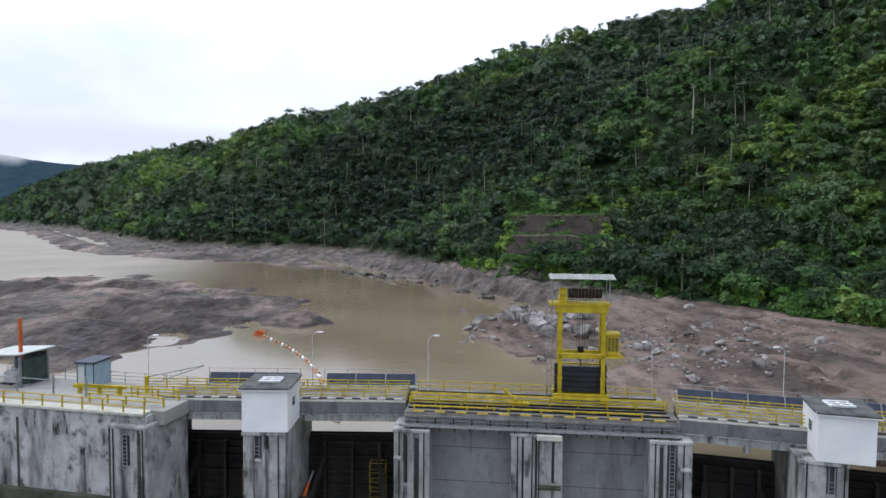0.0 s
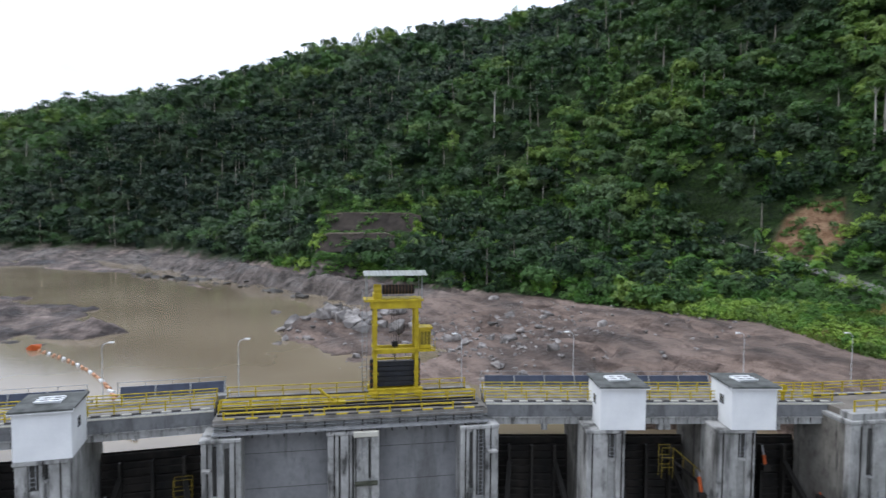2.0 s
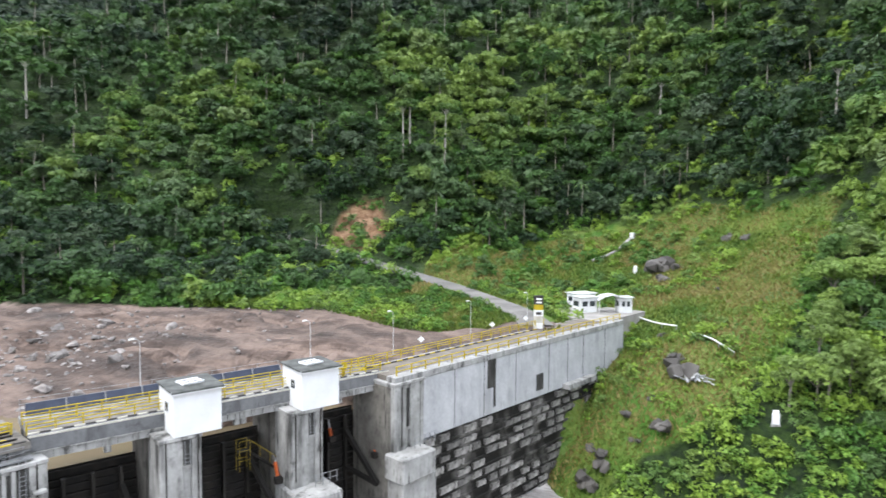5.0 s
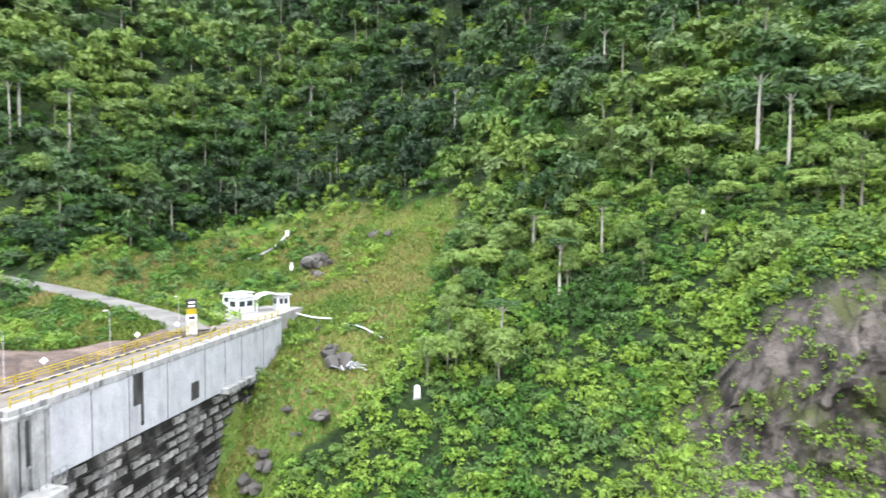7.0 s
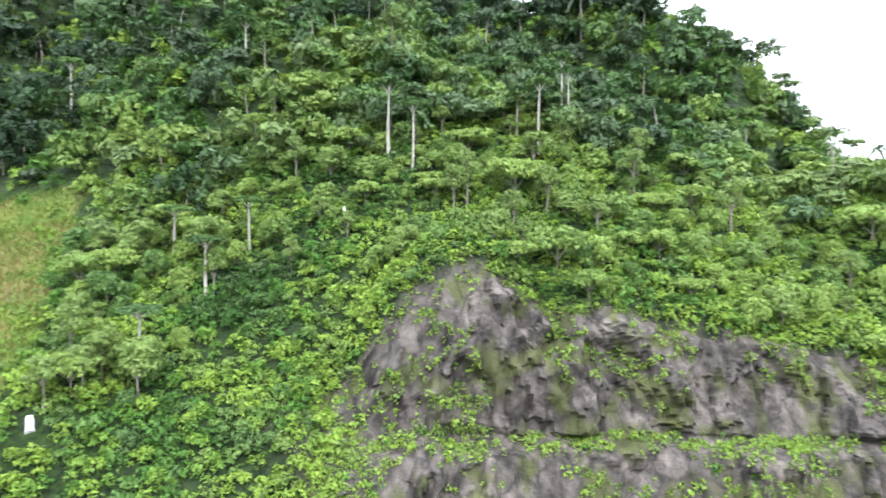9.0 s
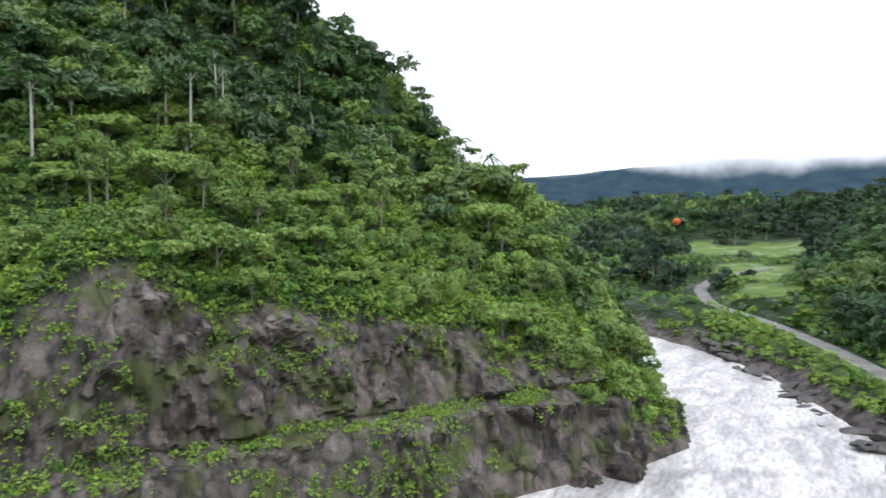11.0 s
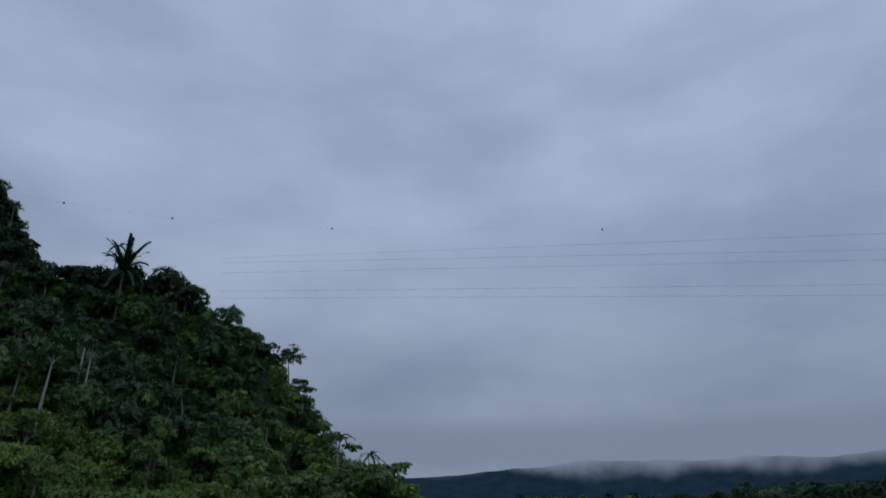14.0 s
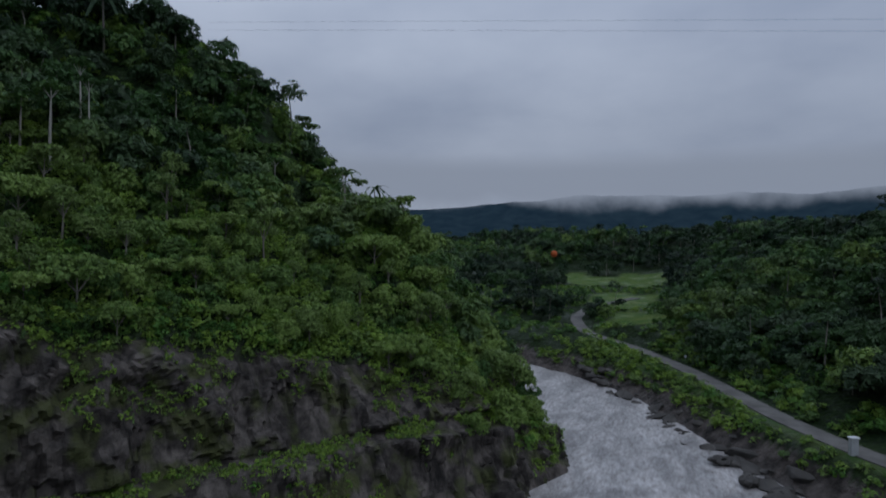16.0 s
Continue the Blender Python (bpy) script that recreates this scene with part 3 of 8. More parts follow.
def hillside(d, z0, bank, steps, slope, rise):
    z = z0 + bank * np.minimum(d, 0)
    last_d, last_z = 0 * d, z0
    for dd, zz in steps:
        f = np.clip((d - last_d) / np.maximum(dd - last_d, 0.5), 0, 1)
        z = np.where(d > last_d, last_z + (zz - last_z) * f, z)
        last_d, last_z = dd, zz
    return np.where(d > last_d, last_z + rise * (1 - np.exp(-slope * np.maximum(d - last_d, 0) / rise)), z)


def dam_side(x, y):
    """0 below the dam, 1 above it; sharp at the dam, wide on the hill."""
    line = np.interp(x, (-60, -3, -2, 20, 21, 50, 51, 98, 120), (61.5, 60.5, 57, 56, 56.3, 48, 43.2, 36.4, 36.4))
    width = np.where(x < 96, 2.0, 2.0 + (x - 96) * 0.7)
    return smooth01((y - line) / width * 0.5 + 0.5)


# the bare earth scar: centre and radius
SCAR = (131, 119, 8)
TERRACE_BEARING = 10.4
# the cut hillside: distance straight inland from the site, height of the benches and faces
TERRACE_STEPS = ((176, -1.5), (187, 3.6), (193, 4.4), (199, 10.0), (205, 10.8), (211, 16.8), (217, 17.6), (222, 22.0), (240, 33.0))
# sand and mud bars that stand out of the reservoir: centre, radii, turn, height
BARS = [(-100, 150, 74, 48, -52, 2.4), (-60, 148, 36, 28, -50, 2.1), (-56, 128, 27, 25, 0, 2.0), (-66, 110, 30, 20, -50, 1.9), (-205, 240, 70, 14, -52, 1.6), (-330, 360, 90, 24, -50, 1.6), (13, 113, 10, 5, -55, 2.6), (-42, 134, 22, 12, -40, 2.0)]


# shoulders of the mountain: centre, radii, turn, height
HUMPS = [(121, -141, 59, 44, 42, 39), (60, -128, 36, 22, -65, 17), (330, -70, 190, 190, 0, 45), (232, -122, 80, 80, 0, 34), (-250, 690, 300, 150, -50, 34),
         (-560, 960, 420, 200, -52, 62), (90, 640, 200, 160, 0, 4), (-75, -270, 80, 120, 0, 9), (70.5, -36.5, 9, 14, -27, 9)]


DAM_ROAD = [(84, 41.0, 0.0), (91, 45, 0.0), (100, 55.5, 0.0), (110, 75, 1.6), (117.5, 98, 3.7), (121, 126, 8.0), (122, 150, 12.0)]
VALLEY_ROAD = [(-75, -50, -14.3), (-48, -82, -14.3), (-27.5, -107.4, -14.3), (-17, -127, -14.2), (-3, -163.5, -13.8), (14, -198, -13.7), (32, -223, -13.6), (42, -260, -12.5), (40, -300, -11.0), (23, -340, -9.5)]


def road_at(x, y, line):
    """Distance to a road's middle line and the road's height there."""
    best, height = np.full(np.shape(x), 1e9), np.zeros(np.shape(x))
    for (ax, ay, az), (bx, by, bz) in zip(line[:-1], line[1:]):
        ux, uy = bx - ax, by - ay
        t = np.clip(((x - ax) * ux + (y - ay) * uy) / (ux * ux + uy * uy), 0, 1)
        d = np.hypot(x - ax - t * ux, y - ay - t * uy)
        height = np.where(d < best, az + t * (bz - az), height)
        best = np.minimum(best, d)
    return best, height


def valley_floor(x, y):
    """The flat bottom of the valley further down, where the road bends between meadows."""
    b, r = np.degrees(np.arctan2(x, y)) % 360, np.hypot(x, y)
    return smooth01((186 - b) / 10) * smooth01((b - 158) / 3) * smooth01((r - 212) / 25) * smooth01((660 - r) / 70)


def terrace_axes(x, y):
    """Distance inland and sideways along the cut hillside."""
    c, s = math.cos(radians(TERRACE_BEARING)), math.sin(radians(TERRACE_BEARING))
    return x * s + y * c, x * c - y * s


def land(x, y):
    x, y = np.asarray(x, float), np.asarray(y, float)
    wx, wy = x + 5 * fbm(x, y, 40, 3, 3), y + 5 * fbm(x, y, 40, 3, 7)
    # above the dam
    du = foot_distance(wx, wy, UP_FOOT)
    _, _, z0, bank = blended(x, y, UP_FOOT, UP_FOOT, 4.0)
    a = blended(x, y, UP_FOOT, UP_RISE, 3.5)
    up = hillside(du, z0, bank, ((a[0], a[1]), (a[2], a[3])), a[4], a[5])
    rough = smooth01((-du) / 6) * (du > -160)
    gully = np.abs(fbm(x + 3 * fbm(x, y, 8, 2, 61), y, 17, 4, 5))
    up = up + rough * (2.2 * fbm(x, y, 16, 5, 21) + 1.5 * np.minimum(gully, 0.3) - 1.7 * smooth01((0.07 - gully) / 0.07) + 0.1)
    far_bed = smooth01((np.hypot(x, y) - 200) / 60)
    up = up - far_bed * 4.0 * smooth01((-du - 38) / 30)
    # the steep rocky bank of the far shore
    shore = smooth01((y - 128) / 14) * smooth01((du + 30) / 2) * smooth01((1 - du) / 2)
    crag = 1 - 2.2 * np.abs(fbm(x, y, 9, 4, 63))
    bank_z = -1.2 - 5.2 * smooth01((-du - 9 + 7 * fbm(x, y, 14, 3, 65)) / 9) + 2.6 * crag * smooth01((-du - 3) / 6) - 1.0
    up = up * (1 - shore) + np.minimum(bank_z, z0 + 1.2) * shore
    bars = np.full(x.shape, -9.0)
    for cx, cy, rx, ry, turn, h in BARS:
        c, s = math.cos(radians(turn)), math.sin(radians(turn))
        px, py = (x - cx) * c + (y - cy) * s, -(x - cx) * s + (y - cy) * c
        q = 1 - np.hypot(px / rx, py / ry) + 0.55 * fbm(x, y, 18, 4, 31)
        bars = np.maximum(bars, WATER - 1.2 + (h + 1.2) * np.clip(q * 1.7, 0, 1) ** 0.7 + (q > 0) * (2.0 * fbm(x, y, 9, 5, 12) - 2.0 * np.abs(fbm(x + 4 * fbm(x, y, 7, 2, 13), y, 8, 4, 14)) + 0.2))
    up = np.maximum(up, bars)
    # below the dam
    dl = foot_distance(wx * 0.3 + x * 0.7, wy * 0.3 + y * 0.7, LOW_FOOT)
    _, _, z0, bank = blended(x, y, LOW_FOOT, LOW_FOOT, 4.0)
    a = blended(x, y, LOW_FOOT, LOW_RISE, 4.0)
    low = hillside(dl, z0, bank, ((a[0], a[1]), (a[2], a[3]), (a[4], a[5])), a[6], a[7])
    # opposite side
    do = -foot_distance(x, y, OPP_FOOT)
    _, _, z0, bank = blended(x, y, OPP_FOOT, OPP_FOOT)
    a = blended(x, y, OPP_FOOT, OPP_RISE, 4.0)
    opp = hillside(do, z0, bank, ((a[0], a[1]), (a[2], a[3])), a[4], a[5])
    side = dam_side(x, y)
    right = low * (1 - side) + up * side
    d_right = dl * (1 - side) + du * side
    bed = -24.0 * (1 - side) - 8.5 * side
    z = np.maximum(np.maximum(right, opp), bed)
    for cx, cy, rx, ry, turn, h in HUMPS:
        c, s = math.cos(radians(turn)), math.sin(radians(turn))
        q = np.hypot(((x - cx) * c + (y - cy) * s) / rx, ((y - cy) * c - (x - cx) * s) / ry)
        z = z + h * smooth01(1.15 - q) * smooth01(np.maximum(d_right, do) / (8 + 0.09 * np.maximum(np.hypot(x, y) - 350, 0)))
    hill = smooth01((np.maximum(d_right, do) - 15) / 60)
    far = np.hypot(x, y)
    z = z + hill * (14 * fbm(x, y, 90, 3, 41) + 4 * fbm(x, y, 24, 3, 43)) * np.clip(far / 260, 0.35, 1.6)
    w = valley_floor(x, y)
    z = z * (1 - w) + (np.interp(far, (200, 260, 340, 500, 660), (-13, -11.8, -10.5, -7.5, -2)) + 1.2 * fbm(x, y, 30, 3, 49)) * w
    p, q = terrace_axes(x, y)
    w = smooth01((19 - np.abs(q)) / 3.5) * smooth01((p - 180) / 6) * smooth01((232 - p) / 12)
    z = z * (1 - w) + (np.interp(p, [a for a, _ in TERRACE_STEPS], [b for _, b in TERRACE_STEPS]) + 0.5 * fbm(x, y, 5, 3, 47)) * w
    for line in (DAM_ROAD, VALLEY_ROAD):
        d, h = road_at(x, y, line)
        w = smooth01((8 - d) / 5)
        z = z * (1 - w) + h * w
    return z, d_right, do, side


def build_ground():
    bearings = np.concatenate([np.arange(-40, 200, 0.5), np.arange(200, 320, 2.0)])
    radii = np.concatenate([np.linspace(20, 50, 6, endpoint=False), np.linspace(50, 140, 130, endpoint=False), np.linspace(140, 250, 80, endpoint=False), 250 * (3600 / 250) ** np.linspace(0, 1, 75)])
    b, r = np.meshgrid(np.radians(bearings), radii, indexing="ij")
    x, y = r * np.sin(b), r * np.cos(b)
    z, dr, do, side = land(x, y)
    cliff = smooth01((9 - np.abs(dr - 9)) / 3) * (1 - side) * smooth01((-y - 17 + 5 * fbm(x, y, 8, 2, 3)) / 6) * smooth01((118 + y) / 14)
    rocky = np.clip(cliff, 0, 1)
    z = z - rocky * 0.4
    n, k = b.shape
    verts = np.stack([x, y, z], -1).reshape(-1, 3)
    verts = np.vstack([verts, [[0, 0, -24]]])
    i, j = np.meshgrid(np.arange(n), np.arange(k - 1), indexing="ij")
    i2 = (i + 1) % n
    quads = np.stack([i * k + j, i * k + j + 1, i2 * k + j + 1, i2 * k + j], -1).reshape(-1, 4)
    fan = [(n * k, q * k, ((q + 1) % n) * k) for q in range(n)]
    me = bpy.data.meshes.new("ground")
    me.from_pydata(verts.tolist(), [], quads.tolist() + fan)
    # what covers the land at each place
    scar = smooth01((SCAR[2] + 4 * fbm(x, y, 6, 3, 2) - np.hypot(x - SCAR[0], y - SCAR[1])) / 2)
    mud = np.maximum(((side > 0.5) & (dr < 1) & ((z < 2.5) | (np.hypot(x, y) < 400))).astype(float), 0).ravel()
    earth = scar.ravel()
    shore = side * smooth01((y - 128) / 14) * smooth01((dr + 30) / 4) * smooth01((-dr - 5 + 8 * fbm(x, y, 10, 3, 67)) / 3) * 0.85
    rocky = np.maximum(rocky, shore * (z < 2))
    rock = np.maximum(rocky, ((side < 0.5) & (z < RIVER + 4) & (y > -260) & ((do > -8) | (dr < 1.5)) & (y < 25)).astype(float)).ravel()
    grass = grass_mask(x, y, dr, do, side).ravel()
    wet = (0.15 + 0.85 * np.maximum(smooth01((10 - x) / 30), smooth01((y - 125) / 20))).ravel()
    for name, v in (("mud", mud), ("rock", rock), ("grass", grass), ("earth", earth), ("wet", wet)):
        at = me.attributes.new(name, "FLOAT", "POINT")
        at.data.foreach_set("value", np.append(v, 0.0).astype(np.float32))
    me.polygons.foreach_set("use_smooth", [True] * len(me.polygons))
    me.update()
    me.materials.append(ground_material())
    ob = new("ground", me)
    tagged(ob, "valley ground of mud flats, grass, rock and forest floor", "ground", kind="structure")
    return ob


# light green meadows far down the valley: centre and radii
FIELDS = [(33, -490, 75, 60), (94, -318, 24, 18), (14, -246, 15, 30), (30, -330, 20, 36)]


def grass_mask(x, y, dr, do, side):
    """Open grassy slopes: the abutment slope, the verge by the dam road, the fields far down the valley."""
    n = fbm(x, y, 22, 4, 71)
    bear = np.degrees(np.arctan2(x, y))
    r = np.hypot(x, y)
    edge = np.interp(r, (66, 80, 82, 86, 95, 108, 127, 148), (70, 72.5, 77.5, 81, 85.5, 87, 89.5, 90.5))
    crest = np.interp(bear, (52, 59, 66, 78, 82, 88, 92), (148, 159, 178, 172, 167, 150, 130))
    a = smooth01((bear - 52) / 4) * smooth01((edge + n * 4 - bear) / 1.5) * smooth01((crest + 16 * n - r) / 6) * smooth01((r - 60) / 5)
    a = a * smooth01((side < 0.5) + (x > 93) * 1.0)
    verge = side * smooth01((dr + 1) / 2) * smooth01((84 - y) / 4) * smooth01((x - 70) / 3) * smooth01((30 - dr) / 4)
    field = 0 * x
    for cx, cy, rx, ry in FIELDS:
        field = np.maximum(field, smooth01((1.1 + 0.7 * n - np.hypot((x - cx) / rx, (y - cy) / ry)) * 4))
    bank = 0.5 * smooth01((do - 5) / 2) * smooth01((14 - do) / 3) * (y < -60) * (y > -178)
    return np.clip(np.maximum(np.maximum(a, verge), np.maximum(field, bank)), 0, 1)


def ground_material():
    m = bpy.data.materials.new("valley_ground")
    m.use_nodes = True
    nt = m.node_tree
    b = nt.nodes["Principled BSDF"]
    b.inputs["Roughness"].default_value, b.inputs["Specular IOR Level"].default_value = 0.9, 0.2
    tc = nt.nodes.new("ShaderNodeTexCoord")

    def noise_ramp(scale, dark, light, stretch=(1, 1, 1), detail=8.0, lo=0.35, hi=0.65):
        mp = nt.nodes.new("ShaderNodeMapping")
        mp.inputs["Scale"].default_value = stretch
        nt.links.new(tc.outputs["Object"], mp.inputs["Vector"])
        n = nt.nodes.new("ShaderNodeTexNoise")
        n.inputs["Scale"].default_value, n.inputs["Detail"].default_value, n.inputs["Roughness"].default_value = scale, detail, 0.6
        nt.links.new(mp.outputs["Vector"], n.inputs["Vector"])
        r = nt.nodes.new("ShaderNodeValToRGB")
        r.color_ramp.elements[0].position, r.color_ramp.elements[0].color = lo, (*dark, 1)
        r.color_ramp.elements[1].position, r.color_ramp.elements[1].color = hi, (*light, 1)
        nt.links.new(n.outputs["Fac"], r.inputs["Fac"])
        return r.outputs["Color"], n.outputs["Fac"]

    def mixed(a, c, name):
        at = nt.nodes.new("ShaderNodeAttribute")
        at.attribute_name = name
        mix = nt.nodes.new("ShaderNodeMix")
        mix.data_type = "RGBA"
        nt.links.new(at.outputs["Fac"], mix.inputs["Factor"])
        nt.links.new(a, mix.inputs["A"])
        nt.links.new(c, mix.inputs["B"])
        return mix.outputs["Result"]

    # forest floor near black: shade in the gaps between plants put into its colour
    shaded_soil, _ = noise_ramp(1.3, (0.005, 0.012, 0.004), (0.022, 0.043, 0.008))
    grass, _ = noise_ramp(0.16, (0.042, 0.105, 0.014), (0.125, 0.165, 0.034))
    mud, wet = noise_ramp(0.09, (0.062, 0.050, 0.044), (0.215, 0.176, 0.156), stretch=(1, 0.45, 5), detail=13.0, lo=0.36, hi=0.62)
    line, _ = noise_ramp(0.35, (0.58, 0.57, 0.57), (1.12, 1.11, 1.1), stretch=(1, 0.35, 3), detail=9.0, lo=0.40, hi=0.54)
    streaked = nt.nodes.new("ShaderNodeVectorMath")
    streaked.operation = "MULTIPLY"
    nt.links.new(mud, streaked.inputs[0])
    nt.links.new(line, streaked.inputs[1])
    wetness, _ = noise_ramp(0.055, (0.34, 0.35, 0.37), (1.25, 1.24, 1.24), stretch=(1, 0.6, 2), detail=8.0, lo=0.42, hi=0.58)
    soaked = nt.nodes.new("ShaderNodeVectorMath")
    soaked.operation = "MULTIPLY"
    nt.links.new(streaked.outputs["Vector"], soaked.inputs[0])
    at = nt.nodes.new("ShaderNodeAttribute")
    at.attribute_name = "wet"
    sheet = nt.nodes.new("ShaderNodeMix")
    sheet.data_type = "RGBA"
    nt.links.new(at.outputs["Fac"], sheet.inputs["Factor"])
    sheet.inputs["A"].default_value = (0.88, 0.81, 0.76, 1)
    nt.links.new(wetness, sheet.inputs["B"])
    nt.links.new(sheet.outputs["Result"], soaked.inputs[1])
    mud = soaked.outputs["Vector"]
    rock, fine = noise_ramp(0.3, (0.016, 0.015, 0.013), (0.15, 0.128, 0.115), stretch=(1, 1, 0.35))
    c = mixed(shaded_soil, grass, "grass")
    c = mixed(c, mud, "mud")
    bare, _ = noise_ramp(0.4, (0.11, 0.058, 0.03), (0.25, 0.16, 0.095))
    c = mixed(c, bare, "earth")
    c = mixed(c, rock, "rock")
    nt.links.new(c, b.inputs["Base Color"])
    sheen = nt.nodes.new("ShaderNodeMapRange")
    sheen.inputs["From Min"].default_value, sheen.inputs["From Max"].default_value = 0.38, 0.55
    sheen.inputs["To Min"].default_value, sheen.inputs["To Max"].default_value = 0.5, 0.95
    nt.links.new(wet, sheen.inputs["Value"])
    nt.links.new(sheen.outputs["Result"], b.inputs["Roughness"])
    n = nt.nodes.new("ShaderNodeTexNoise")
    n.inputs["Scale"].default_value, n.inputs["Detail"].default_value = 0.8, 8.0
    nt.links.new(tc.outputs["Object"], n.inputs["Vector"])
    bp = nt.nodes.new("ShaderNodeBump")
    bp.inputs["Strength"].default_value, bp.inputs["Distance"].default_value = 1.0, 1.1
    nt.links.new(n.outputs["Fac"], bp.inputs["Height"])
    nt.links.new(bp.outputs["Normal"], b.inputs["Normal"])
    return m


build_ground()


def flat_sheet(name, outline, z, mat, label, category):
    ob = mesh_object(name, [(x, y, z) for x, y in outline], [list(range(len(outline)))], mat)
    return tagged(ob, label, category, kind="structure")


flat_sheet("water", [(-26, 59.7), (-3, 59.4), (-1, 57), (20, 55.2), (22, 54.6), (52, 46.3), (92, 38.5), (400, 500), (-200, 1800), (-1800, 1800), (-900, 200), (-120, 62), (-60, 62)], WATER, M_WATER, "brown silty still reservoir water behind the dam", "water")
def build_river():
    """Rapids: standing waves and troughs running with the stream."""
    xs, ys = np.arange(-92, 150, 1.5), np.arange(-340, 54, 2.1)
    x, y = np.meshgrid(xs, ys, indexing="ij")
    along = 0.45 * fbm(x * 1.4, y * 0.7, 7, 4, 101) + 0.55 * (0.25 - np.abs(fbm(x * 1.3 + 2 * fbm(x, y, 9, 2, 105), y * 0.75, 5, 4, 103)))
    calm = smooth01((-70 - y) / 25) * 0.9 + 0.1
    z = RIVER + along * calm * 0.7
    k = len(ys)
    i, j = np.meshgrid(np.arange(len(xs) - 1), np.arange(k - 1), indexing="ij")
    quads = np.stack([i * k + j, (i + 1) * k + j, (i + 1) * k + j + 1, i * k + j + 1], -1).reshape(-1, 4)
    ob = mesh_object("river", np.stack([x, y, z], -1).reshape(-1, 3).tolist(), quads.tolist(), M_RIVER, smooth=True)
    tagged(ob, "grey-brown river rushing in white water", "water", kind="structure")


build_river()


# ---- forest ----
def crown_shape(rng, n, size, style):
    """Leaf-clump triangles of one crown, radius about 1, round its middle: puffs of foliage on all sides, or a spreading top."""
    puffs = [(0, 0, 0.25, 0.55)] if style == 0 else [(0, 0, 0.2, 0.4)]
    for i in range(10):
        a = 2.4 * i + rng.uniform(-0.5, 0.5)
        rr = rng.uniform(0.35, 0.72)
        zz = rng.uniform(-0.75, 0.5) if style == 0 else rng.uniform(-0.15, 0.25)
        if zz > 0.2:
            rr *= 0.7
        puffs.append((rr * math.cos(a), rr * math.sin(a), zz, rng.uniform(0.28, 0.46)))
    pick = rng.integers(len(puffs), size=n)
    pf = np.array(puffs)[pick]
    d = rng.normal(size=(n, 3))
    d /= np.linalg.norm(d, axis=1)[:, None]
    low = d[:, 2] < -0.45
    d[low, 2] *= -1
    pts = pf[:, :3] + d * pf[:, 3:4] * np.array([1, 1, 0.74 if style == 0 else 0.52]) * rng.uniform(0.8, 1.08, (n, 1))
    nrm = d * 0.85 + np.array([0, 0, 0.42]) + rng.normal(size=(n, 3)) * 0.4
    nrm /= np.linalg.norm(nrm, axis=1)[:, None]
    t = np.cross(nrm, rng.normal(size=(n, 3)))
    t /= np.linalg.norm(t, axis=1)[:, None]
    u = np.cross(nrm, t)
    s = size * rng.uniform(0.6, 1.25, size=(n, 1))
    return np.stack([pts + t * s, pts - t * s * 0.55 + u * s * 0.8, pts - t * s * 0.5 - u * s * 0.85], 1)


def palm_shape(rng, n, size, fronds=11, lifts=(-0.1, 0.9), width=0.16):
    tri = []
    for f in range(fronds):
        a, lift = 2 * math.pi * f / fronds + rng.uniform(-.2, .2), rng.uniform(*lifts)
        for k in range(n // fronds):
            q = (k + 0.5) / (n // fronds)
            c = np.array([math.cos(a) * q, math.sin(a) * q, lift * q - 0.75 * q * q])
            side = np.array([-math.sin(a), math.cos(a), 0.0])
            out = np.array([math.cos(a), math.sin(a), lift - 1.5 * q]) * (1.3 / (n // fronds))
            w = width * (1 - 0.55 * q)
            tri.append((c - out * 0.6, c + side * w - np.array([0, 0, .1 * w]) + out * .5, c - side * w + out))
    return np.array(tri)


def joined_leaves(name, triangles, tints, mat, hues=None):
    """One mesh of leaf triangles, with a tint value on each point."""
    v = triangles.reshape(-1, 3).astype(np.float32)
    n = len(triangles)
    me = bpy.data.meshes.new(name)
    me.vertices.add(3 * n)
    me.vertices.foreach_set("co", v.ravel())
    me.loops.add(3 * n)
    me.loops.foreach_set("vertex_index", np.arange(3 * n, dtype=np.int32))
    me.polygons.add(n)
    me.polygons.foreach_set("loop_start", np.arange(0, 3 * n, 3, dtype=np.int32))
    at = me.attributes.new("tint", "FLOAT", "POINT")
    at.data.foreach_set("value", np.repeat(tints, 3).astype(np.float32))
    at = me.attributes.new("hue", "FLOAT", "POINT")
    at.data.foreach_set("value", np.repeat(np.zeros(n) if hues is None else hues, 3).astype(np.float32))
    me.materials.append(mat)
    me.update(calc_edges=True)
    return me


def scatter(rng, r0, r1, b0, b1, cell):
    """Jittered places in a ring sector round the site, about one per cell."""
    out = []
    r = r0
    while r < r1:
        n = max(1, int(radians(b1 - b0) * r / cell))
        b = np.radians(b0 + (b1 - b0) * (np.arange(n) + rng.uniform(0, 1, n)) / n)
        rr = r + rng.uniform(-0.5, 0.5, n) * cell
        out.append(np.stack([rr * np.sin(b), rr * np.cos(b)], 1))
        r += cell
    return np.vstack(out)


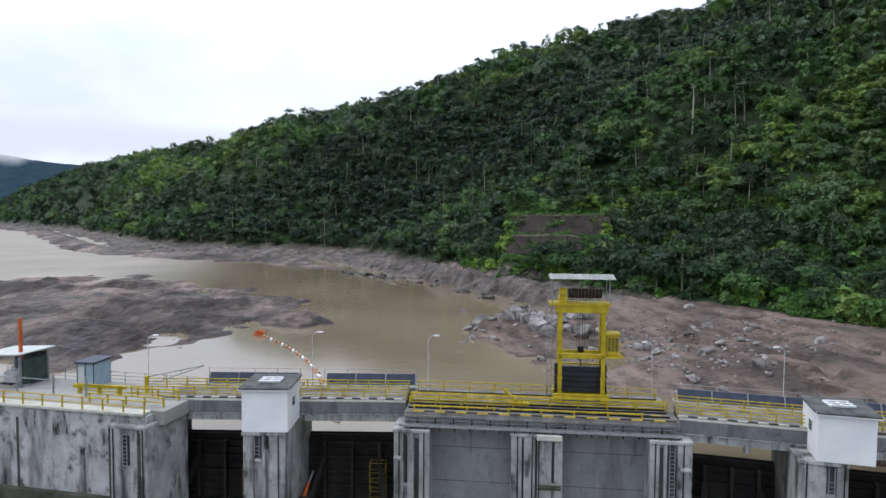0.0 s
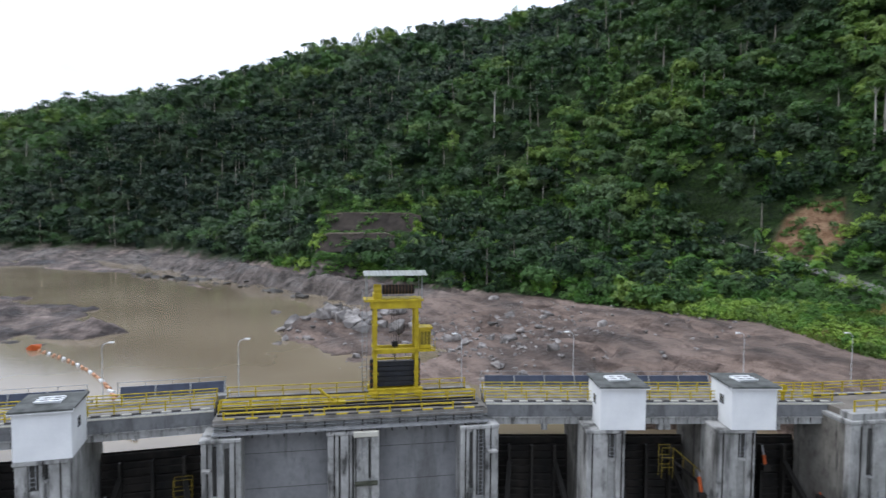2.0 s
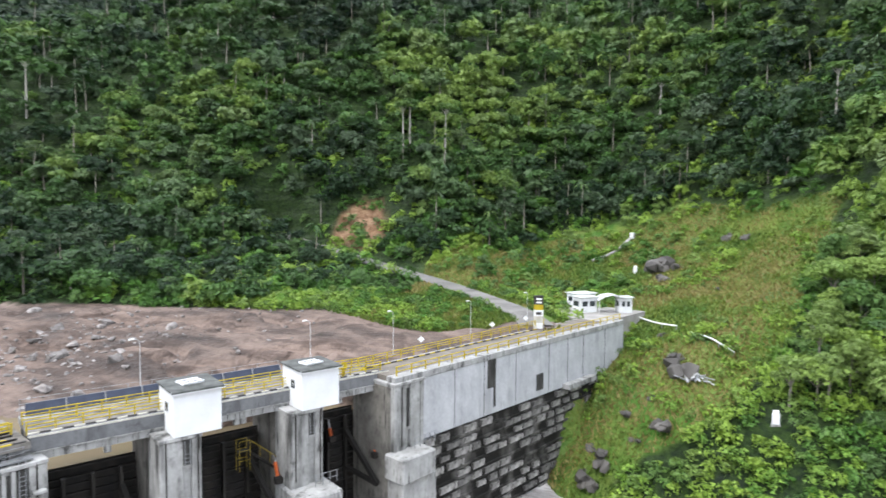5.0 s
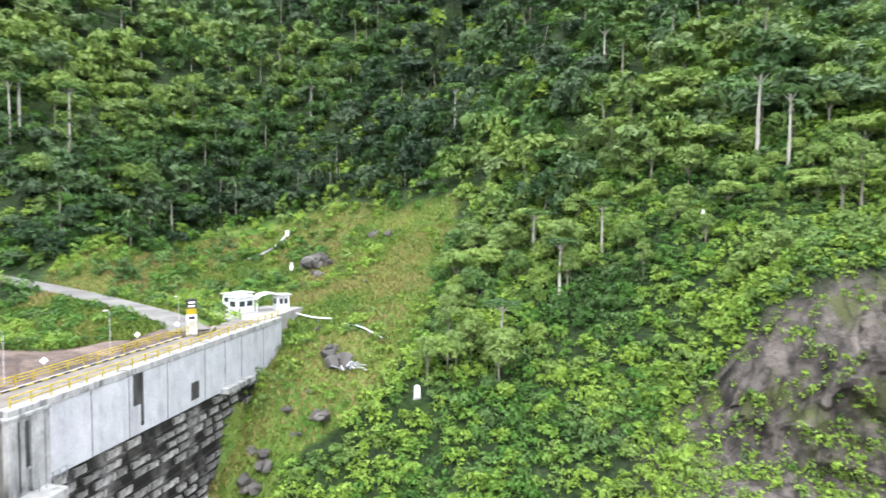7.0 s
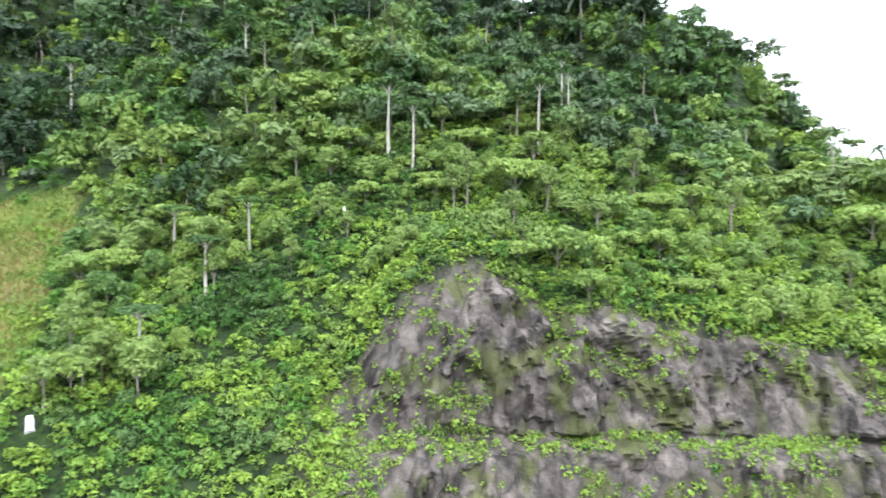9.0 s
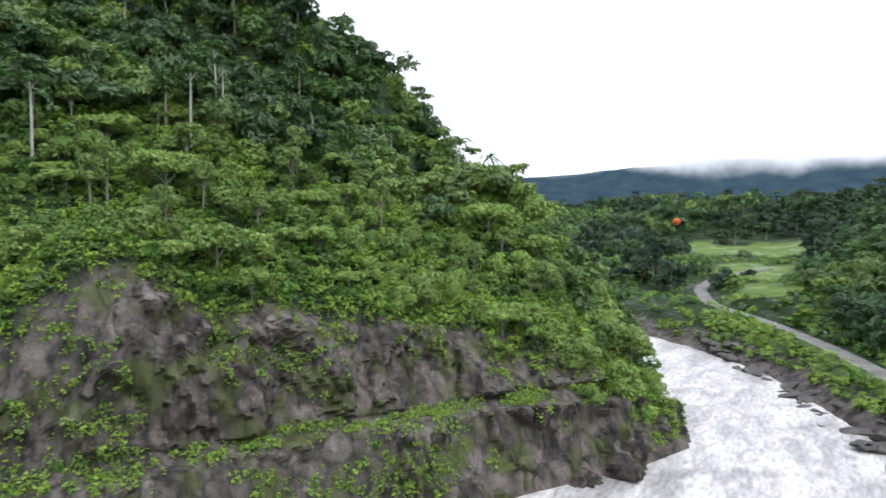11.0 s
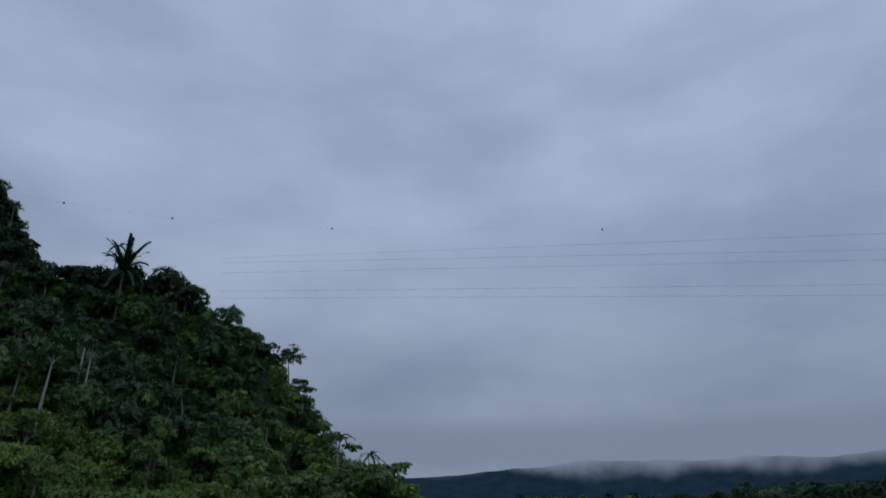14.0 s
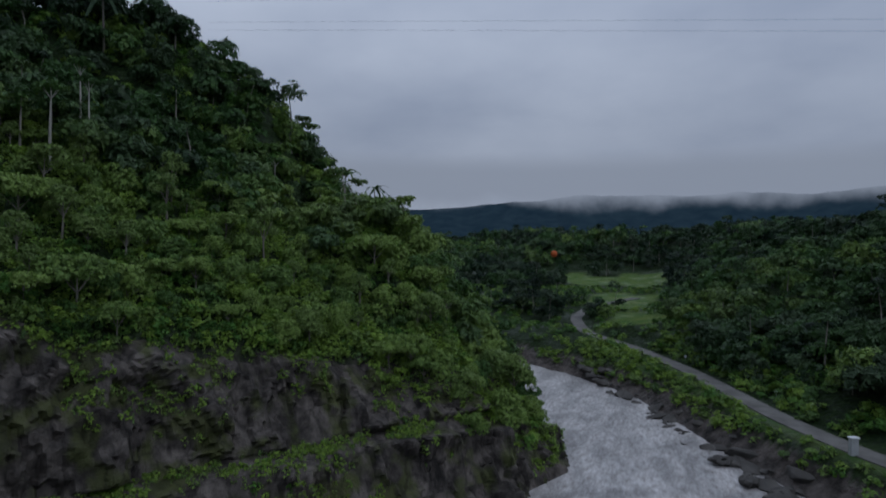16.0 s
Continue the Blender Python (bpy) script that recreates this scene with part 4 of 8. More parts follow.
def wooded(p, margin=0.0):
    """Which of these places carry trees."""
    x, y = p[:, 0], p[:, 1]
    z, dr, do, side = land(x, y)
    grass = grass_mask(x, y, dr, do, side)
    right = np.where(side > 0.5, (dr > 2 + margin) | ((z > 2.5) & (np.hypot(x, y) > 400)), dr > 17)
    spur = (side < 0.5) & (y < -85) & (dr > 4)
    ok = (right | spur | ((do > 20) & (side < .5)) | ((do > 20) & (side > .5))) & (grass < 0.2) & (z > RIVER + 3)
    ok &= ~((side < 0.5) & (do > 0) & (do < 42) & (y < -172) & (y > -310) & (x > 0))
    ok &= ~near_road(x, y) & (np.hypot(x - SCAR[0], y - SCAR[1]) > SCAR[2] + 2)
    ok &= ~((np.hypot(x - 90, y - 16) < 9) & (side < 0.5)) & ~on_terrace(x, y)
    bear, r = np.degrees(np.arctan2(x, y)), np.hypot(x, y)
    ok &= ~((side < 0.5) & (r < 97) & (bear > 90) & (bear < 121) & (fbm(x, y, 7, 2, 87) < 0.22)) & ~((bear > 60) & (bear < 92) & (grass_mask(x, y + 2.5, dr, do, side) > 0.3))
    ok &= ~((side < 0.5) & (y < -200) & (valley_floor(x, y) > 0.8) & (fbm(x, y, 30, 3, 89) < 0.12))
    ok &= ~((side > 0.5) & (y < 96) & (x < 0.35 * y + 92) & (x > 60) & (dr < 45))
    return ok, z


def on_terrace(x, y, grow=1.0):
    p, q = terrace_axes(x, y)
    return (np.abs(q - 0.5) < 17.5 * grow) & (p > 188) & (p < 219)


def near_road(x, y, clear=5.5):
    return (road_at(x, y, DAM_ROAD)[0] < clear) | (road_at(x, y, VALLEY_ROAD)[0] < clear - 0.5)


def placed(shape, p, z, rad, hgt, turn, flat):
    """The triangles of one crown shape set down at many places."""
    c, s = np.cos(turn)[:, None, None], np.sin(turn)[:, None, None]
    t = shape[None].repeat(len(p), 0)
    rr = rad[:, None, None]
    return np.stack([(t[..., 0] * c - t[..., 1] * s) * rr + p[:, 0][:, None, None], (t[..., 0] * s + t[..., 1] * c) * rr + p[:, 1][:, None, None],
                     t[..., 2] * rr * flat[:, None, None] + (z + hgt)[:, None, None]], -1).reshape(-1, 3, 3)


def plant_many(rng, name, label, category, p, z, rad, hgt, tint, shapes, flat, leaves=None):
    kind = rng.integers(len(shapes), size=len(p))
    turn = rng.uniform(0, 2 * math.pi, len(p))
    hue = rng.uniform(0, 1, len(p))
    tris, tints, hues = [], [], []
    for k, shape in enumerate(shapes):
        q = np.nonzero(kind == k)[0]
        if len(q):
            tris.append(placed(shape, p[q], z[q], rad[q], hgt[q], turn[q], flat[q]))
            tints.append(np.repeat(tint[q], len(shape)))
            hues.append(np.repeat(hue[q], len(shape)))
    me = joined_leaves(name, np.concatenate(tris), np.concatenate(tints), leaves or M_LEAF, np.concatenate(hues))
    return tagged(new(name, me), label, category, kind="stuff")


def trunk_mesh(rng, p, z, hgt, width, lean):
    verts, faces = [], []
    for (x, y), z0, h, w, l in zip(p, z, hgt, width, lean):
        for lev, ww in ((-1.0, w * 1.5), (h * 0.5, w), (h, w * 0.55)):
            ox, oy = l * (lev / max(h, 1)) ** 2 * 0.8, l * 0.5 * (lev / max(h, 1)) ** 2
            for k in range(5):
                a = 2 * math.pi / 5 * k
                verts.append((x + ox + ww * math.cos(a), y + oy + ww * math.sin(a), z0 + lev))
        o = len(verts) - 15
        for lev in (0, 5):
            faces += [(o + lev + k, o + lev + (k + 1) % 5, o + lev + 5 + (k + 1) % 5, o + lev + 5 + k) for k in range(5)]
    return verts, faces


NEAR = 118.0    # trees nearer than this to the river bend are single things


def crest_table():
    """The steepest rise from the camera towards each bearing, by distance, to find the slopes that crests hide."""
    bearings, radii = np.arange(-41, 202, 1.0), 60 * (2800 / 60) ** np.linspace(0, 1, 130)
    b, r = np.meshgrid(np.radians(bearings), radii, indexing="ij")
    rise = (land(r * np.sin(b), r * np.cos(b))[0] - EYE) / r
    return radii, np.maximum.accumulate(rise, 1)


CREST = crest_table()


def hidden_from_camera(p, z, allow=11.0):
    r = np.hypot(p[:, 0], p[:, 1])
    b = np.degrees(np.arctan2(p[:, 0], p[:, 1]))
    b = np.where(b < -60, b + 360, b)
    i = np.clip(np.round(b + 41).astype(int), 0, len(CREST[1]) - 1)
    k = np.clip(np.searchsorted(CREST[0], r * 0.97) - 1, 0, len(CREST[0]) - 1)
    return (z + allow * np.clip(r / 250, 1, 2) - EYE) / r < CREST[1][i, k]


def build_forest():
    rng = np.random.default_rng(5)
    for label, r0, r1, cell, n, size in (("dense tropical broadleaf forest on the valley side", NEAR, 240, 5.2, 285, 0.20),
                                         ("distant tropical broadleaf forest on the mountain side", 240, 480, 5.8, 100, 0.29),
                                         ("far tropical forest along the ridges", 480, 900, 10.0, 34, 0.45),
                                         ("far tropical forest up the valley", 900, 2700, 22.0, 30, 0.49)):
        shapes = [crown_shape(rng, n, size, k % 2) for k in range(16)]
        p = scatter(rng, r0, r1, -40, 200 if r0 < 900 else -14, cell)
        ok, z = wooded(p)
        far, bear = np.hypot(p[:, 0], p[:, 1]), np.degrees(np.arctan2(p[:, 0], p[:, 1])) % 360
        # slopes that crests hide from the camera keep about an eighth of their trees
        ok &= ~hidden_from_camera(p, z) | (rng.uniform(0, 1, len(p)) < 0.12)
        p, z, far, bear = p[ok], z[ok], far[ok], bear[ok]
        m = len(p)
        u = rng.uniform(0, 1, m)
        tall = rng.uniform(0, 1, m) < 0.09
        small = 1.0 if r0 < 480 else (0.86 if r0 < 900 else 0.62)
        rad = cell * (0.58 + 0.52 * u ** 2) * np.where(tall, 0.75, 1.0) * small
        hgt = (cell * (0.3 + 0.55 * u + 0.2 * rng.uniform(0, 1, m)) + np.where(tall, cell * rng.uniform(0.5, 1.4, m), 0)) * small ** 2
        low = np.where((far < 172) & (bear > 30) & (bear < 52), 0.55, 1.0)
        rad, hgt = rad * (0.4 + 0.6 * low), hgt * low
        # tint patches put the light and dark of ridges and gullies into the leaves
        patch = fbm(p[:, 0], p[:, 1], 60, 4, 81)
        # near slope's extra tint: yellower leaves, and sunlight put into their colour
        tint = np.clip(0.06 + 0.85 * patch + 0.3 * fbm(p[:, 0], p[:, 1], 17, 2, 83) + 0.06 * smooth01((165 - far) / 30) + 0.16 * smooth01((p[:, 0] - 70 - 0.55 * p[:, 1]) / 60) * smooth01((300 - np.hypot(p[:, 0], p[:, 1])) / 80) + rng.normal(0, 0.15, m), -0.1, 0.9)
        flat = np.where(tall, 0.85, 1.1) * rng.uniform(0.85, 1.25, m)
        plant_many(rng, "forest", label, "forest", p, z, rad, hgt, tint, shapes, flat, M_CANOPY)
        q = np.nonzero(tall | (u > 0.92))[0]
        v, f = trunk_mesh(rng, p[q], z[q], hgt[q], 0.10 + 0.10 * rng.uniform(0, 1, len(q)) * cell / 5, rng.normal(0, 0.8, len(q)))
        tagged(mesh_object("forest_trunks", v, f, M_BARK), "slender pale trunks standing among the forest trees", "tree trunks", kind="stuff")
    # palms and tall crowns that stand out of the canopy
    p = scatter(rng, 130, 420, -30, 160, 34.0)
    ok, z = wooded(p)
    p, z = p[ok], z[ok]
    h = rng.uniform(9, 16, len(p)) * np.clip(np.hypot(p[:, 0], p[:, 1]) / 250, 0.8, 1.3)
    palms = [palm_shape(rng, 110, 1) for _ in range(4)]
    plant_many(rng, "palms", "scattered feathery palms above the forest canopy", "palms", p, z, rng.uniform(2.2, 3.4, len(p)), h, rng.uniform(0.1, 0.5, len(p)), palms, np.ones(len(p)), M_PALM)
    v, f = trunk_mesh(rng, p, z, h, np.full(len(p), 0.16), rng.normal(0, 1.0, len(p)))
    tagged(mesh_object("palm_trunks", v, f, M_BARK), "slender grey palm trunks among forest", "tree trunks", kind="stuff")


def build_crest():
    """Palms and thin tall trees standing out along the crest of the forested ridge."""
    rng = np.random.default_rng(88)
    bearing = np.arange(-38, 34, 0.42) + rng.uniform(-0.2, 0.2, len(np.arange(-38, 34, 0.42)))
    r = np.linspace(180, 1300, 260)
    b = np.radians(bearing)[:, None]
    z = land(r * np.sin(b), r * np.cos(b))[0]
    k = ((z - EYE) / r).argmax(1)
    rr = r[k] + rng.uniform(-14, 4, len(k))
    p = np.stack([rr * np.sin(b[:, 0]), rr * np.cos(b[:, 0])], 1)
    zz = land(p[:, 0], p[:, 1])[0]
    keep = zz > 30
    p, zz, rr = p[keep], zz[keep], rr[keep]
    grow = np.clip(rr / 420, 0.75, 1.7)
    h = rng.uniform(4.5, 9.5, len(p)) * grow
    palm = rng.uniform(0, 1, len(p)) < 0.5
    shapes = [palm_shape(rng, 110, 1) for _ in range(4)]
    tufts = [crown_shape(rng, 70, 0.28, 1) for _ in range(6)]
    q = np.nonzero(palm)[0]
    plant_many(rng, "crest_palms", "feathery palms along the crest of the ridge", "palms", p[q], zz[q], rng.uniform(2.6, 4.0, len(q)) * grow[q], h[q], rng.uniform(0.0, 0.3, len(q)), shapes, np.ones(len(q)), M_PALM)
    q = np.nonzero(~palm)[0]
    plant_many(rng, "crest_trees", "thin tall trees along the crest of the ridge", "trees", p[q], zz[q], rng.uniform(2.0, 3.6, len(q)) * grow[q], h[q], rng.uniform(0.0, 0.3, len(q)), tufts, rng.uniform(1.0, 2.0, len(q)), M_CANOPY)
    v, f = trunk_mesh(rng, p, zz, h, 0.3 * grow, rng.normal(0, 1.0, len(p)))
    tagged(mesh_object("crest_trunks", v, f, M_BARK), "slender trunks along the crest of the ridge", "tree trunks", kind="stuff")


OUTCROPS = ((136.4, 38.8, 4.4), (132, 36, 3.6), (134, 33.5, 2.4), (127, 35.5, 2.2), (90.4, 21.3, 2.9), (92, 22.5, 1.8), (80.4, 21.0, 2.1), (82.1, 27.0, 1.5), (78, 29.5, 2.2), (75.5, 31, 2.9), (77, 27.5, 1.8), (74.6, 28.6, 2.2), (150, 27, 2.2), (146, 22, 1.6), (84, 24, 0.8), (101, 27, 0.9), (118, 22, 0.8), (79, 24.5, 1.0))


def build_undergrowth():
    """Shrubs and ferns under and between the trees, on ledges and at the forest's edge."""
    rng = np.random.default_rng(9)
    shapes = [crown_shape(rng, 64, 0.34, 0) for _ in range(10)]
    fine = [crown_shape(rng, 135, 0.235, 0) for _ in range(12)]
    for r0, r1, cell, sh, grow in ((60, 132, 1.75, fine, 0.9), (132, 240, 4.2, shapes, 1.55)):
        p = scatter(rng, r0, r1, -8, 176, cell)
        x, y = p[:, 0], p[:, 1]
        z, dr, do, side = land(x, y)
        grass = grass_mask(x, y, dr, do, side)
        n = fbm(x, y, 14, 3, 91)
        cliff = (side < 0.5) & (dr < 17.0) & (y < -21 + 4 * fbm(x, y, 5, 2, 29))
        ok = np.where(side > 0.5, dr > 0.5, dr > 2) & ~near_road(x, y, 3.6) & ~cliff & (z > RIVER + 0.5)
        ok &= (grass < 0.4) | (n > -0.2) | ((side > 0.5) & (n > -0.2))
        ok &= np.hypot(x - 82.2, y - 8.8) > 2.2
        ok &= ~on_terrace(x, y, 0.8)
        q = np.nonzero(ok)[0]
        open_ground = (grass[q] > 0.4) & (side[q] < 0.5)
        clear = np.ones(len(q))
        for ox, oy, os in OUTCROPS:
            clear = np.where(np.hypot(x[q] - ox + 1.5, y[q] - oy) < os * 1.5, 0.4, clear)
        rad = clear * rng.uniform(1.1, 2.3, len(q)) * np.where(open_ground, rng.uniform(0.12, 0.85, len(q)) ** 1.3 + 0.12, 1.0) * grow * np.where((side[q] > 0.5) & (grass[q] > 0.4), 0.75, 1.0)
        tint = np.clip(0.56 + 0.75 * n[q] + 0.35 * fbm(x[q], y[q], 5, 2, 27) + rng.normal(0, 0.13, len(q)) + 0.1 * grass[q] * (side[q] < 0.5) - 0.1 * grass[q] * side[q] - 0.25 * side[q] * (r0 > 100), 0.08, 1.0)
        plant_many(rng, "undergrowth", "bright green shrubs and ferns under the trees", "shrubs", p[q], z[q], rad, rad * 0.3, tint, sh, np.full(len(q), 1.0), M_SHRUB)
    # weeds on the benches of the cut hillside
    n = 800
    u, bench = rng.uniform(-17, 17, n), rng.choice([190.5, 203.0, 214.8, 219.5, 208.5, 196.5, 184.0, 187.0], n)
    across = bench + rng.normal(0, 1.3, n)
    c, sn = math.cos(radians(TERRACE_BEARING)), math.sin(radians(TERRACE_BEARING))
    p = np.stack([across * sn + u * c, across * c - u * sn], 1)
    q = np.nonzero((fbm(p[:, 0], p[:, 1], 6, 2, 93) > -0.12) | (np.abs(u) > 13))[0]
    rad = rng.uniform(0.6, 1.5, len(q))
    plant_many(rng, "bench_weeds", "green weeds growing on the terrace benches", "shrubs", p[q], land(p[q, 0], p[q, 1])[0], rad, rad * 0.3, np.clip(rng.normal(0.36, 0.15, len(q)), 0, 1), shapes, np.full(len(q), 0.8), M_SHRUB)
    # shrubs hanging over the cliff's upper lip
    p = scatter(rng, 55, 135, 100, 172, 1.1)
    x, y = p[:, 0], p[:, 1]
    z, dr, do, side = land(x, y)
    q = np.nonzero((side < 0.5) & (y < -17) & (dr > 16.2) & (dr < 21))[0]
    rad = rng.uniform(0.5, 1.3, len(q))
    plant_many(rng, "lip_shrubs", "bright green shrubs along the top of the cliff", "shrubs", p[q], z[q] + 0.4, rad, rad * 0.3, np.clip(rng.normal(0.72, 0.15, len(q)), 0.2, 1), shapes, np.full(len(q), 0.9), M_SHRUB)
    # the opposite bank and the far flats
    small = [crown_shape(rng, 38, 0.44, 0) for _ in range(10)]
    p = np.vstack([scatter(rng, 95, 200, 150, 200, 2.3), scatter(rng, 200, 420, 150, 200, 5.0)])
    x, y = p[:, 0], p[:, 1]
    z, dr, do, side = land(x, y)
    ok = ((do > 3.0) | (dr > 3)) & (grass_mask(x, y, dr, do, side) < 0.55) & ~near_road(x, y, 4.4) & (z > RIVER + 2) & ((fbm(x, y, 25, 3, 97) > -0.4) | (do < 14))
    q = np.nonzero(ok)[0]
    rad = rng.uniform(1.2, 2.6, len(q)) * np.where(do[q] < 16, 0.85, 1.0)
    plant_many(rng, "bank_shrubs", "green shrubs along the river bank and valley road", "shrubs", p[q], z[q], rad, rad * 0.25, np.clip(rng.normal(0.46, 0.16, len(q)) + 0.2 * (do[q] < 16), 0, 1), small, np.full(len(q), 0.8), M_SHRUB)


def build_grass():
    """Blades and weeds on the open slopes."""
    rng = np.random.default_rng(12)
    p = np.vstack([scatter(rng, 62, 175, 48, 92, 0.36), scatter(rng, 75, 120, 40, 66, 0.5)])
    x, y = p[:, 0], p[:, 1]
    z, dr, do, side = land(x, y)
    g = grass_mask(x, y, dr, do, side)
    keep = (g > 0.35) & ~near_road(x, y, 3.0) & (z > RIVER)
    p, z = p[keep], z[keep]
    n = len(p)
    a = rng.uniform(0, 2 * math.pi, n)
    h, w = rng.uniform(0.3, 0.9, n), rng.uniform(0.10, 0.28, n)
    base = np.stack([p[:, 0], p[:, 1], z - 0.05], 1)
    across = np.stack([np.cos(a) * w, np.sin(a) * w, 0 * a], 1)
    tip = base + np.stack([rng.normal(0, 0.3, n), rng.normal(0, 0.3, n), h], 1)
    tri = np.stack([base - across, base + across, tip], 1)
    tint = np.clip(0.5 + 0.9 * fbm(p[:, 0], p[:, 1], 9, 3, 99) + 0.6 * fbm(p[:, 0], p[:, 1], 28, 2, 98) + rng.normal(0, 0.12, n) - 0.4 * side[keep] * (x[keep] < 100), 0.0, 1.05)
    me = joined_leaves("grass", tri, tint, M_GRASS)
    tagged(new("grass", me), "long yellow-green grass on the open slope", "grass", kind="stuff")


TREE_LABELS = ("broadleaf tree with a full dark green crown", "spreading tree with a flat layered green crown", "young tree with a bright yellow-green crown",
               "slender tree with a pale trunk and small crown", "bushy tree with dense mid-green foliage", "tall umbrella tree with a grey-green crown")


def build_near_trees():
    """The trees on the slopes close by, each a thing with trunk, limbs and crown."""
    rng = np.random.default_rng(21)
    kinds = []
    for k in range(6):
        flat = (1.1, 0.9, 1.1, 1.0, 1.2, 0.85)[k]
        stem = (1.0, 2.6, 0.8, 4.6, 0.6, 3.6)[k]
        rad = (3.3, 3.6, 2.6, 2.2, 3.1, 3.7)[k]
        tri = crown_shape(rng, 1300, 0.115, 1 if k == 1 else 0) * np.array([rad, rad, rad * flat]) + np.array([0, 0, stem + rad * 0.3])
        root = empty("tree")
        crown = new("crown", joined_leaves("crown", tri, np.full(len(tri), (0.52, 0.70, 0.92, 0.74, 0.62, 0.76)[k]), M_LEAF, np.full(len(tri), (0.0, 0.4, 0.2, 0.75, 0.3, 0.7)[k])))
        crown.parent = root
        bm = bmesh.new()
        add_rod(bm, (0, 0, -0.8), (0.15, 0, stem * 0.6), 0.17, 7, 0.12)
        add_rod(bm, (0.15, 0, stem * 0.55), (0.05, 0.1, stem + rad * 0.3), 0.12, 6, 0.05)
        for a in range(4):
            c = a * 1.7 + k
            add_rod(bm, (0.12, 0, stem * 0.6), (math.cos(c) * rad * 0.55, math.sin(c) * rad * 0.55, stem + rad * 0.25), 0.07, 5, 0.02)
        part("trunk", bm, M_BARK, root)
        tagged(root, TREE_LABELS[k], "tree", "trees on the near slopes")
        kinds.append(root)
    p = scatter(rng, 66, NEAR, 20, 176, 4.5)
    ok, z = wooded(p)
    p, z = p[ok], z[ok]
    used = set()
    order = rng.permutation(len(p))[:330]
    for q in order:
        x, y = p[q]
        k = int(rng.integers(6))
        s = rng.uniform(0.5, 1.25)
        m = Matrix.Translation((x, y, z[q] - 0.1)) @ Matrix.Rotation(rng.uniform(0, 6.28), 4, "Z")
        if k not in used:
            used.add(k)
            kinds[k].matrix_basis = m
        else:
            t = copy_thing(kinds[k], m)
            t.scale = (s, s, s * rng.uniform(0.85, 1.2))


def build_tall_trees():
    """Single tall trees with long bare pale trunks that stand clear of the canopy."""
    rng = np.random.default_rng(44)
    tri = crown_shape(rng, 420, 0.17, 1)
    first = None
    for x, y, h, r in ((91.4, -67.7, 13, 2.4), (92.3, -74.9, 13.5, 2.2), (96.5, -76.7, 14, 2.4), (104.0, -43.9, 14, 3.6), (98.5, -46.1, 12, 2.6), (145.5, -26.8, 13, 3.4), (165.0, 7.9, 14, 3.0),
                       (86.3, -117.4, 10, 2.6), (86.5, -147, 10, 2.2), (86.5, -2.7, 9, 3.2), (97.8, -11.9, 9, 3.0), (103.5, -19.4, 9, 2.6), (108.1, -8.7, 9, 3.0), (154.1, 122.4, 17, 3.2), (156.5, 121.5, 16, 3.0),
                       (160.4, 110.6, 17, 3.4), (203.4, 57.1, 15, 3.6), (95.8, 241.4, 20, 4.0), (51.5, -166.6, 13, 2.0), (90.3, -155.7, 10, 2.6)):
        z = float(land(np.array([x]), np.array([y]))[0][0])
        m = Matrix.Translation((x, y, z - 0.3)) @ Matrix.Rotation(rng.uniform(0, 6.28), 4, "Z")
        if first is None:
            first = empty("tall_tree", m)
            bm = bmesh.new()
            add_rod(bm, (0, 0, -0.8), (0.12, 0.05, 6), 0.27, 8, 0.21)
            add_rod(bm, (0.12, 0.05, 6), (0.0, 0.1, 12.5), 0.21, 8, 0.11)
            for k in range(5):
                a = k * 1.3
                add_rod(bm, (0.02, 0.1, 11.2), (math.cos(a) * 1.5, math.sin(a) * 1.5, 13.2), 0.09, 5, 0.03)
            part("trunk", bm, M_PALEBARK, first, "long bare pale trunk")
            crown = new("crown", joined_leaves("crown", tri * np.array([2.9, 2.9, 2.2]) + np.array([0, 0, 13.0]), np.full(len(tri), 0.35), M_LEAF, np.full(len(tri), 0.5)))
            crown.parent = first
            tagged(first, "tall tree with long bare pale trunk above the forest", "tree", "tall trees above the canopy")
            base = first
        else:
            t = copy_thing(base, m)
            t.scale = (r / 2.9, r / 2.9, h / 13)


def build_palm(x, y, top, r):
    rng = np.random.default_rng(61)
    z = float(land(np.array([x]), np.array([y]))[0][0])
    h = top - z
    root = empty("palm_tree", Matrix.Translation((x, y, z)))
    part("trunk", rod((0, 0, -0.5), (0.3, 0.1, h), 0.28, 8, 0.2), M_BARK, root)
    tri = palm_shape(rng, 1120, 1, 28, (0.0, 1.8), 0.2)
    tri = tri * np.array([r, r, r * 1.5]) + np.array([0.3, 0.1, h])
    crown = new("fronds", joined_leaves("fronds", tri, np.full(len(tri), 0.2), M_PALM))
    crown.parent = root
    tagged(root, "tall palm with arching fronds on the ridge", "palm")


build_forest()
build_crest()
build_tall_trees()
build_palm(122.5, -103.2, 71.5, 5.4)
build_undergrowth()
build_grass()
build_near_trees()


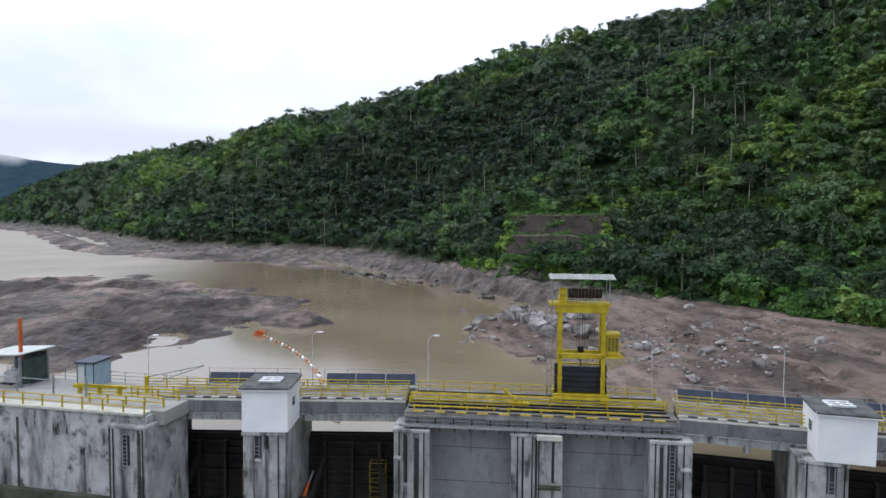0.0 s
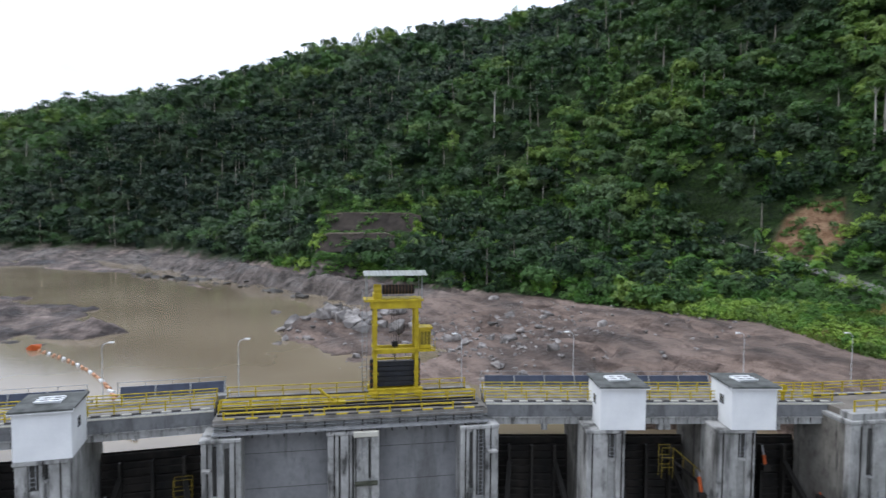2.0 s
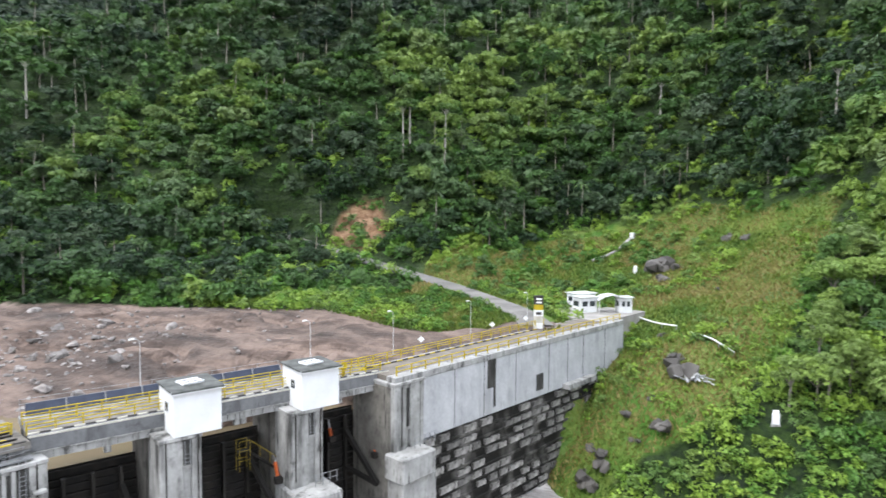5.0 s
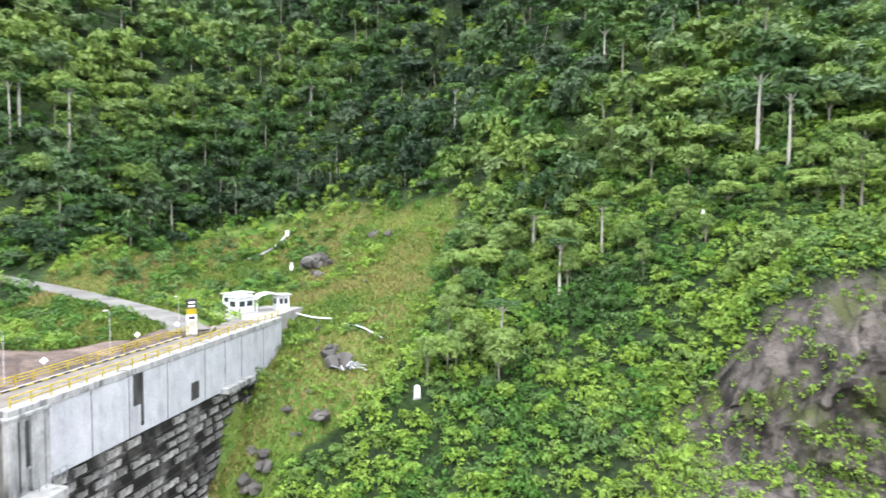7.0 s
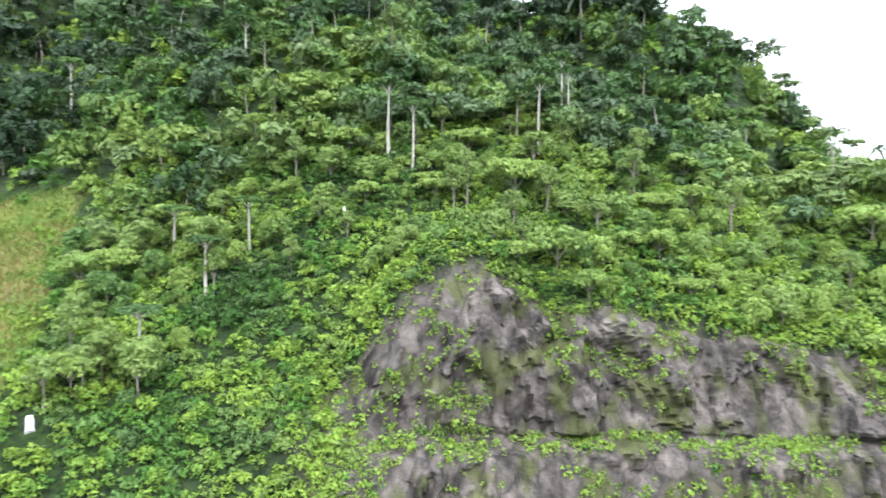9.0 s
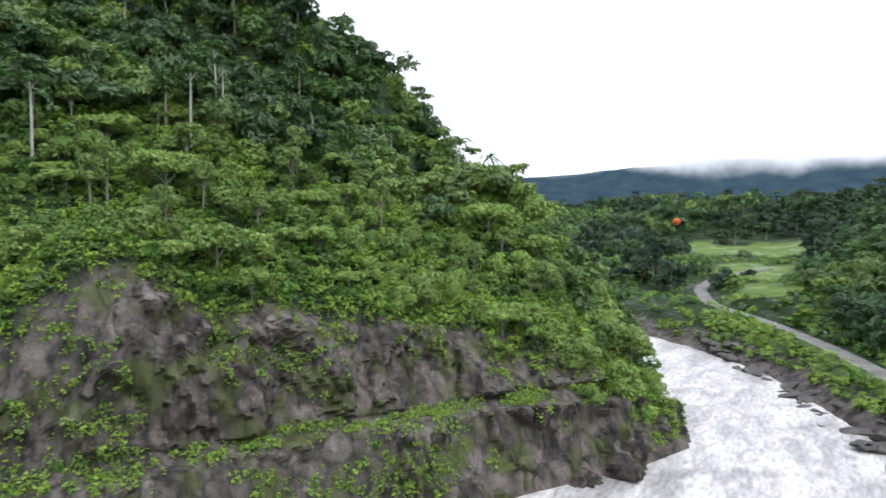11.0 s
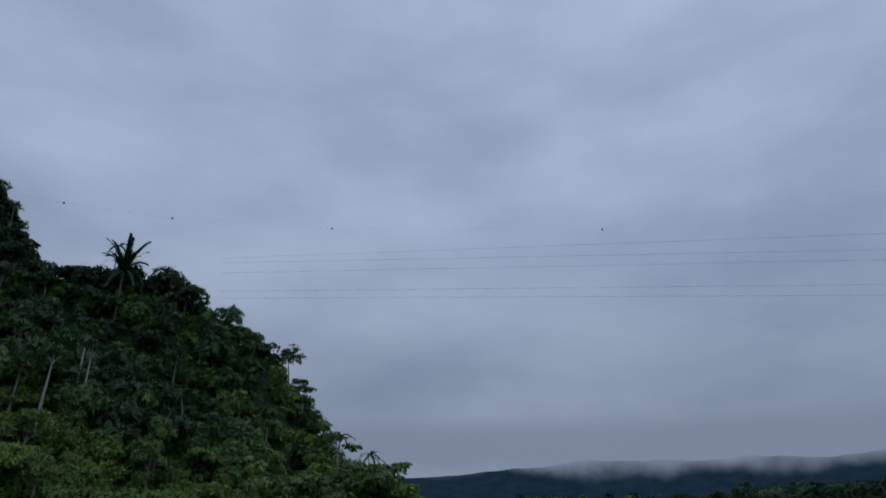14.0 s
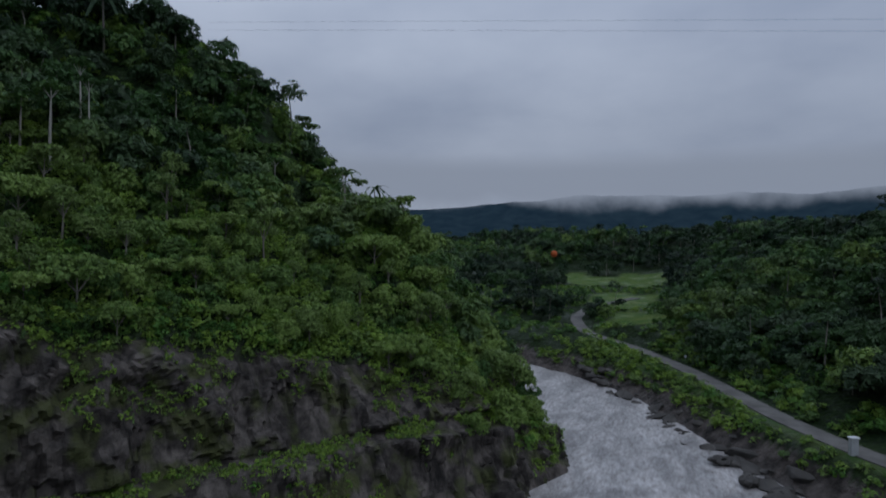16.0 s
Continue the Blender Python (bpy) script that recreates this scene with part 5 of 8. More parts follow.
def build_road(name, line, width, label):
    pts = [Vector(p) for p in line]
    dense = []
    for a, b in zip(pts[:-1], pts[1:]):
        n = max(2, int((b - a).length / 4))
        dense += [a.lerp(b, i / n) for i in range(n)]
    dense.append(pts[-1])
    for _ in range(6):
        dense = [dense[0]] + [(dense[i - 1] + dense[i] * 2 + dense[i + 1]) / 4 for i in range(1, len(dense) - 1)] + [dense[-1]]
    verts, faces = [], []
    for i, c in enumerate(dense):
        t = (dense[min(i + 1, len(dense) - 1)] - dense[max(i - 1, 0)]).normalized()
        s = Vector((-t.y, t.x, 0))
        for o, dz in ((-width / 2, -0.4), (-width / 2, 0.16), (0, 0.22), (width / 2, 0.16), (width / 2, -0.4)):
            verts.append(c + s * o + Vector((0, 0, dz)))
        if i:
            o = 5 * i
            faces += [(o - 5 + k, o - 4 + k, o + 1 + k, o + k) for k in range(4)]
    return tagged(mesh_object(name, verts, faces, M_ROAD), label, "road", kind="structure")


build_road("road", DAM_ROAD, 5.2, "pale gravel road climbing from the dam")
build_road("valley_road", VALLEY_ROAD, 4.6, "pale gravel road along the river")


def build_backdrop():
    """Far wooded mountains up and down the valley, the haze painted into their colour and glow."""
    for b0, b1, r, crest in ((140, 215, 2300, lambda b: 150 + 62 * smooth01((b - 150) / 32)), (-60, -20, 2900, lambda b: 16.5 + 235 - 60 * smooth01((b + 40) / 16))):
        b = np.arange(b0, b1, 0.25)
        top = crest(b) + 26 * fbm(b * 1.0, b * 0 + 3.0, 9, 5, 15)
        verts, faces = [], []
        rows = 14
        for i, (bb, t) in enumerate(zip(b, top)):
            for k in range(rows):
                f = k / (rows - 1)
                rr = r - 700 * (1 - f) + 60 * float(fbm(np.array([bb * 3.0]), np.array([f * 9.0]), 4, 3, 5)[0])
                verts.append((rr * math.sin(radians(bb)), rr * math.cos(radians(bb)), -30 + (t + 30) * f))
            if i:
                o = rows * i
                faces += [(o - rows + k, o + k, o + k + 1, o - rows + k + 1) for k in range(rows - 1)]
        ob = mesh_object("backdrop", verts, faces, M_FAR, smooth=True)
        tagged(ob, "far wooded mountain range, haze painted in blue", "mountains", kind="structure")


build_backdrop()


# ---- the dam, section by section ----
def section(ax, ay, bx, by):
    return Matrix.Translation((ax, ay, 0)) @ Matrix.Rotation(math.atan2(by - ay, bx - ax), 4, "Z"), math.hypot(bx - ax, by - ay)


SEC_A, LEN_A = section(-60.0, 58.4, -24.6, 51.0)      # left wall and platform
SEC_B, LEN_B = section(-25.3, 55.1, -3.2, 54.7)       # two gate bays
SEC_C, LEN_C = section(-3.0, 52.0, 18.7, 49.5)        # closed bays under the crane
SEC_D, LEN_D = section(19.5, 50.4, 50.2, 41.7)        # three gate bays
SEC_E, LEN_E = section(49.5, 39.2, 98.2, 32.6)        # long abutment wall


def share(name, me, parent, loc, rot=0.0):
    ob = new(name, me)
    ob.parent = parent
    ob.location = loc
    ob.rotation_euler = (0, 0, rot)
    return ob


def mesh_of(bm, name, mat):
    bmesh.ops.recalc_face_normals(bm, faces=bm.faces)
    me = bpy.data.meshes.new(name)
    bm.to_mesh(me)
    bm.free()
    me.materials.append(mat)
    return me


def railing(sec, x0, x1, y, z, label, spacing=2.0, height=1.0, levels=(0.5, 1.0), r=0.045, mat=None, group="", square=True):
    mat = mat or M_YELLOW
    root = empty("railing", sec @ Matrix.Translation((x0, y, z)))
    n = max(1, round((x1 - x0) / spacing))
    post = mesh_of(box(-r, r, -r, r, -0.02, height + 0.03) if square else rod((0, 0, -0.02), (0, 0, height), r, 6), "post", mat)
    for i in range(n + 1):
        share("post", post, root, ((x1 - x0) * i / n, 0, 0))
    for lev in levels:
        part("rail", rod((-0.1, 0, lev * height), (x1 - x0 + 0.1, 0, lev * height), r * 0.95, 8), mat, root)
    return tagged(root, label, "railing", group)


def kerb(sec, x0, x1, y, z, label, block=0.75, paint=None):
    """A low kerb painted in alternating blocks."""
    root = empty("kerb", sec @ Matrix.Translation((x0, y, z)))
    dark = mesh_of(box(0, block, -0.09, 0.09, 0, 0.1, 0.015), "kerb_block", M_BLACKPAINT)
    pale = mesh_of(box(0, block, -0.09, 0.09, 0, 0.1, 0.015), "kerb_block", paint or M_KERB)
    for i in range(int((x1 - x0) / block)):
        share("kerb_block", dark if i % 2 else pale, root, (i * block, 0, 0))
    return tagged(root, label, "kerb", kind="structure")


def structure(name, bm, sec, mat, label, category="dam"):
    return tagged(part(name, bm, mat, matrix=sec), label, category, kind="structure")


def add_ladder(parent, x, y, z0, z1, w=0.4, mat=None):
    """Two stiles and their rungs fixed to a wall."""
    mat = mat or M_STEEL
    lad = part("ladder", add_rod(rod((x - w / 2, y, z0), (x - w / 2, y, z1 + 0.9), 0.035, 5), (x + w / 2, y, z0), (x + w / 2, y, z1 + 0.9), 0.035, 5), mat, parent, "thin steel ladder")
    rung = mesh_of(rod((x - w / 2, y, 0), (x + w / 2, y, 0), 0.022, 5), "rung", mat)
    for k in range(int((z1 - z0) / 0.33)):
        share("rung", rung, lad, (0, 0, z0 + 0.2 + 0.33 * k))


def pier(sec, x0, x1, y0, y1, z0, z1, name="pier", grooves=(), pipes=(), ladders=(), ledges=(), label="weathered grey concrete gate pier", cap=0.32):
    """A pier whose front is parted by recessed grooves: (start, width, top of the shade-dark niche plate, its foot)."""
    ob = structure(name, box(x0, x1, y0 + 0.35, y1, z0, z1 - cap, 0.05), sec, M_PIER, label)
    start = x0
    for sx, w, za, zb in (*grooves, (x1 - x0, 0, 0, 0)):
        if x0 + sx - start > 0.1:
            part("column", box(start + 0.02, x0 + sx, y0, y0 + 0.352, z0, z1 - cap - 0.02, 0.05), M_PIER, ob)
        if w:
            # shallow plate whose dark colour stands in for a deep niche's shade
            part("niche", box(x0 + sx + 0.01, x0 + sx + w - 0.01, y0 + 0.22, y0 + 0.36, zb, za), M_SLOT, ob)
            part("niche_sill", box(x0 + sx + 0.005, x0 + sx + w - 0.005, y0 + 0.03, y0 + 0.36, zb - 0.25, zb), M_PIER, ob)
        start = x0 + sx + w
    part("cap", box(x0 - 0.1, x1 + 0.05, y0 - 0.12, y1, z1 - cap, z1, 0.05), M_PIER, ob)
    for px, za, zb in pipes:
        part("pipe", rod((x0 + px, y0 - 0.08, zb), (x0 + px, y0 - 0.08, za), 0.05, 6), M_DARKSTEEL, ob)
    for px, za, zb in ladders:
        add_ladder(ob, x0 + px, y0 - 0.05, zb, za)
    for lx, w, z in ledges:
        part("ledge", box(x0 + lx, x0 + lx + w, y0 - 0.55, y0 - 0.003, z - 0.22, z, 0.03), M_MOSS if w > 1.2 else M_PIER, ob)
    return ob


def bridge(sec, x0, x1, label):
    """Girder, slab, ribs and the under-ledge of one bridge over the gates."""
    ob = structure("bridge_girder", box(x0, x1, 0, 0.45, -1.15, 0.12, 0.03), sec, M_GIRDER, label)
    part("top_band", box(x0, x1, -0.05, -0.002, -0.06, 0.1, 0.01), M_KERB, ob)
    part("ledge", box(x0, x1, 0.12, 0.6, -1.85, -1.153), M_CONCRETE, ob)
    part("drip_edge", box(x0, x1, -0.06, 0.118, -1.24, -1.154), M_CONCRETE, ob)
    part("slab", box(x0, x1, 0.452, 4.8, -0.45, -0.02), M_CRANEDECK, ob)
    part("rear_beam", box(x0, x1, 4.3, 4.78, -1.3, -0.453), M_CONCRETE, ob)
    rib = mesh_of(box(-0.05, 0.05, 0.0, 0.118, -1.80, -1.26), "rib", M_CONCRETE)
    n = int((x1 - x0) / 1.1)
    for i in range(n):
        share("rib", rib, ob, (x0 + 0.5 + i * (x1 - x0) / n, 0, 0))
    return ob


def radial_gate(sec, x0, x1, y=4.6, top=-4.4):
    """A curved skin with ribs, standing between two piers, and the braced arms to its trunnions."""
    root = empty("radial_gate", sec @ Matrix.Translation((x0, 0, 0)))
    w = x1 - x0
    bm = bmesh.new()
    prof = [(y - 0.9 * math.sin(k / 10 * math.pi / 2), top - k * 1.35) for k in range(11)]
    front = [[bm.verts.new((xx, py, pz)) for py, pz in prof] for xx in (0.05, w - 0.05)]
    back = [[bm.verts.new((xx, py + 0.12, pz)) for py, pz in prof] for xx in (0.05, w - 0.05)]
    for k in range(10):
        bm.faces.new((front[0][k], front[1][k], front[1][k + 1], front[0][k + 1]))
        bm.faces.new((back[0][k], back[1][k], back[1][k + 1], back[0][k + 1]))
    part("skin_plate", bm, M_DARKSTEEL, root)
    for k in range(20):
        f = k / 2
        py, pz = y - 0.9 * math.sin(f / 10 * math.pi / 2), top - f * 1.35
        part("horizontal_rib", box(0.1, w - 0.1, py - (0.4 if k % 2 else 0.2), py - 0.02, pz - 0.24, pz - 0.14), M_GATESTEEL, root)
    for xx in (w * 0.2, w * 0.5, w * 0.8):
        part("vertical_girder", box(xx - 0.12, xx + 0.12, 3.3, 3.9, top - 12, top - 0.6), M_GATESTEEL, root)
    for a, b in ((w * 0.2, 0.45), (w * 0.8, w - 0.45)):
        arm = part("gate_arm", box(-0.22, 0.22, -0.22, 0.22, 0, 1), M_GATESTEEL, root)
        p, q = Vector((a, 3.5, -6.6)), Vector((b, -1.2, -11.2))
        arm.matrix_basis = Matrix.Translation(p) @ (q - p).to_track_quat("Z", "Y").to_matrix().to_4x4() @ Matrix.Diagonal((1, 1, (q - p).length, 1))
        p = Vector((a, 3.5, -10.6))
        arm = part("gate_arm", box(-0.2, 0.2, -0.2, 0.2, 0, 1), M_GATESTEEL, root)
        arm.matrix_basis = Matrix.Translation(p) @ (q - p).to_track_quat("Z", "Y").to_matrix().to_4x4() @ Matrix.Diagonal((1, 1, (q - p).length, 1))
    return tagged(root, "dark rusty steel radial gate with ribs and arms", "gate", "radial gates of the dam")


def stair_frame(sec, x, y, z, w, n, h):
    """A yellow ladder stair in its cage, with a small landing."""
    root = empty("access_stair", sec @ Matrix.Translation((x, y, z)))
    for px in (0.0, w):
        for py in (0.0, 0.8):
            part("post", rod((px, py, -h), (px, py, 1.0), 0.03, 6), M_SHADEDYELLOW, root)
    bar = mesh_of(rod((0, 0, 0), (w, 0, 0), 0.03, 5), "bar", M_SHADEDYELLOW)
    for k in range(int(h / 0.9) + 1):
        share("bar", bar, root, (0, 0, 1.0 - 0.9 * k))
        share("bar", bar, root, (0, 0.8, 1.0 - 0.9 * k))
    part("landing", box(0, w, 0, 0.8, -0.06, 0), M_DARKSTEEL, root)
    for k in range(n):
        part("tread", box(w + 0.32 * k, w + 0.32 * (k + 1), 0.05, 0.75, -0.06 - 0.27 * (k + 1), -0.27 * (k + 1)), M_DARKSTEEL, root)
        if k % 3 == 0:
            part("baluster", rod((w + 0.32 * k, 0.0, -0.27 * k), (w + 0.32 * k, 0.0, 1.0 - 0.27 * k), 0.035, 5), M_SHADEDYELLOW, root)
    if n:
        part("stair_rail", rod((w, 0, 1.0), (w + 0.32 * n, 0, 1.0 - 0.27 * n), 0.045, 6), M_SHADEDYELLOW, root)
    return tagged(root, "yellow painted steel access stair inside a gate bay", "stair", "access stairs in the gate bays")


def gate_cylinder(sec, a, b):
    """A hydraulic cylinder beside a gate: body, rod and pivot."""
    a, b = Vector(a), Vector(b)
    root = empty("hydraulic_cylinder", sec @ Matrix.Translation(a))
    d = b - a
    part("cylinder_body", rod((0, 0, 0), d * 0.55, 0.17, 10), M_ORANGE, root)
    part("piston_rod", rod(d * 0.5, d, 0.12, 8), M_STEEL, root)
    part("pivot", box(-0.35, 0.35, -0.3, 0.3, -0.15, 0.45, 0.04), M_DARKSTEEL, root)
    part("collar", rod(d * 0.52, d * 0.58, 0.21, 10), M_ORANGE, root)
    return tagged(root, "orange hydraulic cylinder beside a gate", "hydraulic cylinder", "hydraulic cylinders of the gates")


def gate_hut(sec, x0, y0, panel_turn):
    w, dp = 3.85, 4.0
    root = empty("gate_hut", sec @ Matrix.Translation((x0, y0, -1.5)))
    part("wall", box(0, w, 0, dp, 0, 3.62, 0.03), M_WHITE, root)
    roof = part("roof", box(-0.22, w + 0.22, -0.22, dp + 0.22, 3.62, 3.8, 0.03), M_ROOF, root, "stained dark bitumen roof slab")
    roof.matrix_basis = Matrix.Translation((0, 0, 0)) @ Matrix.Rotation(radians(1.2), 4, "X")
    part("fascia", box(-0.25, w + 0.25, -0.28, -0.222, 3.55, 3.78), M_WHITE, root)
    for sx in (-0.03, w - 0.03):
        win = part("window", box(sx, sx + 0.06, 1.35, 2.25, 1.75, 2.65), M_WHITE, root)
        for k in range(2):
            part("pane", box(sx - 0.012, sx + 0.072, 1.41 + 0.42 * k, 1.77 + 0.42 * k, 1.8, 2.6), M_GLASS, win)
    hatch = part("roof_hatch", box(-0.9, 0.9, -0.75, 0.75, 0.0, 0.1, 0.02), M_WHITE, root, "white painted hatch frame on the roof", Matrix.Translation((w * 0.5, dp * 0.5, 3.84)) @ Matrix.Rotation(panel_turn, 4, "Z"))
    for k in range(3):
        part("hatch_bar", box(-0.9, 0.9, -0.78 + 0.62 * k, -0.6 + 0.62 * k, 0.11, 0.19), M_WHITE, hatch)
    for k in range(2):
        part("hatch_pad", box(-0.55 + 0.75 * k, -0.1 + 0.75 * k, -0.5, 0.5, 0.102, 0.13), M_ROOF, hatch)
    part("conduit", rod((w * 0.5, -0.02, -1.2), (w * 0.5, -0.02, 0.0), 0.04, 6), M_DARKSTEEL, root)
    return tagged(root, "white painted gate hut with dark flat roof on a pier", "hut", "gate huts")


# left wall and platform
wall_a = structure("wall_left", box(0, LEN_A, 0, 1.0, -24, -0.25, 0.04), SEC_A, M_STAINED, "black-streaked pale concrete wing wall of the dam")
for x in (8.0, 15.6, 23.3, 32.6):
    part("joint", box(x - 0.14, x + 0.14, -0.012, 0.05, -7.4, -1.2), M_SLOT, wall_a)
part("lower_ledge", box(0, 33.0, -0.5, -0.002, -9.5, -7.4), M_MOSS, wall_a)
part("deck_edge", box(0, LEN_A - 0.2, -0.25, 0.9, -0.248, 0.0, 0.03), M_KERB, wall_a)
structure("platform", box(0, LEN_A + 1.0, 0.92, 8.2, -1.2, -0.05), SEC_A, M_DECK, "grey concrete platform beside the gates")
pier(SEC_A, 33.1, 36.6, -0.6, 5.0, -24, -0.9, grooves=((1.05, 0.8, -1.9, -4.4), (2.55, 0.3, -1.6, -8.5)), pipes=((0.35, -1.3, -9), (3.15, -1.0, -10)), ladders=((1.45, -1.5, -5.2),))
railing(SEC_A, 14, 36.0, -0.05, 0.0, "yellow steel pipe railing along the wing wall", 2.05, 1.0, r=0.055)
railing(SEC_A, 26.0, 36.4, 4.0, -0.05, "yellow steel pipe railing on the platform", 2.05, 0.9, (0.4, 1.0), 0.06)
railing(SEC_A, 29.0, 36.4, 1.9, -0.05, "yellow steel pipe railing on the platform", 2.05, 0.8, (0.5, 1.0), 0.06)
railing(SEC_A, 33.2, 36.4, -0.55, -0.9, "thin grey handrail on a pier top", 0.8, 0.95, (0.5, 1.0), 0.022, M_STEEL)
railing(SEC_A, 14, LEN_A + 0.8, 7.9, -0.05, "thin grey steel fence at the platform edge", 2.2, 1.1, (0.33, 0.66, 1.0), 0.025, M_STEEL)

# two gate bays
bridge(SEC_B, 0.0, LEN_B, "grey concrete bridge girder over the gate bays")
pier(SEC_B, 8.75, 12.3, -3.9, 6.0, -24, -1.5, grooves=((0.85, 0.7, -1.9, -3.8), (1.9, 0.25, -1.9, -3.0)), pipes=((3.0, -1.6, -9),), ladders=((1.2, -2.6, -3.6),))
gate_hut(SEC_B, 8.72, -4.0, 0.0)
radial_gate(SEC_B, 0.3, 8.7)
radial_gate(SEC_B, 12.4, 21.0)
stair_frame(SEC_B, 6.5, 2.4, -8.0, 1.05, 0, 7)
stair_frame(SEC_B, 18.5, 2.4, -7.6, 1.5, 0, 8)
gate_cylinder(SEC_B, (12.6, 0.4, -9.5), (13.1, 2.9, -7.6))
gate_cylinder(SEC_B, (0.5, 0.4, -9.5), (1.0, 2.9, -7.6))
for x in (0.0, 22.0):
    structure("bay_cheek", box(x - 0.6, x + 0.25, 0.46, 6.0, -24, -0.46), SEC_B, M_DARKWALL, "dark concrete cheek wall of a gate bay")
railing(SEC_B, -3.0, LEN_B, 0.75, 0.0, "yellow steel pipe railing on the gate bridge", 1.9, 0.95, (0.4, 0.7, 1.0), 0.05)
kerb(SEC_B, 0.0, LEN_B, 0.3, 0.121, "black and white painted kerb on the bridge")
railing(SEC_B, -3.0, LEN_B, 3.6, 0.0, "yellow steel pipe railing on the gate bridge", 1.9, 0.95, (0.4, 0.7, 1.0), 0.05)

# closed bays under the crane
deck_c = structure("deck_middle", box(-0.2, LEN_C + 0.6, 0, 7.2, -0.5, 0.0, 0.03), SEC_C, M_CRANEDECK, "worn brown-grey concrete deck over the closed bays")
part("fascia", box(-0.2, LEN_C + 0.6, 0.35, 0.9, -1.45, -0.502), M_CONCRETE, deck_c)
for z, r in ((-0.62, 0.06), (-0.8, 0.045), (-1.25, 0.05)):
    part("pipe", rod((-0.2, 0.2, z), (LEN_C + 0.6, 0.2, z), r, 6), M_STEEL if r > 0.05 else M_DARKSTEEL, deck_c)
post = mesh_of(box(-0.05, 0.05, 0.1, 0.345, -1.4, -0.51), "hanger", M_DARKSTEEL)
for i in range(14):
    share("hanger", post, deck_c, (0.9 + i * 1.55, 0, 0))
part("catwalk", box(-0.2, LEN_C + 0.6, -0.55, 0.2, -1.12, -1.0), M_STEEL, deck_c)
bracket = mesh_of(box(-0.04, 0.04, -0.5, 0.24, -1.4, -1.125), "bracket", M_DARKSTEEL)
for i in range(18):
    share("bracket", bracket, deck_c, (0.4 + i * 1.25, 0, 0))
railing(SEC_C, 0, LEN_C, -0.5, -1.0, "thin grey handrail on the catwalk under the deck", 1.6, 0.9, (0.5, 1.0), 0.02, M_STEEL)
for name, x0, x1 in (("bay_wall_1", 2.1, 8.8), ("bay_wall_2", 13.2, 19.9)):
    w = structure(name, box(x0 - 0.1, x1 + 0.1, 1.5, 2.2, -24, -0.76), SEC_C, M_PANEL, "smooth grey concrete wall closing a gate bay")
    for z in (-3.4, -6.4):
        part("joint", box(x0, x1, 1.488, 1.52, z - 0.02, z + 0.02), M_SLOT, w)
pier(SEC_C, -1.0, 2.05, -0.6, 5.5, -24, -1.3, grooves=((0.85, 0.32, -2.0, -6.0), (1.75, 0.4, -2.2, -7.5)), pipes=((0.5, -1.4, -9), (2.6, -1.4, -10)), ladders=((1.45, -2.2, -4.2),), ledges=((0.1, 0.7, -3.6),))
pier(SEC_C, 8.85, 13.1, -0.3, 5.5, -24, -1.3, grooves=((0.9, 0.14, -1.9, -9), (2.0, 0.16, -1.9, -9), (3.35, 0.2, -2.2, -5.5)), pipes=((0.55, -1.4, -11), (1.75, -1.4, -11), (2.3, -1.4, -11)), ladders=((3.0, -2.4, -3.6),), ledges=((2.2, 1.9, -5.6),))
structure("pier_block", box(10.95, 13.0, -0.75, -0.31, -1.75, -1.3, 0.04), SEC_C, M_KERB, "pale concrete block on a pier top")
pier(SEC_C, 20.0, 23.3, -0.6, 5.5, -24, -1.3, grooves=((0.75, 0.3, -2.0, -6.5), (1.35, 0.75, -1.8, -7.5)), pipes=((0.4, -1.4, -10), (2.6, -1.4, -10)), ladders=((1.72, -1.8, -8.0),), ledges=((2.2, 0.9, -3.4),))
kerb(SEC_C, 0.6, LEN_C + 0.4, 0.12, 0.0, "black and yellow painted kerb on the deck edge", 0.9, M_YELLOW)
railing(SEC_C, 0.6, 7.4, 0.45, 0.0, "low yellow steel guard rail on the deck edge", 2.3, 0.5, (0.85,), 0.065)
railing(SEC_C, 8.6, 19.5, 0.45, 0.0, "low yellow steel guard rail on the deck edge", 2.7, 0.5, (0.85,), 0.065)
kerb(SEC_C, 0.6, LEN_C, 1.35, 0.0, "black and yellow painted kerb along the crane deck", 0.9, M_YELLOW)
railing(SEC_C, 0.0, LEN_C, 2.4, 0.0, "yellow steel pipe railing along the crane deck", 2.4, 0.9, (0.4, 0.75, 1.0), 0.055)
railing(SEC_C, 0.0, LEN_C, 6.6, 0.0, "yellow steel pipe railing along the crane deck", 2.4, 0.9, (0.5, 1.0), 0.05)
railing(SEC_C, 0.0, 9.0, 1.75, 0.0, "yellow steel pipe railing along the crane deck", 2.4, 0.75, (0.5, 1.0), 0.045)
railing(SEC_C, 0.0, LEN_C, 3.3, 0.0, "yellow steel pipe railing along the crane deck", 2.4, 0.75, (0.4, 1.0), 0.05)
for y in (1.0, 2.1, 2.9):
    structure("deck_pipe", rod((0, y, 0.09), (LEN_C, y, 0.09), 0.08, 8), SEC_C, M_DARKSTEEL, "dark steel pipe lying along the deck", "pipe")
for y in (4.4, 6.0):
    structure("crane_rail", box(0, LEN_C, y - 0.07, y + 0.07, 0.003, 0.14), SEC_C, M_DARKSTEEL, "dark steel crane rail set on the deck", "rail")

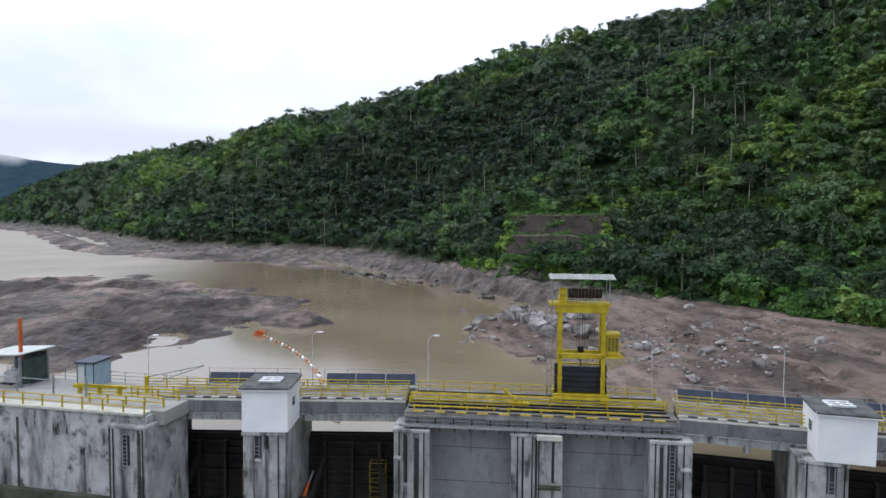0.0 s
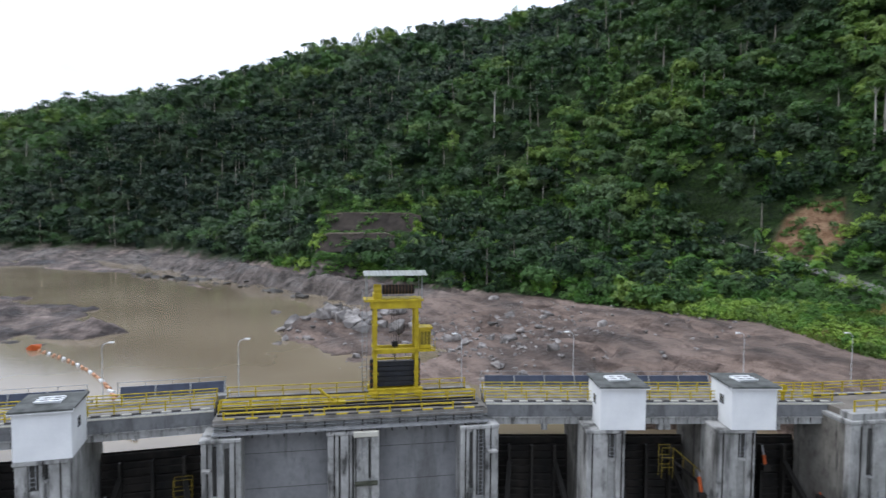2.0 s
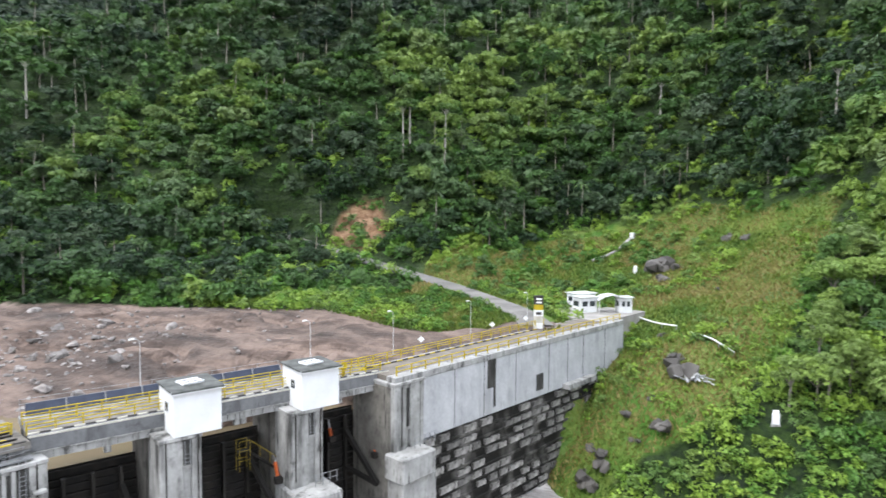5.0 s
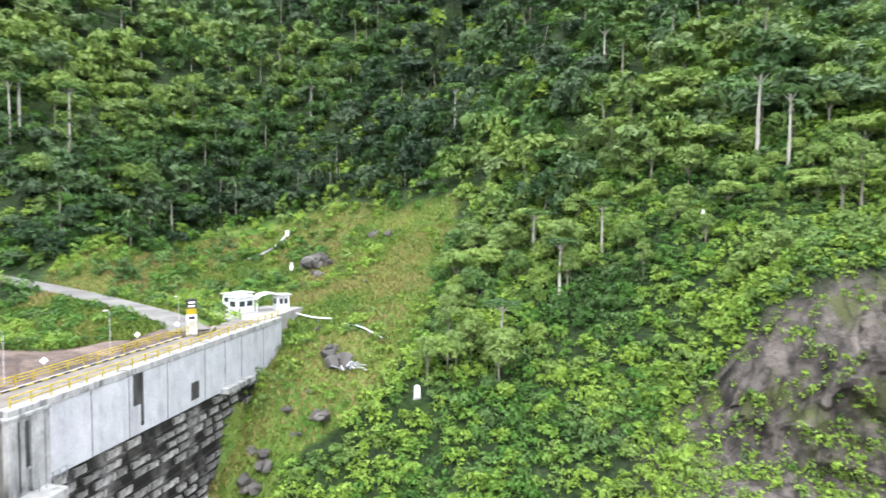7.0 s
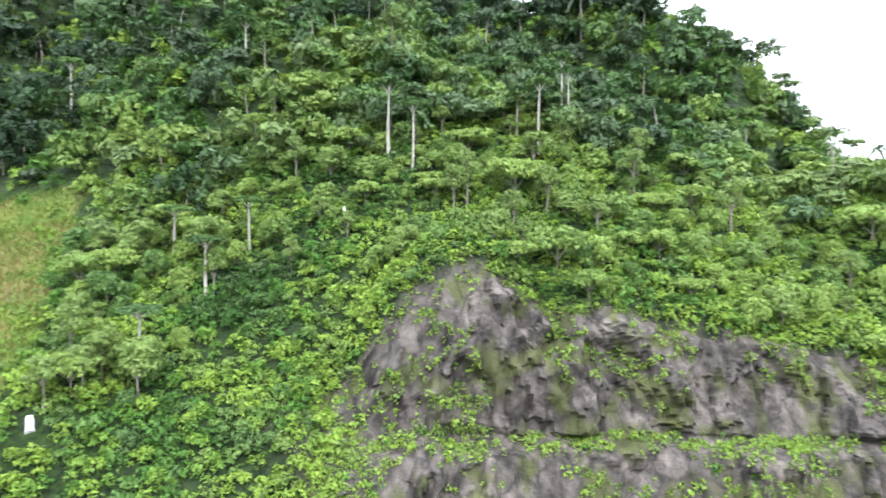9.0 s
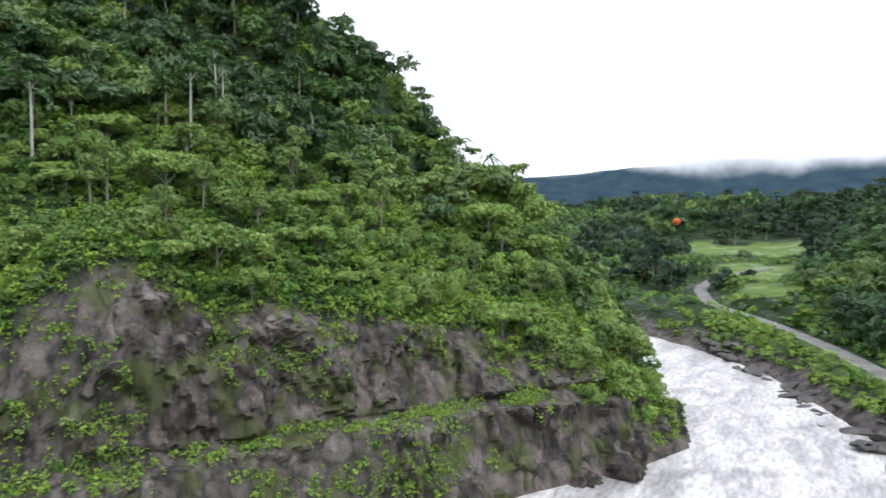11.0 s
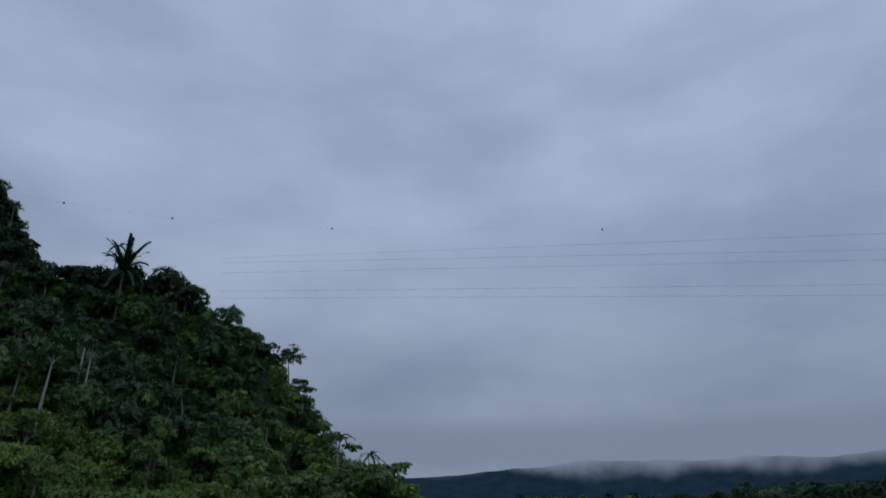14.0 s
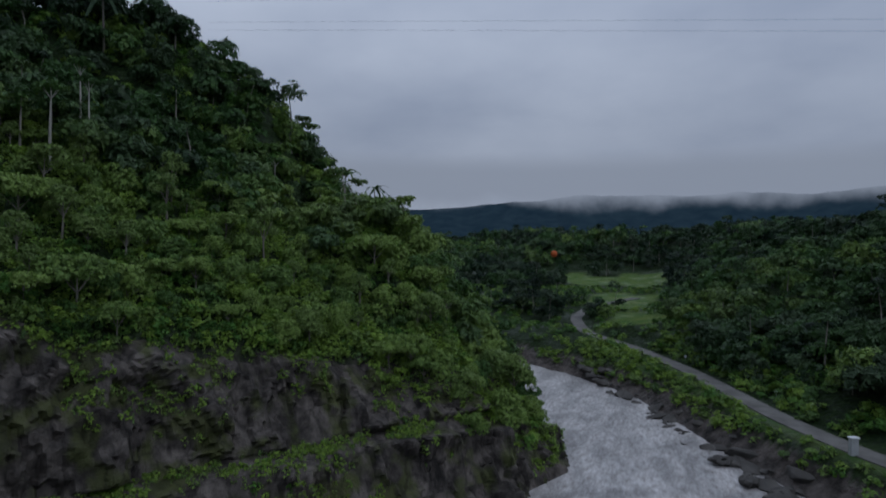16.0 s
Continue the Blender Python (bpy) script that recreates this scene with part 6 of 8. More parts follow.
# three gate bays
bridge(SEC_D, 0.0, LEN_D, "grey concrete bridge girder over the gate bays")
for x0 in (9.48, 20.67):
    pier(SEC_D, x0 - 1.1, x0 + 2.2, -2.35, 6.0, -9.0, -1.5, grooves=((1.85, 0.65, -1.9, -4.0),), pipes=((0.5, -1.6, -8), (3.0, -1.6, -8.4)), ladders=((2.17, -2.8, -3.9),))
    structure("pier_rear", box(x0 - 1.13, x0 + 2.23, 0.8, 6.2, -24, -1.9, 0.05), SEC_D, M_BAYWALL, "weathered broad rear part of a gate pier, shade in colour")
    foot = structure("pier_foot", box(x0 - 1.4, x0 + 2.9, -5.0, 0.5, -24, -8.6, 0.2), SEC_D, M_CONCRETE, "broad pale concrete foot of a gate pier")
    railing(SEC_D, x0 + 1.0, x0 + 3.2, -3.2, -8.6, "grey steel guard rail on a pier foot", 0.8, 1.1, (0.5, 1.0), 0.03, M_STEEL)
    gate_hut(SEC_D, x0, -2.5, 0.12)
stair_frame(SEC_D, 16.0, 0.6, -5.2, 1.0, 9, 1.8)
gate_cylinder(SEC_D, (19.2, -0.6, -8.3), (19.7, 1.6, -6.0))
gate_cylinder(SEC_D, (26.6, 2.6, -7.0), (26.6, 3.4, -5.0))
gate_cylinder(SEC_D, (30.0, -0.4, -8.6), (31.0, 1.0, -6.4))
for x in (15.4, 16.0, 25.3, 25.9, 5.0):
    structure("bearing_block", box(x, x + 0.5, 0.15, 0.62, -2.4, -1.855, 0.03), SEC_D, M_CONCRETE, "pale concrete bearing block under the girder")
radial_gate(SEC_D, 1.2, 8.3)
radial_gate(SEC_D, 11.8, 19.4)
radial_gate(SEC_D, 23.0, 30.2)
railing(SEC_D, 0, LEN_D - 0.5, 0.75, 0.0, "yellow steel pipe railing on the gate bridge", 1.9, 0.95, (0.4, 0.7, 1.0), 0.05)
kerb(SEC_D, 0.0, LEN_D - 0.5, 0.3, 0.121, "black and white painted kerb on the bridge")
railing(SEC_D, 0, LEN_D - 0.5, 3.6, 0.0, "yellow steel pipe railing on the gate bridge", 1.9, 0.95, (0.4, 0.7, 1.0), 0.05)

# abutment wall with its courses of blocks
# sheet over the pier's side that carries the bay's shade as colour
structure("end_pier_cheek", box(-1.44, -1.2, 0.3, 6.2, -24, -1.0), SEC_E, M_BAYWALL, "brown cheek wall of the last gate bay, shade in colour")
pier(SEC_E, -1.4, 2.9, -0.25, 6.0, -8.0, -0.55, grooves=((1.7, 0.6, -1.4, -5.4), (3.7, 0.1, -1.3, -7.5)), pipes=((1.0, -1.0, -7.2),), label="pale concrete end pier of the gates")
base_e = structure("end_pier_foot", box(-2.2, 2.6, -2.4, 0.4, -10.2, -7.6, 0.15), SEC_E, M_CONCRETE, "pale concrete block foot of the end pier")
part("lower_block", box(-1.8, 3.2, -1.9, 0.4, -24, -10.2, 0.15), M_CONCRETE, base_e)
railing(SEC_E, 0.2, 3.2, -1.6, -7.2, "grey steel guard rail on a pier foot", 0.8, 1.1, (0.5, 1.0), 0.03, M_STEEL)
wall_e = structure("wall_abutment", box(2.9, LEN_E, 0.0, 1.2, -7.4, -0.7, 0.03), SEC_E, M_PALEWALL, "pale smooth concrete abutment wall of the dam")
part("top_band", box(-1.2, LEN_E, -0.12, 1.2, -0.698, 0.0, 0.04), M_CONCRETE, wall_e)
for x in (8.1, 13.4, 19.8, 27.4, 32.2, 36.5, 43.0):
    part("joint", box(x - 0.05, x + 0.05, -0.012, 0.05, -7.35, -0.72), M_SLOT, wall_e)
# slots and opening are flat plates, the shade of their depth painted on
part("slot", box(14.0, 15.5, -0.014, 0.05, -4.2, -0.75), M_SLOT, wall_e)
part("slot_edge", box(15.2, 15.55, -0.1, 0.05, -6.6, -0.75), M_SLOT, wall_e)
part("opening", box(24.4, 26.1, -0.014, 0.05, -6.6, -4.4), M_SLOT, wall_e)
part("bracket_step", box(31.0, 38.5, -1.1, 0.4, -7.6, -6.9), M_CONCRETE, wall_e)
structure("deck_right", box(-1.0, LEN_E + 2, 1.205, 5.6, -1.0, -0.02), SEC_E, M_ROADDECK, "dusty brown-grey concrete roadway on the abutment")
structure("wall_abutment_rear", box(0, LEN_E, 5.0, 5.9, -12, -0.022), SEC_E, M_CONCRETE, "concrete rear face of the abutment")
railing(SEC_E, -0.5, LEN_E - 0.5, 0.4, 0.0, "yellow steel pipe railing along the abutment", 2.1, 0.95, (0.5, 1.0), 0.055)
railing(SEC_E, -1.5, 34.0, 5.3, 0.28, "yellow steel pipe railing on the roadway kerb", 2.1, 0.95, (0.4, 0.7, 1.0), 0.05)
kerb(SEC_E, -1.5, 34.0, 5.1, 0.0, "black and yellow painted kerb of the roadway", 0.9, M_YELLOW)
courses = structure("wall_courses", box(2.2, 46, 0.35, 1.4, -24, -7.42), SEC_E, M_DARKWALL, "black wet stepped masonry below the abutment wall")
rng_blocks = random.Random(4)
widths = (1.5, 2.1, 2.8)
stone = [[mesh_of(box(0, w, -0.16, 0.3, 0, h, 0.03), "block", M_BLOCK) for w in widths] for h in (0.62, 0.8)]
for row in range(11):
    z = -8.55 - row * 1.2
    x = 3.0 + rng_blocks.uniform(0, 1.2)
    part("course_ledge", box(2.2, 46, 0.06, 0.4, z - 0.34, z - 0.02, 0.03), M_DARKWALL, courses)
    while x < 42 - row * 1.6:
        k = rng_blocks.randrange(3)
        if rng_blocks.random() < 0.74:
            b = share("block", stone[rng_blocks.randrange(2)][k], courses, (x, 0.16 + rng_blocks.uniform(-0.05, 0.06), z))
            b.rotation_euler = (0, rng_blocks.uniform(-0.015, 0.015), rng_blocks.uniform(-0.02, 0.02))
        x += widths[k] + rng_blocks.uniform(0.1, 1.1)


# ---- things on the dam ----
def gantry_crane():
    root = empty("gantry_crane", SEC_C @ Matrix.Translation((13.1, 4.4, 0)))
    w, dp = 3.75, 1.6
    for x in (0.0, w):
        for y in (0.0, dp):
            leg = part("leg", box(x - 0.17, x + 0.17, y - 0.14, y + 0.14, 0.55, 9.0, 0.02), M_YELLOW, root)
            for z in (2.2, 4.4, 6.6):
                part("flange", box(x - 0.24, x + 0.24, y - 0.19, y + 0.19, z - 0.06, z + 0.06), M_YELLOW, leg)
    for y in (0.0, dp):
        part("sill_beam", box(-0.6, w + 0.6, y - 0.22, y + 0.22, 0.3, 0.8, 0.03), M_YELLOW, root)
        part("top_beam", box(-0.4, w + 0.4, y - 0.18, y + 0.18, 8.1, 8.75, 0.02), M_YELLOW, root)
    for y in (0.0, dp):
        part("cross_beam", box(-0.15, w + 0.15, y - 0.14, y + 0.14, 4.0, 4.45, 0.02), M_YELLOW, root)
    part("lower_cross_bar", box(0.2, w - 0.2, dp - 0.1, dp + 0.1, 3.1, 3.25), M_YELLOW, root)
    for x in (-0.1, w + 0.1):
        for y in (0.0, dp):
            part("wheel", rod((x - 0.1, y, 0.3), (x + 0.1, y, 0.3), 0.28, 14), M_DARKSTEEL, root)
        part("wheel_box", box(x - 0.3, x + 0.3, -0.5, 0.5, 0.18, 0.6, 0.03), M_YELLOW, root)
    part("trolley_deck", box(-1.0, w + 0.6, -0.3, dp + 0.3, 8.752, 8.95), M_YELLOW, root)
    drum = part("winch_drum", rod((0.7, dp / 2, 9.75), (w - 0.15, dp / 2, 9.75), 0.42, 18), M_DARKSTEEL, root)
    for k in range(9):
        part("drum_groove", rod((0.9 + k * 0.3, dp / 2, 9.75), (0.97 + k * 0.3, dp / 2, 9.75), 0.45, 18), M_RUST, drum)
    part("motor", rod((-0.1, dp / 2 - 0.2, 9.75), (0.55, dp / 2 - 0.2, 9.75), 0.5, 12), M_YELLOW, root)
    part("gearbox", box(-0.15, 0.6, 0.1, 1.4, 8.96, 9.5, 0.05), M_YELLOW, root)
    for x in (-0.75, w + 0.45):
        for y in (-0.2, dp + 0.2):
            part("roof_post", rod((x, y, 8.95), (x, y, 11.1), 0.05, 6), M_STEEL, root)
    bm = bmesh.new()
    n = 34
    rows = []
    for i in range(n + 1):
        x = -1.05 + (w + 1.95) * i / n
        zz = 0.05 if i % 2 else 0.0
        rows.append([bm.verts.new((x, yy, 11.12 + zz + h)) for yy, h in ((-0.75, 0.0), (dp / 2, 0.34), (dp + 0.75, 0.0))])
    for a, b in zip(rows[:-1], rows[1:]):
        for k in range(2):
            bm.faces.new((a[k], a[k + 1], b[k + 1], b[k]))
    bmesh.ops.solidify(bm, geom=list(bm.faces), thickness=0.05)
    part("roof", bm, M_SHEET, root, "white corrugated sheet roof over the winch")
    for x in (1.55, 1.75, 2.0, 2.2):
        part("hoist_rope", rod((x, dp / 2, 9.4), (x, dp / 2, 4.9), 0.022, 5), M_DARKSTEEL, root)
    part("hook_block", box(1.6, 2.15, dp / 2 - 0.2, dp / 2 + 0.2, 4.45, 4.95, 0.05), M_DARKSTEEL, root)
    part("hook_rod", rod((1.88, dp / 2, 4.5), (1.88, dp / 2, 3.0), 0.05, 6), M_DARKSTEEL, root)
    cab = part("operator_cab", box(w + 0.3, w + 1.35, 0.1, 1.5, 4.3, 6.1, 0.04), M_YELLOW, root)
    part("cab_roof", box(w + 0.22, w + 1.5, 0.0, 1.6, 6.1, 6.3), M_YELLOW, cab)
    for k in range(3):
        part("cab_pane", box(w + 0.4 + 0.32 * k, w + 0.66 + 0.32 * k, 0.085, 0.12, 4.7, 5.9), M_CABGLASS, cab)
    part("cab_floor", box(w + 0.1, w + 1.75, -0.15, 1.7, 4.1, 4.28), M_YELLOW, root)
    for x, y in ((w + 1.7, -0.1), (w + 1.7, 1.6)):
        part("cab_rail_post", rod((x, y, 4.28), (x, y, 5.2), 0.03, 6), M_YELLOW, root)
    part("cab_rail", rod((w + 1.7, -0.1, 5.2), (w + 1.7, 1.6, 5.2), 0.03, 6), M_YELLOW, root)
    for x in (-0.75, -1.15):
        part("ladder_stile", rod((x, 0.2, 0.5), (x, 0.2, 9.9), 0.03, 5), M_STEEL, root)
    rung = mesh_of(rod((-1.15, 0.2, 0), (-0.75, 0.2, 0), 0.018, 5), "ladder_rung", M_STEEL)
    for k in range(26):
        share("ladder_rung", rung, root, (0, 0, 0.8 + 0.34 * k))
    tagged(root, "yellow steel gantry crane with winch, cab and white roof", "crane")
    logs = empty("stop_log", SEC_C @ Matrix.Translation((13.1, 5.0, 0.82)))
    for k in range(5):
        part("beam", box(0.05, w - 0.05, 0.0, 0.45, k * 0.47, k * 0.47 + 0.42, 0.03), M_BLACK, logs)
    for x in (-0.42, w + 0.12):
        g = part("guide_frame", box(x, x + 0.3, 0.05, 0.5, -0.8, 2.5), M_BLACK, logs)
        for k in range(5):
            part("roller", box(x - 0.06, x + 0.36, -0.01, 0.05, -0.5 + 0.62 * k, -0.3 + 0.62 * k), M_RUST, g)
    tagged(logs, "stack of black steel stop log beams in the crane", "stop log")


gantry_crane()


def lamp_post(x, y, turn, z=0.0, height=5.2):
    root = empty("street_lamp", Matrix.Translation((x, y, z)) @ Matrix.Rotation(turn, 4, "Z"))
    part("base_plate", box(-0.15, 0.15, -0.15, 0.15, 0, 0.06), M_STEEL, root)
    part("pole", rod((0, 0, 0.05), (0, 0, height - 0.5), 0.045, 8, 0.032), M_WHITESTEEL, root)
    bm = bmesh.new()
    pts = [(0, 0, height - 0.5), (-0.05, 0, height - 0.2), (-0.25, 0, height), (-0.6, 0, height + 0.1)]
    for a, b in zip(pts[:-1], pts[1:]):
        add_rod(bm, a, b, 0.035, 6)
    part("arm", bm, M_WHITESTEEL, root)
    part("lamp_head", box(-1.05, -0.55, -0.11, 0.11, height + 0.03, height + 0.16, 0.03), M_WHITE, root)
    return tagged(root, "white curved steel street lamp on the dam", "lamp", "street lamps along the dam")


for x, y, turn in ((-12.6, 59.8, 3.0), (-1.3, 58.4, 3.0), (19.1, 55.9, 0.2), (30.0, 53.9, 0.1), (46.0, 49.0, 0.0), (56.5, 46.2, 0.0), (69.5, 43.6, 0.0), (82.4, 41.8, 0.0), (-27.7, 58.0, 3.0)):
    lamp_post(x, y, turn, 0.0 if x > -26 else -0.05)


def dark_panels(sec, x0, n, y, label):
    root = empty("stored_gate_panels", sec @ Matrix.Translation((x0, y, 0)))
    for k in range(n):
        p = part("panel", box(0.02, 2.85, -0.08, 0.08, 0.05, 1.05, 0.02), M_NAVY, root, matrix=Matrix.Translation((k * 2.95, 0, 0)) @ Matrix.Rotation(radians(-24), 4, "X"))
        part("edge_strip", box(2.86, 2.94, -0.09, 0.09, 0.05, 1.07), M_STEEL, p)
    return tagged(root, label, "panels", "dark panels behind the bridge")


for sec, x0, n in ((SEC_B, 2.2, 3), (SEC_B, 13.8, 3), (SEC_D, 0.4, 4), (SEC_D, 13.6, 3)):
    structure("panel_ledge", box(x0 - 0.4, x0 + n * 2.95 + 0.4, 4.802, 6.6, -0.6, -0.05), sec, M_CONCRETE, "concrete ledge behind the bridge slab")
    dark_panels(sec, x0, n, 5.6, "row of dark blue panels leaning behind the bridge")
    railing(sec, x0 - 0.3, x0 + n * 2.95, 6.4, -0.05, "thin grey steel fence behind the bridge", 2.2, 1.35, (0.4, 0.7, 1.0), 0.022, M_STEEL)


# ---- boulders, outcrops and rubble ----
def boulder_mesh(rng, flat=0.75):
    """A broken rock: the hull of a few scattered corners, with its sharp edges worn."""
    bm = bmesh.new()
    for _ in range(15):
        v = Vector((rng.gauss(0, 1), rng.gauss(0, 1), rng.gauss(0, 1))).normalized() * rng.uniform(0.8, 1.25)
        bm.verts.new((v.x, v.y * 0.85, v.z * flat))
    r = bmesh.ops.convex_hull(bm, input=list(bm.verts))
    bmesh.ops.delete(bm, geom=list({g for g in r["geom_interior"] + r["geom_unused"] if isinstance(g, bmesh.types.BMVert)}), context="VERTS")
    bmesh.ops.bevel(bm, geom=list(bm.edges), offset=0.05, segments=1, affect="EDGES")
    return bm


def outcrop_mesh(rng):
    """A low broken outcrop: several blocks leaning together."""
    bm = bmesh.new()
    for k in range(6):
        one = boulder_mesh(rng, 0.8)
        s = rng.uniform(0.32, 0.62)
        m = Matrix.LocRotScale((rng.uniform(-0.7, 0.7), rng.uniform(-0.7, 0.7), rng.uniform(-0.12, 0.2)), Euler((rng.uniform(-.4, .4), rng.uniform(-.4, .4), rng.uniform(0, 6))), (s, s, s))
        bmesh.ops.transform(one, matrix=m, verts=list(one.verts))
        me = bpy.data.meshes.new("block")
        one.to_mesh(me)
        one.free()
        bm.from_mesh(me)
        bpy.data.meshes.remove(me)
    return bm


def build_boulders():
    rng = random.Random(31)
    pale = [mesh_of(boulder_mesh(rng), "boulder", M_BOULDER) for _ in range(6)]
    dark = [mesh_of(boulder_mesh(rng, 0.6), "boulder", M_ROCK) for _ in range(6)]
    broken = [mesh_of(outcrop_mesh(rng), "rock_outcrop", M_ROCK) for _ in range(5)]
    nr = np.random.default_rng(33)

    def spot(x, y, zz, s, sink):
        return Matrix.LocRotScale((x, y, zz + s * (0.5 - sink)), Euler((rng.uniform(-.3, .3), rng.uniform(-.3, .3), rng.uniform(0, 6.28))), (s, s * rng.uniform(.7, 1.1), s * rng.uniform(.7, 1.1)))

    def strew(p, size, meshes, label, group, sink=0.35):
        z = land(p[:, 0], p[:, 1])[0]
        for (x, y), zz in zip(p, z):
            ob = new("boulder", meshes[rng.randrange(len(meshes))])
            ob.matrix_basis = spot(x, y, zz, size(rng), sink)
            tagged(ob, label, "boulder", group)

    def rubble(p, size, meshes, name, label, sink=0.35):
        """Many small stones as one loose spread."""
        z = land(p[:, 0], p[:, 1])[0]
        verts, faces = [], []
        for (x, y), zz in zip(p, z):
            me = meshes[rng.randrange(len(meshes))]
            m = spot(x, y, zz, size(rng), sink)
            o = len(verts)
            verts += [m @ v.co for v in me.vertices]
            faces += [tuple(o + k for k in f.vertices) for f in me.polygons]
        tagged(mesh_object(name, verts, faces, meshes[0].materials[0]), label, "rubble", kind="stuff")

    # rubble on the mud bank, thickest by the rocky point
    p = nr.normal(size=(420, 2)) * np.array([14, 10]) + np.array([38, 95])
    rubble(p, lambda r: r.choice((0.16, 0.22, 0.3, 0.42)), pale, "bank_rubble", "pale small stones strewn over the mud bank")
    p = nr.normal(size=(90, 2)) * np.array([11, 9]) + np.array([37, 96])
    strew(p, lambda r: r.choice((0.3, 0.42, 0.6, 0.8, 1.2)), pale, "pale grey boulder lying on the brown mud bank", "boulders on the mud bank")
    p = nr.normal(size=(50, 2)) * np.array([16, 10]) + np.array([52, 82])
    strew(p, lambda r: r.choice((0.15, 0.2, 0.3, 0.45)), pale, "small pale boulder half sunk in brown mud", "boulders on the mud bank")
    p = nr.normal(size=(120, 2)) * np.array([6, 7]) + np.array([16, 118])
    strew(p, lambda r: r.choice((0.5, 0.7, 1.0, 1.4, 2.0)), pale, "pale jagged boulder on the rocky point", "boulders on the rocky point")
    p = np.stack([nr.uniform(-40, 20, 240), nr.uniform(0, 1, 240)], 1)
    p[:, 1] = np.interp(p[:, 0], (-40, -29, -3, 14, 20), (232, 224, 196, 156, 140)) + nr.normal(2.5, 3.6, 240)
    rubble(p, lambda r: r.choice((0.6, 0.9, 1.3, 2.0)), dark, "shore_rocks", "dark wet rocks on the steep far shore", 0.4)
    # dark rocks along the river's far bank
    line = [(-26, -92), (-21.5, -98), (-14, -110), (-7.5, -121), (2, -141), (11, -160), (20, -173), (29, -186)]
    pts = []
    for (ax, ay), (bx, by) in zip(line[:-1], line[1:]):
        for k in range(15):
            f = rng.random()
            o = rng.gauss(0.8, 1.7)
            n = math.hypot(bx - ax, by - ay)
            pts.append((ax + (bx - ax) * f - (by - ay) / n * -o * -1, ay + (by - ay) * f + (bx - ax) / n * -o * -1))
    q = np.array(pts)
    z = np.maximum(land(q[:, 0], q[:, 1])[0], RIVER - 0.3)
    for (x, y), zz in zip(q, z):
        s = rng.choice((0.6, 0.8, 1.1, 1.5, 2.2))
        ob = new("boulder", dark[rng.randrange(6)])
        ob.matrix_basis = Matrix.LocRotScale((x, y, min(zz, RIVER + 3) + s * 0.1), Euler((rng.uniform(-.2, .2), rng.uniform(-.2, .2), rng.uniform(0, 6.28))), (s * 1.3, s, s * .8))
        tagged(ob, "dark wet boulder at the edge of the river", "boulder", "boulders along the river")
    for x, y, s, turn in ((-14.2, -101, 4.6, 0.9), (-18.5, -95, 4.0, 0.5), (-10.5, -108, 3.2, 1.2), (-22.5, -90, 3.4, 0.8), (-6, -117, 2.6, 1.0)):
        ob = new("rock_slab", broken[rng.randrange(5)])
        ob.matrix_basis = Matrix.LocRotScale((x, y, RIVER + 0.25), Euler((0.1, -0.1, turn)), (s * 1.4, s * 1.1, s * 0.7))
        tagged(ob, "broad broken dark rock slab at the river's edge", "rock", "slabs along the river")
    # outcrops on the grassy slope
    for x, y, s in OUTCROPS:
        zz = float(land(np.array([x]), np.array([y]))[0][0])
        ob = new("rock_outcrop", broken[rng.randrange(5)])
        ob.matrix_basis = Matrix.LocRotScale((x, y, zz + 0.12 * s), Euler((0.05, -0.2, rng.uniform(0, 6))), (s, s * 0.9, s * 0.85))
        tagged(ob, "dark grey rock outcrop in the grassy slope", "rock", "outcrops on the slope")


build_boulders()


